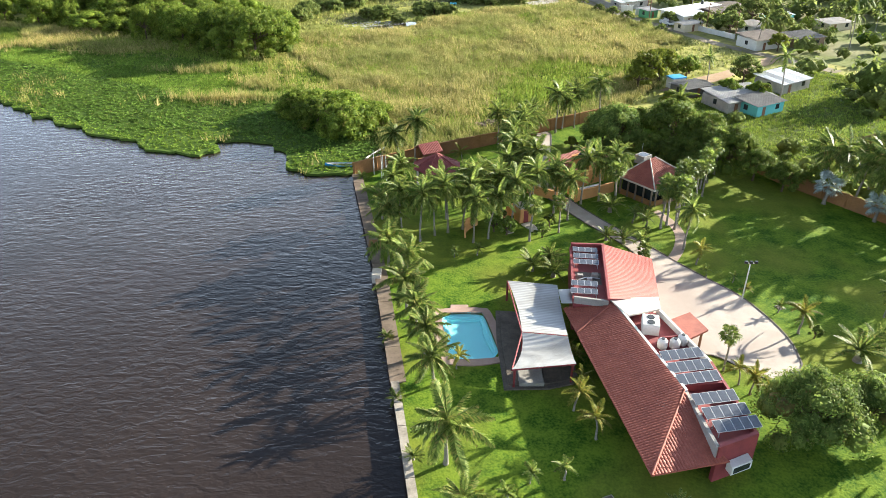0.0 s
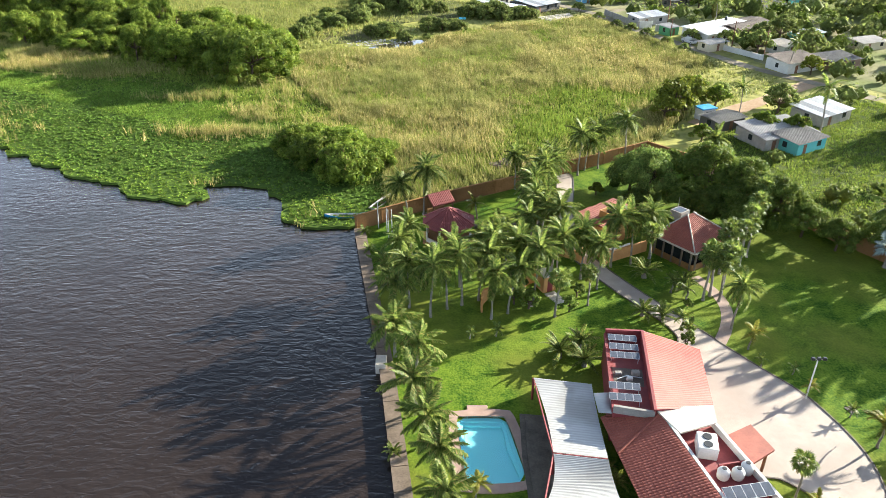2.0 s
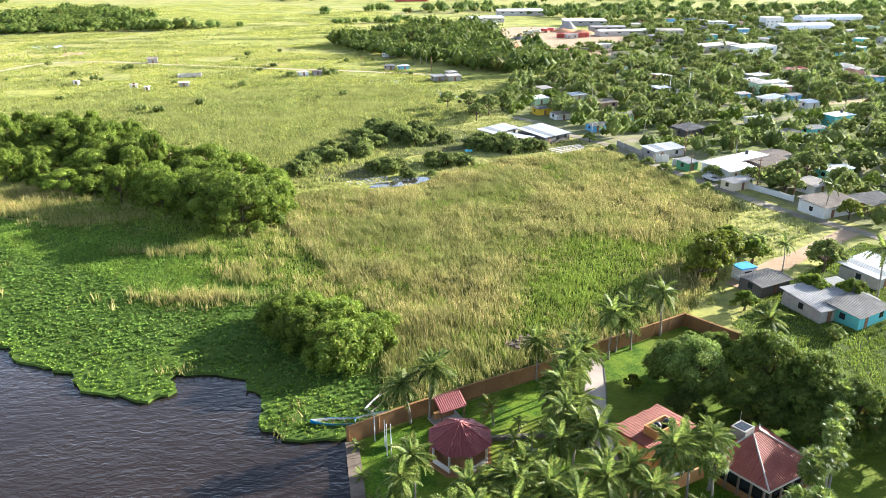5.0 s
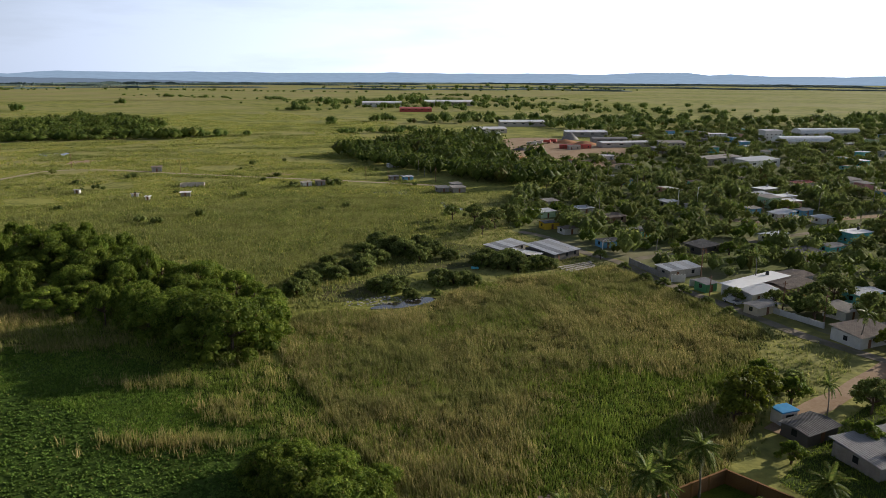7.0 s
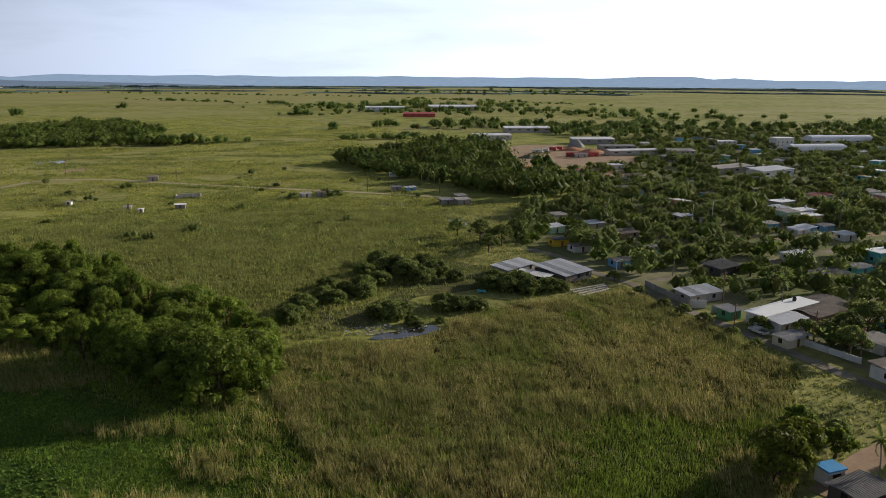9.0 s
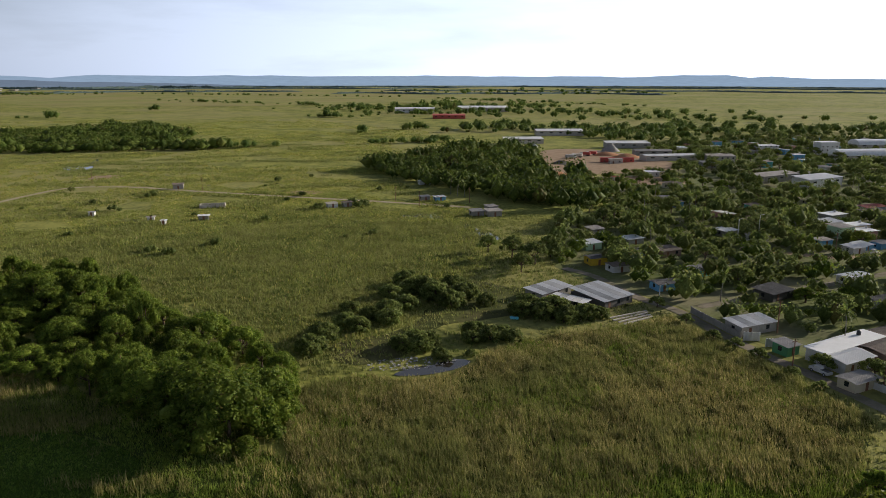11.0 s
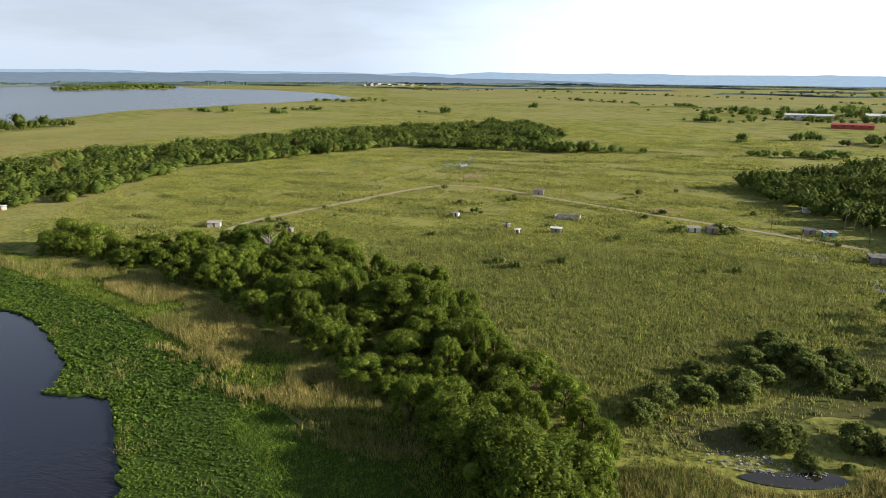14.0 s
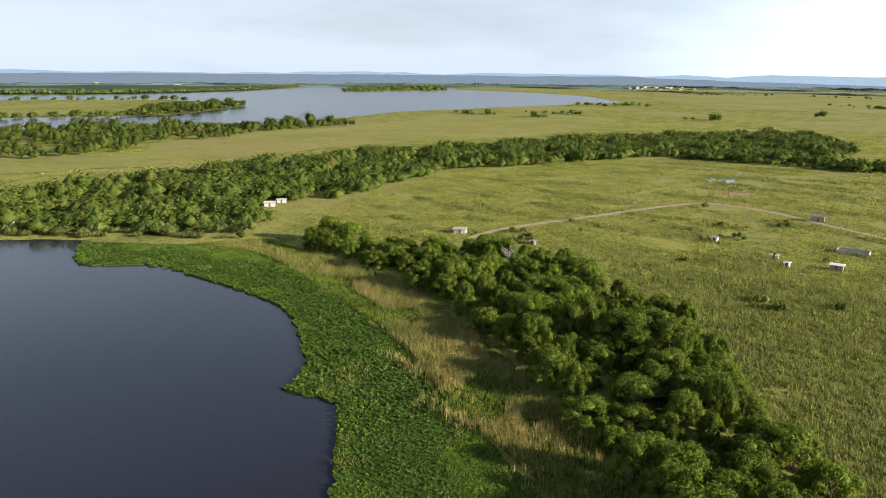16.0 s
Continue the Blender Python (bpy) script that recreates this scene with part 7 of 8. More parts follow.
        for k in range(n):
            xx = (k + 0.5) / n * w - w / 2
            part("window", box(Shape(), xx - 1.5, xx + 1.5, -d / 2 - 0.06, -d / 2 + 0.02, h * 0.55, h * 0.75), M_DARK, t)
        return t
    for sgn in (-1, 1):
        n = max(1, int(w / 4))
        for lv in range(storeys):
            for k in range(n):
                xx = (k + 0.5) / n * w - w / 2
                z0 = 1.0 + lv * 2.8
                if sgn < 0 and lv == 0 and k == 0:
                    part("door", box(Shape(), xx - 0.45, xx + 0.45, sgn * d / 2 - 0.05, sgn * d / 2 + 0.05, 0, 2.05), M_WOOD, t)
                    continue
                part("window", box(Shape(), xx - 0.55, xx + 0.55, sgn * d / 2 - 0.05, sgn * d / 2 + 0.05, z0, z0 + 1.1), M_DARK, t)
    part("window", box(Shape(), -w / 2 - 0.05, -w / 2 + 0.05, -0.5, 0.5, 1.0, 2.1), M_DARK, t)
    return t


placed = []
for k, (x, y, w, d, h, wall, roof, turn) in enumerate(HOUSES_FRONT):
    village_house(x, y, w, d, h, wall, roof, turn, 700 + k)
    placed.append((x, y, max(w, d) * 0.85))
for k, (x, y, w, d, h, wall, roof) in enumerate(HOUSES_A + HOUSES_B + HOUSES_C + HOUSES_D + SHEDS + YARD_THINGS):
    far = y > 600
    village_house(x, y, w, d, h, wall, roof, (8.0 if far else ROAD_TURN) + (k * 37 % 13 - 6), k)
    placed.append((x, y, max(w, d)))

# roads and bare ground
tagged(part("road", ribbon([(100.0, 182.0), (90.0, 196.0), (79.5, 211.0), (73.6, 224.0), (68.4, 236.0), (62.6, 247.5), (57.4, 260.0), (51.0, 279.0), (44.8, 287.0), (38.0, 301.0), (33.0, 314.0), (24.0, 324.0)], 3.5, 0.1, 3, 0.25), M_ROAD), "dusty unpaved village road along the reed field", "road", kind="structure")
tagged(part("road", ribbon([(52.0, 165.0), (60.0, 172.0), (72.0, 181.0), (92.0, 197.0)], 4.2, 0.09, 3, 0.3, 2), M_DIRT), "packed orange earth track to the blue shed", "road", kind="structure")
tagged(part("road", ribbon([(58.0, 283.0), (90.0, 300.0), (130.0, 322.0), (180.0, 352.0), (260.0, 400.0)], 3.4, 0.08, 4, 0.2, 3), M_ROAD), "narrow dusty village lane between gardens", "road", kind="structure")
tagged(part("road", ribbon([(95.0, 358.0), (125.0, 345.0), (160.0, 352.0), (210.0, 372.0)], 5.0, 0.085, 4, 0.2, 4), M_DIRT), "bare earth village lane", "road", kind="structure")
YARD = [(40.0, 705.0), (44.0, 640.0), (30.0, 590.0), (34.0, 560.0), (70.0, 570.0), (124.0, 590.0), (140.0, 640.0), (118.0, 700.0), (90.0, 740.0), (60.0, 735.0)]
sheet("quarry_yard", smooth_line(YARD, True, 6, 4, 12), 0.14, M_DIRT, "bare pale earth yard with gravel heaps and trucks", "yard", skirt=0.3)
SHANTY = [(-8.0, 304.0), (8.0, 300.0), (40.0, 286.0), (22.0, 278.0), (0.0, 270.0), (-14.0, 262.0), (-24.0, 240.0), (-36.0, 236.0), (-40.0, 246.0), (-24.0, 262.0), (-14.0, 290.0)]
sheet("clearing", smooth_line(SHANTY, True, 4, 3, 14), 0.1, M_MARSHLAND, "trampled grassy clearing by the pond", "ground")
POND = [(-23.0, 229.5), (-15.0, 230.6), (-8.5, 235.8), (-7.0, 239.0), (-11.5, 239.5), (-16.0, 236.0), (-20.0, 234.0)]
sheet("pond", smooth_line(POND, True, 0.8, 0.8, 15), 0.13, M_STILL, "small dark pond littered with debris", "water")
for nm, poly, seed in (("creek", [(-44.0, 414.0), (-40.0, 418.0), (-32.0, 421.0), (-24.0, 416.0), (-22.0, 409.0), (-28.0, 410.0), (-34.0, 413.0)], 16), ("creek", [(-15.0, 405.0), (-11.5, 402.0), (-8.0, 390.0), (-1.0, 380.0), (4.0, 370.0), (2.0, 366.0), (-4.0, 374.0), (-10.0, 386.0), (-14.0, 398.0)], 17),
                       ("creek", [(-308.0, 640.0), (-290.0, 600.0), (-282.0, 576.0), (-290.0, 568.0), (-306.0, 584.0), (-300.0, 604.0)], 18), ("creek", [(-373.0, 552.0), (-366.0, 556.0), (-366.0, 574.0), (-372.0, 572.0)], 19)):
    sheet(nm, smooth_line(poly, True, 2, 1.5, seed), 0.14, M_STILL, "shallow marsh water glinting among grass", "water")
litter = Shape()
rl = np.random.default_rng(9)
for x, y in scatter([(-31.0, 232.0), (-21.0, 232.0), (-13.0, 235.5), (-9.0, 239.5), (-19.0, 241.0), (-29.0, 237.5)], 2.0, 61):
    s0 = 0.06 + 0.26 * rl.random() ** 2
    box(litter, x - s0, x + s0, y - s0 * 0.6, y + s0 * 0.6, 0.1, 0.14 + 0.2 * rl.random())
tagged(part("litter", litter, surface("mixed_pale_litter", (0.08, 0.07, 0.06), (0.7, 0.68, 0.66), 1.1, 3, 0.8, 0.0, spread=0.12)), "scattered pale rubbish and driftwood by the pond", "litter", kind="stuff")
rub = Shape()
for k in range(120):
    x, y = 10.2 + rl.normal(0, 1.6), 142.4 + rl.normal(0, 1.0)
    s0 = 0.15 + 0.3 * rl.random()
    box(rub, x - s0, x + s0, y - s0, y + s0, 0, 0.2 + 0.7 * rl.random())
tagged(part("rubble_heap", rub, M_WALLBROWN), "heap of brown rubble and rubbish outside the wall", "rubble", kind="stuff")

# concrete fence posts lying on the ground, and a tarpaulin
for k in range(4):
    tagged(part("concrete_plank", softbox(-7.2 + k * 0.4, 6.8 - k * 0.5, -0.3, 0.3, 0, 0.35, 0.03), M_PALECONC, None, "", pose(36.4 + k * 0.7, 274.4 - k * 1.5, 0.08, 0, 0, 31 + k * 2)), "long pale concrete plank lying on the grass", "plank", "concrete planks")
tarp = Shape()
for k in range(7):
    blob(tarp, Vector((4.0 + 0.7 * (k % 3), 269.0 + 0.6 * (k // 3), 0.35)), 0.55, 0.6, k, 6)
tagged(part("tarpaulin", tarp, surface("turquoise_plastic_sheeting", (0.1, 0.5, 0.6), (0.25, 0.68, 0.75), 1.0, 6, 0.5, 0.2)), "crumpled turquoise tarpaulin on the grass", "tarpaulin")

# blue-roofed shed by the track
bs = thing("kiosk", "small white kiosk with a blue roof beside the track", "shed", pose(55.0, 169.0, 0, 0, 0, 20))
part("wall", softbox(-1.7, 1.7, -1.3, 1.3, 0, 2.5), M_WHITE, bs)
part("roof", softbox(-1.9, 1.9, -1.5, 1.5, 2.5, 2.75), M_BLUE, bs)
part("hatch", box(Shape(), -0.8, 0.8, -1.36, -1.28, 1.0, 2.0), M_DARK, bs)


def pole_thing(x, y, h, lamp=False):
    p = thing("utility_pole", "weathered timber utility pole" if not lamp else "galvanised street lamp with a curved arm", "utility pole" if not lamp else "street lamp", pose(x, y, 0, 0, 0, 26), "utility poles" if not lamp else "street lamps")
    part("pole", tube(Shape(), [(0, 0, -0.2), (0, 0, h)], [0.16, 0.11], 7), M_WOOD if not lamp else M_ALU, p)
    if lamp:
        part("arm", tube(Shape(), [(0, 0, h - 0.2), (0.8, 0, h + 0.2), (1.8, 0, h + 0.25)], [0.06, 0.05, 0.05], 5), M_ALU, p)
        part("lantern", softbox(1.5, 2.2, -0.12, 0.12, h + 0.15, h + 0.3, 0.03), M_WHITE, p)
    else:
        part("crossarm", box(Shape(), -0.9, 0.9, -0.06, 0.06, h - 0.7, h - 0.55), M_WOOD, p)


for x, y, h, lamp in ((82.0, 230.0, 8, False), (66.5, 239.0, 7, False), (87.0, 219.0, 8, False), (109.5, 379.0, 9, True), (47.0, 284.0, 6, True), (98.0, 370.0, 9, True), (72.0, 262.0, 9, False), (-36.0, 442.0, 8, False), (-430.0, 362.0, 9, False), (-465.0, 436.0, 9, False),
                      (-165.0, 485.0, 8, False), (-242.0, 507.0, 9, False), (-304.0, 484.0, 8, False), (-371.0, 459.0, 8, False), (-50.0, 455.0, 8, False), (-11.0, 453.0, 8, False), (128.0, 352.0, 8, False), (12.0, 330.0, 7, False)):
    pole_thing(x, y, h, lamp)
# yard wall along the road, and fence
for a, b, h, m_ in (((54.4, 277.5), (61.0, 257.0), 1.8, M_GREYWALL), ((61.6, 256.2), (65.2, 256.0), 2.2, M_WHITE), ((65.6, 252.2), (68.4, 252.0), 2.0, M_WHITE), ((78.0, 230.0), (86.0, 217.0), 1.5, M_WHITE)):
    w = tagged(part("yard_wall", wall_along(Shape(), a, b, -0.2, h, 0.2), m_), "rendered block wall of a village yard", "wall", kind="structure")
    for k in range(5):
        p = Vector(a).lerp(Vector(b), k / 4)
        part("pier", softbox(p.x - 0.18, p.x + 0.18, p.y - 0.18, p.y + 0.18, -0.2, h + 0.15, 0.02), m_, w)


def pickup(x, y, turn, mat, label):
    c = thing("pickup_truck", label, "truck", pose(x, y, 0.1, 0, 0, turn))
    part("body", softbox(-2.5, 2.5, -0.9, 0.9, 0.45, 1.1, 0.12), mat, c)
    part("cabin", softbox(-0.3, 1.3, -0.8, 0.8, 1.1, 1.75, 0.18), mat, c)
    part("windscreen", box(Shape(), 1.22, 1.34, -0.65, 0.65, 1.2, 1.6), M_DARK, c)
    part("load_bed", box(Shape(), -2.35, -0.45, -0.75, 0.75, 1.101, 1.12), M_DARKROOF, c)
    for sx in (-1.6, 1.6):
        for sy in (-0.92, 0.72):
            wh = part("wheel", tube(Shape(), [(sx, sy, 0.38), (sx, sy + 0.2, 0.38)], [0.38, 0.38], 12), M_PLASTIC_BLACK, c)
            part("rim", tube(Shape(), [(sx, sy - 0.01, 0.38), (sx, sy + 0.21, 0.38)], [0.2, 0.2], 8), M_ALU, wh)


pickup(71.4, 236.0, 116, M_WHITE, "white pickup truck parked under a roadside tree")
pickup(141.0, 351.0, 20, M_WHITE, "white box van parked on a village lane")
for x, y, k in ((86.0, 690.0, "red"), (72.0, 672.0, "pale"), (66.0, 664.0, "white"), (80.0, 684.0, "red")):
    tkk = thing("lorry", "%s tipper lorry parked in the earth yard" % k, "lorry", pose(x, y, 0.15, 0, 0, 160), "yard lorries")
    part("tipper_body", softbox(-4, 2, -1.3, 1.3, 1.1, 3.2, 0.1), WALLS[k], tkk)
    part("cab", softbox(2.3, 4.4, -1.25, 1.25, 0.7, 3.0, 0.2), WALLS["white"], tkk)
    for sx in (-3, -1.6, 3.2):
        for sy in (-1.3, 1.0):
            part("wheel", tube(Shape(), [(sx, sy, 0.5), (sx, sy + 0.3, 0.5)], [0.5, 0.5], 10), M_PLASTIC_BLACK, tkk)


def heap(x, y, w, h, mat, label):
    v, n = [], 16
    for j, (rr_, zz) in enumerate(((1, 0), (0.75, 0.35), (0.45, 0.72), (0.15, 1.0))):
        for i in range(n):
            a = 2 * math.pi * i / n
            k = 1 + 0.25 * noise.noise(Vector((math.cos(a) * 1.5 + x, math.sin(a) * 1.5, j)))
            v.append((x + w * rr_ * k * math.cos(a), y + w * 0.7 * rr_ * k * math.sin(a), h * zz * k))
    s = Shape().add(v, [(j * n + i, j * n + (i + 1) % n, (j + 1) * n + (i + 1) % n, (j + 1) * n + i) for j in range(3) for i in range(n)])
    s.add(v[-n:] + [(x, y, h * 1.05)], [(i, (i + 1) % n, n) for i in range(n)])
    tagged(part("spoil_heap", s, mat), label, "heap")


M_REDEARTH = surface("orange_red_earth", (0.42, 0.2, 0.1), (0.58, 0.32, 0.18), 0.3, 2, 0.95, 0.4)
heap(107.0, 724.0, 9, 6, M_GREYWALL, "tall grey gravel heap in the yard")
heap(98.0, 690.0, 12, 3, M_REDEARTH, "orange earth heap in the yard")
heap(112.0, 676.0, 12, 3, M_REDEARTH, "orange earth heap in the yard")
heap(45.0, 563.0, 12, 2.5, M_REDEARTH, "spread orange earth heap by the trees")
heap(54.0, 628.0, 8, 2.5, M_DARKROOF, "dark spoil heap with scrap")
cis = thing("storage_silo", "white upright storage tank by the yard", "tank", pose(39.0, 690.0, 0))
part("body", tube(Shape(), [(0, 0, 0), (0, 0, 8), (0, 0, 9)], [2.2, 2.2, 0.8], 14), M_WHITE, cis)

# ---- trees of the village ----
VILLAGE = [(48.0, 290.0), (60.0, 262.0), (76.0, 240.0), (90.0, 205.0), (110.0, 178.0), (90.0, 150.0), (130.0, 120.0), (230.0, 220.0), (420.0, 520.0), (470.0, 820.0), (330.0, 900.0), (140.0, 780.0), (145.0, 640.0), (126.0, 590.0), (60.0, 545.0), (66.0, 450.0), (36.0, 420.0), (20.0, 340.0), (30.0, 310.0)]
LANES = [[(100.0, 182.0), (79.5, 211.0), (68.4, 236.0), (57.4, 260.0), (51.0, 279.0), (44.8, 287.0), (38.0, 301.0), (24.0, 324.0)], [(58.0, 283.0), (90.0, 300.0), (130.0, 322.0), (180.0, 352.0), (260.0, 400.0)], [(95.0, 358.0), (125.0, 345.0), (160.0, 352.0), (210.0, 372.0)], [(52.0, 165.0), (72.0, 181.0), (92.0, 197.0)]]
rv = random.Random(12)
# plain infill houses of the far quarters
walls_far = ["grey", "white", "cream", "blue", "mint", "pink", "teal", "grey", "white"]
roofs_far = ["white", "grey", "pale", "dark", "brown", "patch", "white", "pale"]
count = 0
for x, y in scatter([(100.0, 400.0), (170.0, 395.0), (220.0, 380.0), (420.0, 560.0), (460.0, 800.0), (330.0, 880.0), (160.0, 780.0), (150.0, 600.0)], 0.02, 91):
    if count < 62 and all(math.hypot(x - a, y - b) > 10 + s * 0.55 for a, b, s in placed):
        village_house(x, y, rv.uniform(7, 13), rv.uniform(6, 9), rv.choice((2.8, 3.0, 3.2, 5.2)), rv.choice(walls_far), rv.choice(roofs_far), rv.choice((26, 10, 116, 30)) + rv.uniform(-6, 6), count)
        placed.append((x, y, 11))
        count += 1
for x, y in scatter([(100.0, 190.0), (120.0, 150.0), (200.0, 210.0), (230.0, 350.0), (160.0, 330.0), (110.0, 270.0)], 0.02, 93):
    if count < 76 and all(math.hypot(x - a, y - b) > 11 + s * 0.5 for a, b, s in placed):
        village_house(x, y, rv.uniform(7, 12), rv.uniform(6, 8), rv.choice((2.8, 3.0, 3.2)), rv.choice(walls_far), rv.choice(roofs_far), 26 + rv.uniform(-8, 8), count)
        placed.append((x, y, 11))
        count += 1

yard_trees = [tree_thing("village_tree", lab, h, w, sd, m_, lobes=12, per=130, leaf=0.36, low=0.12, group="village trees")
              for lab, h, w, sd, m_ in (("dark leafy village tree beside houses", 8.5, 9.0, 401, M_LEAF_OLIVE), ("olive green village tree beside houses", 6.0, 7.5, 402, M_LEAF_OLIVE), ("spreading green village tree beside houses", 8.5, 11.0, 403, M_LEAF_VILLAGE), ("rounded green village tree beside houses", 5.0, 6.0, 404, M_LEAF_MANGROVE), ("yellow-green village tree beside houses", 6.0, 6.0, 405, M_LEAF_LIME))]
v_palm = palm_thing("village_palm", "slender coconut palm rising above village houses", 9.0, 0.9, 0.15, F_COCO[:1] + F_COCO[2:], 13, 411, "village palms", -45, 70)
spots, palms, used = [[] for _ in yard_trees], [], []
for x, y in scatter(VILLAGE, 0.03, 95):
    if any(math.hypot(x - a, y - b) < s * 0.5 + 1.8 or (abs(x - a) < s * 0.5 + 1 and -(17 if k_ < 14 else 10) < y - b < 0 and k_ < 60) for k_, (a, b, s) in enumerate(placed)) or any(edge_distance(l, x, y, False) < 4.0 for l in LANES):
        continue
    gap = 8.0 if y < 480 else 14.0
    if any((x - a) ** 2 + (y - b) ** 2 < gap * gap for a, b in used) or len(used) > 280:
        continue
    used.append((x, y))
    if rv.random() < 0.22 and y < 520 and len(palms) < 50:
        palms.append((x, y, rv.uniform(0, 360), rv.uniform(0.8, 1.15)))
    else:
        k = rv.choice((0, 0, 1, 1, 2, 2, 3, 3, 4))
        spots[k].append((x, y, rv.uniform(0, 360), rv.uniform(0.85, 1.3), rv.uniform(0.75, 1.15)))
spots[1] += [(72.6, 238.0, 0, 0.7), (82.0, 234.0, 0, 0.8), (88.0, 226.0, 40, 0.9), (62.0, 181.0, 90, 0.8), (60.5, 243.0, 20, 0.55), (57.0, 249.0, 70, 0.6), (54.0, 256.0, 10, 0.5), (50.5, 268.0, 40, 0.5), (46.0, 282.0, 0, 0.6), (64.0, 233.0, 0, 0.5), (67.0, 226.0, 50, 0.45)]
spots[0] += [(91.0, 232.0, 40, 0.95), (98.0, 236.0, 0, 1.1), (100.0, 222.0, 0, 1.0), (72.0, 172.0, 10, 0.9)]
spots[0] += [(6.6, 337.0, 0, 1.1), (14.4, 328.0, 90, 1.1), (20.8, 340.0, 180, 1.1), (9.0, 318.0, 30, 0.9), (-2.0, 345.0, 60, 0.9)]
spots[4] += [(48.6, 171.0, 0, 1.45), (52.6, 174.6, 120, 1.4), (46.0, 168.0, 200, 1.05), (93.0, 203.0, 30, 0.9)]
spots[3] += [(58.0, 186.0, 0, 1.0), (59.6, 176.2, 0, 1.1), (64.0, 160.0, 0, 1.0), (70.0, 158.0, 90, 1.0), (50.0, 155.0, 0, 0.8)]
for m, sp in zip(yard_trees, spots):
    plant(m, sp)
plant(v_palm, palms + [(88.0, 205.0, 0, 0.9), (84.0, 252.0, 90, 1.0), (66.0, 289.0, 20, 0.9), (76.0, 160.0, 200, 1.1), (62.0, 168.0, 90, 0.8)])


# ---- woods and fields in the distance ----
def wood_variants(seed, leaf):
    out = []
    for k in range(6):
        r = np.random.default_rng(seed + k)
        q = []
        for i in range(4):
            a = i * 1.6 + r.random()
            rad = 0.28 * (i > 0)
            c = (rad * math.cos(a), rad * math.sin(a), 0.42 + 0.18 * r.random() - 0.12 * (i > 0))
            q.append(leaves(c, 0.34, 34, leaf, r, 0.9, 0.3))
        s = Shape()
        for i in range(3):
            a = i * 2.1 + r.random()
            blob(s, (0.2 * math.cos(a), 0.2 * math.sin(a), 0.36), 0.26, 1.2, k * 5 + i, 5)
        out.append((np.concatenate(q), s))
    return out


WOOD = wood_variants(500, 0.066)


def woodland(name, label, points, size, mat, seed, tall=0.8):
    """A far wood: many clumped crowns in one mesh."""
    r = np.random.default_rng(seed)
    s = Shape()
    for x, y in points:
        q, core = WOOD[int(r.integers(0, 6))]
        k = size * (0.5 + 0.9 * r.random() ** 1.4)
        a = r.random() * 6.28
        R = np.array([[math.cos(a), -math.sin(a), 0], [math.sin(a), math.cos(a), 0], [0, 0, 1]]) * k * np.array([1, 1, tall * (0.75 + 0.5 * r.random())])[:, None]
        s.quads(q @ R.T + np.array([x, y, 0]))
        for v, f in zip(core.v, core.f):
            s.add(v @ R.T + np.array([x, y, 0]), f - f.min())
    return tagged(part(name, s, mat), label, "woodland", kind="stuff")


def spaced(poly, gap, seed):
    pts = []
    for x, y in scatter(poly, 3.0 / gap ** 2, seed):
        if all((x - a) ** 2 + (y - b) ** 2 > gap * gap for a, b in pts[-400:]):
            pts.append((x, y))
    return pts


canopy = []
for x, y in scatter(VILLAGE, 0.05, 97):
    gap = 4.8 if y < 480 else 7.0
    if any(math.hypot(x - a, y - b) < s_ * 0.5 + 1.2 or (abs(x - a) < s_ * 0.5 and -(16 if k_ < 14 else 8) < y - b < 0 and k_ < 60) for k_, (a, b, s_) in enumerate(placed)) or any(edge_distance(l, x, y, False) < 4.5 for l in LANES):
        continue
    if any((x - a) ** 2 + (y - b) ** 2 < gap * gap for a, b in used) or any((x - a) ** 2 + (y - b) ** 2 < gap * gap for a, b in canopy):
        continue
    canopy.append((x, y))
woodland("village_canopy", "mixed green garden trees and bushes between village houses", canopy[::2], 8.0, M_LEAF_VILLAGE, 620, 0.8)
woodland("village_canopy", "bright green garden trees and bushes between village houses", canopy[3::4], 7.0, M_LEAF_MANGROVE, 622, 0.75)
woodland("village_canopy", "dark green garden trees and bushes between village houses", canopy[1::4], 9.0, M_LEAF_OLIVE, 621, 0.9)
sheet("village_ground", smooth_line(VILLAGE, True, 10, 3, 22), 0.05, M_YARD, "shaded grass and earth between the village houses", "ground")
FOREST_FRONT = [(-395.0, 140.0), (-372.0, 196.0), (-340.0, 240.0), (-338.0, 262.0), (-352.0, 270.0), (-372.0, 262.0), (-398.0, 290.0), (-380.0, 322.0), (-446.0, 455.0), (-425.0, 555.0), (-410.0, 670.0), (-346.0, 690.0), (-250.0, 712.0), (-235.0, 730.0), (-300.0, 740.0), (-310.0, 830.0), (-380.0, 960.0)]
FOREST_BACK = [(-430.0, 1010.0), (-470.0, 960.0), (-500.0, 850.0), (-545.0, 740.0), (-560.0, 600.0), (-560.0, 470.0), (-560.0, 370.0), (-530.0, 290.0), (-500.0, 220.0), (-480.0, 160.0), (-470.0, 100.0)]
woodland("far_forest", "broad belt of dense green woodland across the meadow", spaced(FOREST_FRONT + FOREST_BACK, 10.0, 601), 17.0, M_LEAF_FOREST, 602, 0.62)
woodland("shore_forest", "green woodland along the shore of the lagoon", spaced([(-700.0, 60.0), (-690.0, 190.0), (-712.0, 300.0), (-800.0, 330.0), (-790.0, 410.0), (-860.0, 500.0), (-880.0, 640.0), (-960.0, 640.0), (-940.0, 520.0), (-985.0, 440.0), (-1030.0, 240.0), (-1080.0, 60.0)], 15.0, 603), 17.0, M_LEAF_FOREST, 604)
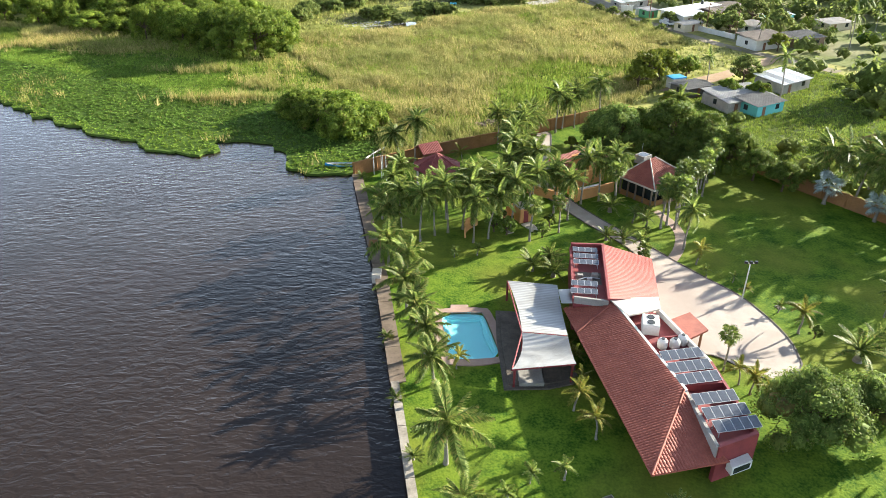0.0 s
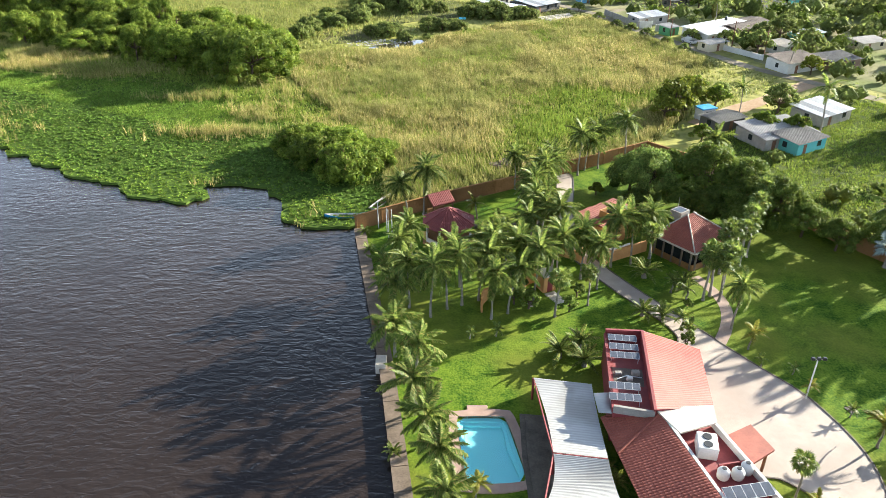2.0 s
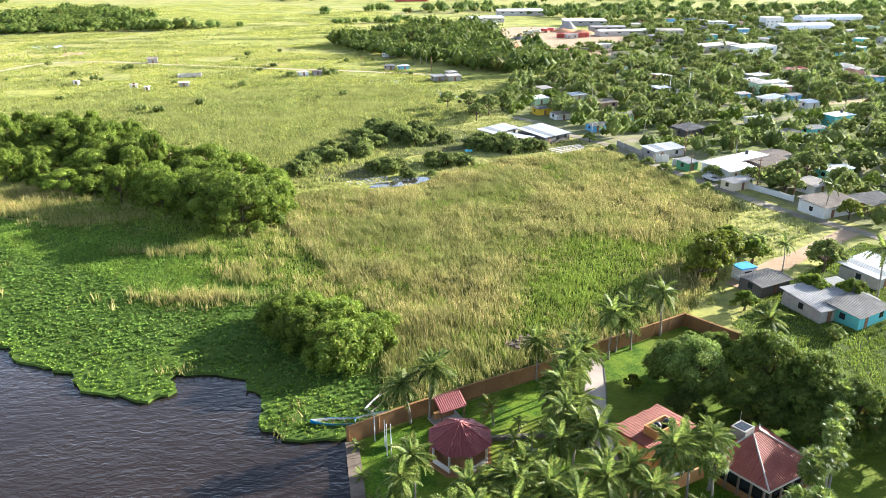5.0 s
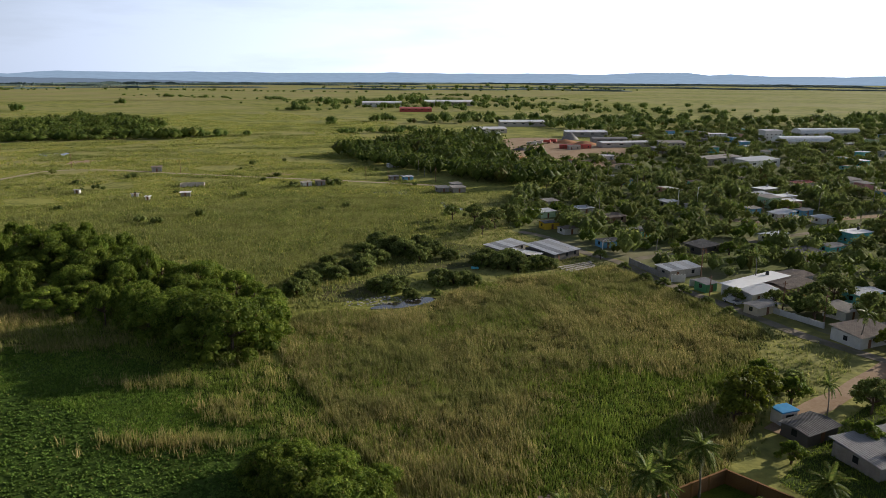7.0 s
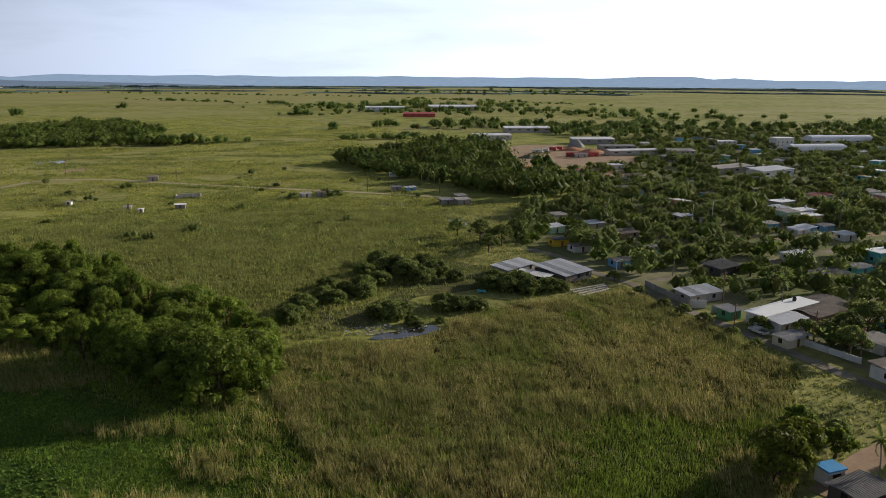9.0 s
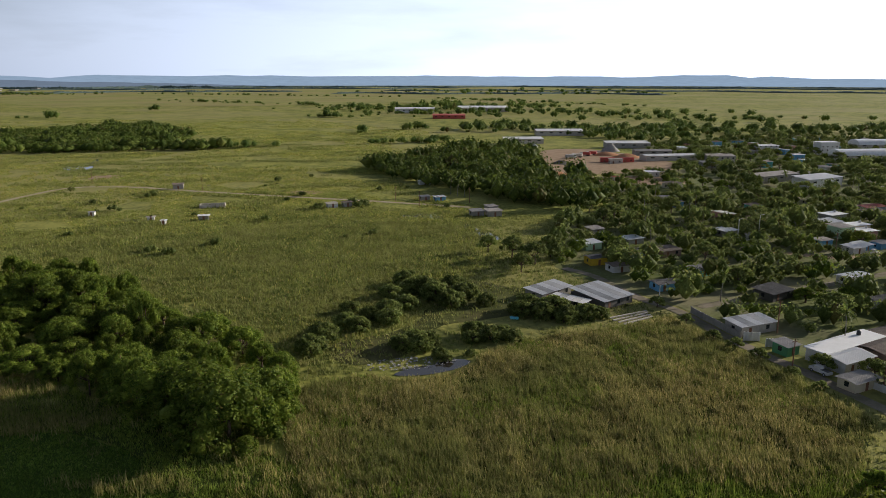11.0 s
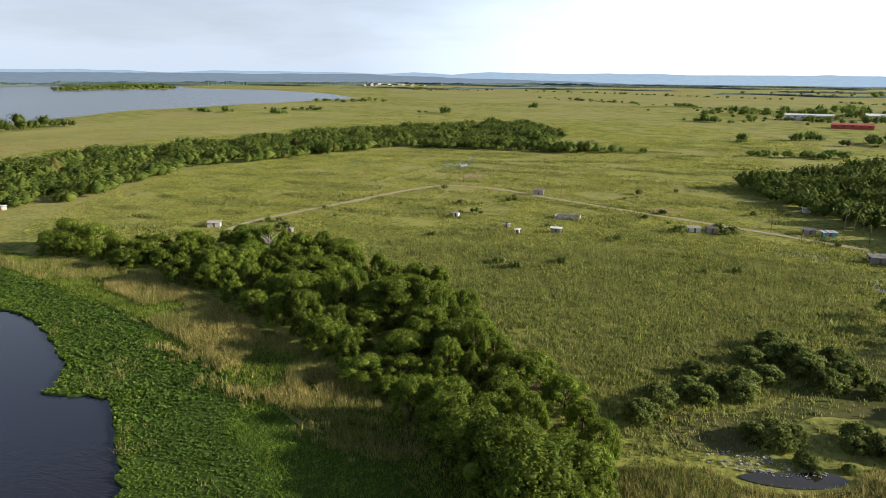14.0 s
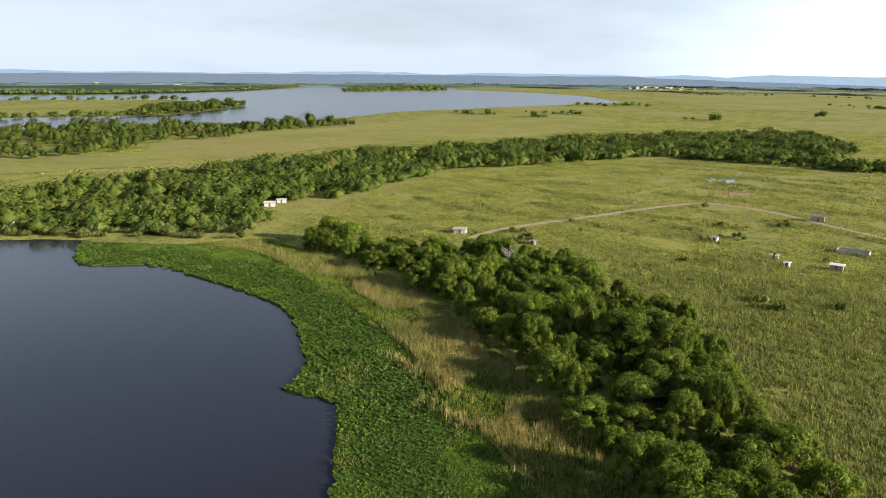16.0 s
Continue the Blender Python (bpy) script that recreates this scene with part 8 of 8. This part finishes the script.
woodland("island_woods", "low wooded island in the lagoon", spaced([(-1345.0, 470.0), (-1250.0, 470.0), (-1287.0, 566.0), (-1479.0, 738.0), (-1620.0, 765.0), (-1560.0, 640.0), (-1440.0, 540.0)], 15.0, 605) + spaced([(-1290.0, 180.0), (-1262.0, 338.0), (-1236.0, 465.0), (-1275.0, 480.0), (-1300.0, 340.0), (-1325.0, 180.0)], 15.0, 606)
         + spaced([(-1660.0, 750.0), (-1868.0, 700.0), (-1990.0, 537.0), (-1980.0, 300.0), (-1940.0, 300.0), (-1940.0, 520.0), (-1840.0, 670.0), (-1670.0, 715.0)], 24.0, 607), 19.0, M_LEAF_FOREST, 606, 0.7)
woodland("cape_woods", "wooded spit across the lagoon", spaced(CAPE, 24.0, 607), 22.0, M_LEAF_DARK, 608, 0.6)
clumps = []
for cx, cy, n, sp_ in ((-1010.0, 970.0, 16, 22), (-935.0, 1100.0, 14, 22), (-890.0, 1000.0, 8, 14), (-1120.0, 1430.0, 14, 30), (-1060.0, 1500.0, 10, 25), (-1450.0, 2500.0, 40, 70), (-708.0, 1169.0, 2, 3), (-671.0, 1175.0, 3, 8), (-618.0, 1440.0, 4, 10), (-254.0, 1240.0, 8, 12), (-230.0, 1230.0, 8, 14), (-108.0, 968.0, 2, 4), (-82.0, 985.0, 3, 5), (-142.0, 918.0, 3, 8), (-150.0, 1330.0, 26, 50), (-20.0, 1340.0, 30, 60), (90.0, 1420.0, 30, 60), (-220.0, 1480.0, 30, 70), (230.0, 1350.0, 40, 80), (330.0, 1200.0, 40, 90)):
    rc = np.random.default_rng(int(abs(cx)))
    clumps += [(cx + rc.normal(0, sp_), cy + rc.normal(0, sp_ * 0.6)) for _ in range(n)]
woodland("tree_clumps", "scattered clumps of trees on the distant plain", clumps, 13.0, M_LEAF_DARK, 609)
lines_far = []
for (ax, ay), (bx, by), n in (((-823.0, 1950.0), (-80.0, 1500.0), 80), ((-287.0, 735.0), (-205.0, 742.0), 22), ((-108.0, 785.0), (-40.0, 808.0), 18), ((-117.0, 2150.0), (350.0, 1660.0), 70), ((-260.0, 2300.0), (-1200.0, 2600.0), 50)):
    rc = np.random.default_rng(n)
    t = rc.random(n)
    lines_far += [(ax + (bx - ax) * k + rc.normal(0, 4 + n * 0.15), ay + (by - ay) * k + rc.normal(0, 2 + n * 0.15)) for k in t]
woodland("hedge_lines", "dark hedgerows across the distant fields", lines_far, 11.0, M_LEAF_DARK, 610, 0.7)
NORTH_WOOD = [(-84.0, 590.0), (-62.0, 548.0), (-40.0, 518.0), (0.0, 475.0), (20.0, 448.0), (36.0, 428.0), (64.0, 455.0), (58.0, 545.0), (32.0, 555.0), (26.0, 590.0), (40.0, 645.0), (36.0, 700.0), (10.0, 740.0), (-30.0, 700.0), (-60.0, 640.0)]
woodland("village_wood", "dense dark green wood at the edge of the village", spaced(NORTH_WOOD, 7.5, 611), 15.0, M_LEAF_FOREST, 612, 0.85)
woodland("town_woods", "tree belt behind the industrial sheds", spaced([(-60.0, 920.0), (60.0, 930.0), (140.0, 800.0), (340.0, 910.0), (480.0, 830.0), (600.0, 1050.0), (340.0, 1010.0), (140.0, 1020.0), (20.0, 1060.0)], 15.0, 613), 15.0, M_LEAF_DARK, 614)
woodland("far_shore_woods", "dark woods lining the far shore of the lagoon", [(x + rq * 16.0, y + rq * 9.0) for (xa, ya), (xb, yb) in zip([(-2620.0, -100.0), (-2490.0, 418.0), (-2400.0, 623.0), (-2415.0, 874.0), (-2630.0, 1255.0)], [(-2490.0, 418.0), (-2400.0, 623.0), (-2415.0, 874.0), (-2630.0, 1255.0), (-3180.0, 1808.0)])
         for k in range(26) for rq in (-2.0, -0.8) for x, y in [(xa + (xb - xa) * k / 26, ya + (yb - ya) * k / 26)]], 24.0, M_LEAF_DARK, 641, 0.6)
woodland("plain_woods", "dark woods on the far plain", spaced([(-300.0, 1420.0), (120.0, 1520.0), (180.0, 1640.0), (-60.0, 1700.0), (-260.0, 1600.0)], 26.0, 615) + spaced([(100.0, 2500.0), (700.0, 2700.0), (560.0, 3300.0), (-300.0, 3300.0), (-500.0, 2900.0)], 70.0, 616), 18.0, M_LEAF_DARK, 617)
low_bush = [(x, y) for x, y in scatter([(-90.0, 360.0), (-10.0, 340.0), (30.0, 400.0), (0.0, 450.0), (-90.0, 560.0), (-240.0, 520.0), (-260.0, 380.0), (-150.0, 330.0)], 0.0006, 618)]
low_bush += [(-86.0, 431.0), (-88.0, 435.0), (-86.0, 440.0), (-68.0, 443.0), (-65.0, 446.0), (-67.0, 439.0), (-71.0, 447.0), (-63.0, 441.0), (-257.0, 347.0), (-253.0, 350.0), (-241.0, 338.0), (-238.0, 341.0), (-246.0, 344.0), (-208.0, 418.0), (-181.0, 420.0), (-186.0, 422.0), (-120.0, 335.0), (-128.0, 338.0), (-190.0, 415.0), (-140.0, 410.0), (-243.0, 345.0), (-250.0, 350.0), (-258.0, 343.0), (-205.0, 440.0)]
woodland("meadow_bushes", "low scattered bushes on the open meadow", low_bush, 5.0, M_LEAF_OLIVE, 619, 0.7)



# distance haze is mixed into this paler, bluer wood colour
M_FARWOOD = surface("haze_tinted_far_woods", (0.075, 0.11, 0.095), (0.13, 0.17, 0.145), 0.05, 0.4, 0.95, 0.6, bumpdist=1.0)


def treeline(name, label, radius, a0, a1, h, mat, seed):
    """A long far line of trees seen edge on, with an uneven top and some depth."""
    n = int((a1 - a0) * 14)
    v = []
    for i in range(n + 1):
        a = radians(90 - (a0 + (a1 - a0) * i / n))
        k = radius * (1 + 0.06 * noise.noise(Vector((i * 0.013, seed, 0))))
        edge = min(1.0, i / 12, (n - i) / 12)
        t = h * edge * (0.55 + 0.6 * abs(noise.noise(Vector((i * 0.05, seed, 3)))) + 0.35 * noise.noise(Vector((i * 0.6, seed, 9))))
        for r_, z in ((k, -1.0), (k + 12, max(0.0, t * 0.8)), (k + 40, max(0.0, t)), (k + 90, -1.0)):
            v.append((r_ * math.cos(a), 100 + r_ * math.sin(a), z))
    s = Shape().add(v, [(4 * i + k, 4 * i + k + 1, 4 * i + k + 5, 4 * i + k + 4) for i in range(n) for k in range(3)])
    return tagged(part(name, s, mat), label, "woodland", kind="stuff")


M_FARSHORE = surface("dark_wooded_shore", (0.045, 0.07, 0.05), (0.1, 0.13, 0.095), 0.012, 0.06, 0.95, 0.9, bumpdist=3.0)
sheet("far_wooded_plain", smooth_line([(-2700.0, -600.0), (-2620.0, -100.0), (-2500.0, 418.0), (-2410.0, 623.0), (-2425.0, 874.0), (-2640.0, 1255.0), (-3190.0, 1808.0), (-3330.0, 2350.0), (-3500.0, 2250.0), (-3750.0, 1500.0), (-4000.0, 700.0), (-4060.0, 0.0), (-3950.0, -800.0)], True, 60, 30, 33, 0.01), 0.5, M_FARSHORE, "dark wooded plain beyond the lagoon", "ground")
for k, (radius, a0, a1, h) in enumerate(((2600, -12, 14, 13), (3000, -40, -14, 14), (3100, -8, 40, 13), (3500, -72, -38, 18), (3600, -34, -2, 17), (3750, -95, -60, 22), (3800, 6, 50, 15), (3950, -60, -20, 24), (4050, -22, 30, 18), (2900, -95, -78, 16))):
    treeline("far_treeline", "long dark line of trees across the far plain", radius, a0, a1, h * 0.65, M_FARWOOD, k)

# meadow huts, ruins and track
for k, (x, y, w, d, h, wall, roof, turn) in enumerate(((-269.0, 325.0, 9, 6, 3, "white", "pale", 40), (-182.0, 492.0, 9, 7, 4, "grey", "brown", 20), (-188.0, 407.0, 4, 4, 3, "white", "grey", 10), (-156.0, 399.0, 5, 3, 2.2, "white", "pale", 20), (-146.0, 390.0, 3, 3, 2.6, "white", "white", 10),
                                                      (-132.0, 401.0, 7, 4, 3, "grey", "white", 15), (-80.0, 437.0, 8, 6, 3, "white", "pale", 30), (-73.0, 440.0, 7, 6, 3.4, "grey", "brown", 30), (-232.0, 336.0, 3, 3, 2.6, "grey", "grey", 10), (-385.0, 283.0, 9, 6, 3, "white", "white", 60), (-391.0, 293.0, 8, 5, 3, "white", "white", 60), (-364.0, 251.0, 7, 5, 3, "grey", "grey", 20), (-412.0, 160.0, 9, 6, 3, "white", "white", 10))):
    village_house(x, y, w * 0.75, d * 0.75, h * 0.85, wall, roof, turn, 300 + k, "meadow huts")
ru = thing("roofless_ruin", "low roofless white masonry walls on the meadow", "ruin", pose(-140.0, 434.0, 0, 0, 0, 15))
for a, b in (((-6, -3), (6, -3)), ((6, -3), (6, 3)), ((6, 3), (-6, 3)), ((-6, 3), (-6, -3))):
    part("wall", wall_along(Shape(), a, b, -0.1, 1.6, 0.25), M_PALECONC, ru)
for x in (-6, -2, 2, 6):
    part("pillar", softbox(x - 0.2, x + 0.2, -3.2, -2.8, 0, 2.2, 0.03), M_PALECONC, ru)
tagged(part("track", ribbon(TRACK, 3.8, 0.1, 6, 0.3, 5), surface("pale_sandy_track", (0.34, 0.28, 0.17), (0.52, 0.44, 0.31), 0.2, 2, 0.95, 0.4)), "pale earth track across the meadow", "track", kind="structure")
for nm, poly in (("bare_patch", [(-116.0, 482.0), (-104.0, 489.0), (-94.0, 482.0), (-104.0, 477.0)]), ("bare_patch", [(-262.0, 534.0), (-252.0, 548.0), (-240.0, 540.0), (-250.0, 528.0)]), ("bare_patch", [(-72.0, 246.0), (-66.0, 250.0), (-62.0, 246.0), (-68.0, 242.0)]), ("bare_patch", [(60.0, 555.0), (120.0, 560.0), (116.0, 525.0), (78.0, 530.0)])):
    sheet(nm, smooth_line(poly, True, 2, 2, 21), 0.06, M_DIRT, "bare sandy patch in the grass", "ground")

# bleached dead tree in the belt
for x, y, k in ((-205.0, 296.0, 1.0), (-95.0, 252.0, 0.7)):
    dt = thing("dead_tree", "bleached bare dead tree among green crowns", "tree", pose(x, y, 0, 0, 0, 40 * k))
    wd = Shape()
    rd = np.random.default_rng(int(k * 10))
    tube(wd, [(0, 0, -0.2), (0.2, 0, 4 * k), (0.1, 0.3, 7.5 * k)], [0.35 * k, 0.28 * k, 0.18 * k])
    for i in range(14):
        a, z = rd.random() * 6.28, (5.5 + 2.2 * rd.random()) * k
        l = (2.0 + 2.0 * rd.random()) * k
        tube(wd, [(0.1, 0.2, z), (l * 0.5 * math.cos(a), l * 0.5 * math.sin(a), z + 1.2 * k), (l * math.cos(a), l * math.sin(a), z + (2.2 + rd.random()) * k)], [0.12 * k, 0.09 * k, 0.03], 5)
    part("branches", wd, M_PALECONC, dt)
east_bush = [(x, y) for x, y in spaced([(58.0, 122.0), (70.0, 100.0), (84.0, 96.0), (96.0, 110.0), (80.0, 130.0), (66.0, 150.0), (54.0, 146.0)], 6.0, 631) if rv.random() < 0.3]
woodland("meadow_thicket", "bushy green thicket outside the garden wall", east_bush + [(86.0, 176.0), (92.0, 180.0), (74.0, 176.0), (98.0, 172.0), (92.0, 160.0), (100.0, 160.0), (104.0, 168.0), (90.0, 148.0), (98.0, 146.0), (110.0, 150.0), (106.0, 140.0)], 7.0, M_LEAF_OLIVE, 632, 0.7)

# palms and bushes at the foot of the far forest
plant(copy_thing(v_palm, Matrix()), [(-373.0, 211.0, 0, 1.2), (-369.0, 216.0, 90, 1.1), (-367.0, 245.0, 30, 1.2), (-371.0, 249.0, 120, 1.15), (-18.0, 476.0, 40, 1.2), (-14.0, 472.0, 200, 1.1), (-22.0, 481.0, 300, 1.15)])
woodland("shore_bushes", "rounded olive bushes at the edge of the far water", [(-330.0, 223.0), (-334.0, 219.0), (-348.0, 211.0), (-352.0, 208.0), (-361.0, 186.0), (-365.0, 183.0), (-357.0, 190.0), (-380.0, 162.0), (-384.0, 158.0), (-322.0, 232.0), (-318.0, 238.0), (-341.0, 214.0), (-385.0, 158.0), (-396.0, 166.0), (-361.0, 182.0), (-365.0, 188.0), (-349.0, 202.0), (-353.0, 208.0), (-343.0, 229.0), (-345.0, 238.0), (-350.0, 219.0), (-346.0, 214.0), (-372.0, 176.0), (-378.0, 170.0), (-368.0, 194.0), (-374.0, 186.0), (-358.0, 214.0), (-362.0, 206.0), (-354.0, 226.0), (-352.0, 240.0), (-390.0, 172.0), (-384.0, 180.0), (-376.0, 200.0), (-366.0, 222.0), (-360.0, 234.0)] + [(-393.0, 157.0), (-389.0, 162.0), (-385.0, 168.0), (-381.0, 174.0), (-377.0, 179.0), (-373.0, 185.0), (-368.0, 190.0), (-364.0, 196.0), (-360.0, 201.0), (-356.0, 207.0), (-352.0, 213.0), (-348.0, 218.0), (-344.0, 224.0), (-340.0, 229.0), (-336.0, 235.0), (-332.0, 241.0), (-328.0, 246.0)], 8.5, M_LEAF_OLIVE, 640, 0.7)
# far towns as scattered pale blocks
town = Shape()
rt = np.random.default_rng(44)
for yaw, dist, n, sp in ((-36.0, 3800.0, 16, 150.0), (-38.5, 3850.0, 10, 250.0), (-79.0, 3900.0, 9, 260.0), (-66.0, 3900.0, 7, 300.0)):
    for _ in range(n):
        a, d = radians(90 - yaw), dist + rt.normal(0, 110)
        x, y = d * math.cos(a) + rt.normal(0, sp) * math.sin(a), 110 + d * math.sin(a) - rt.normal(0, sp) * math.cos(a)
        w, h = 7 + 9 * rt.random(), 4 + 6 * rt.random() ** 3
        box(town, x - w, x + w, y - w, y + w, -1, h)
tagged(part("far_town", town, M_GREYWALL), "pale town buildings scattered along the far shore", "town", kind="stuff")
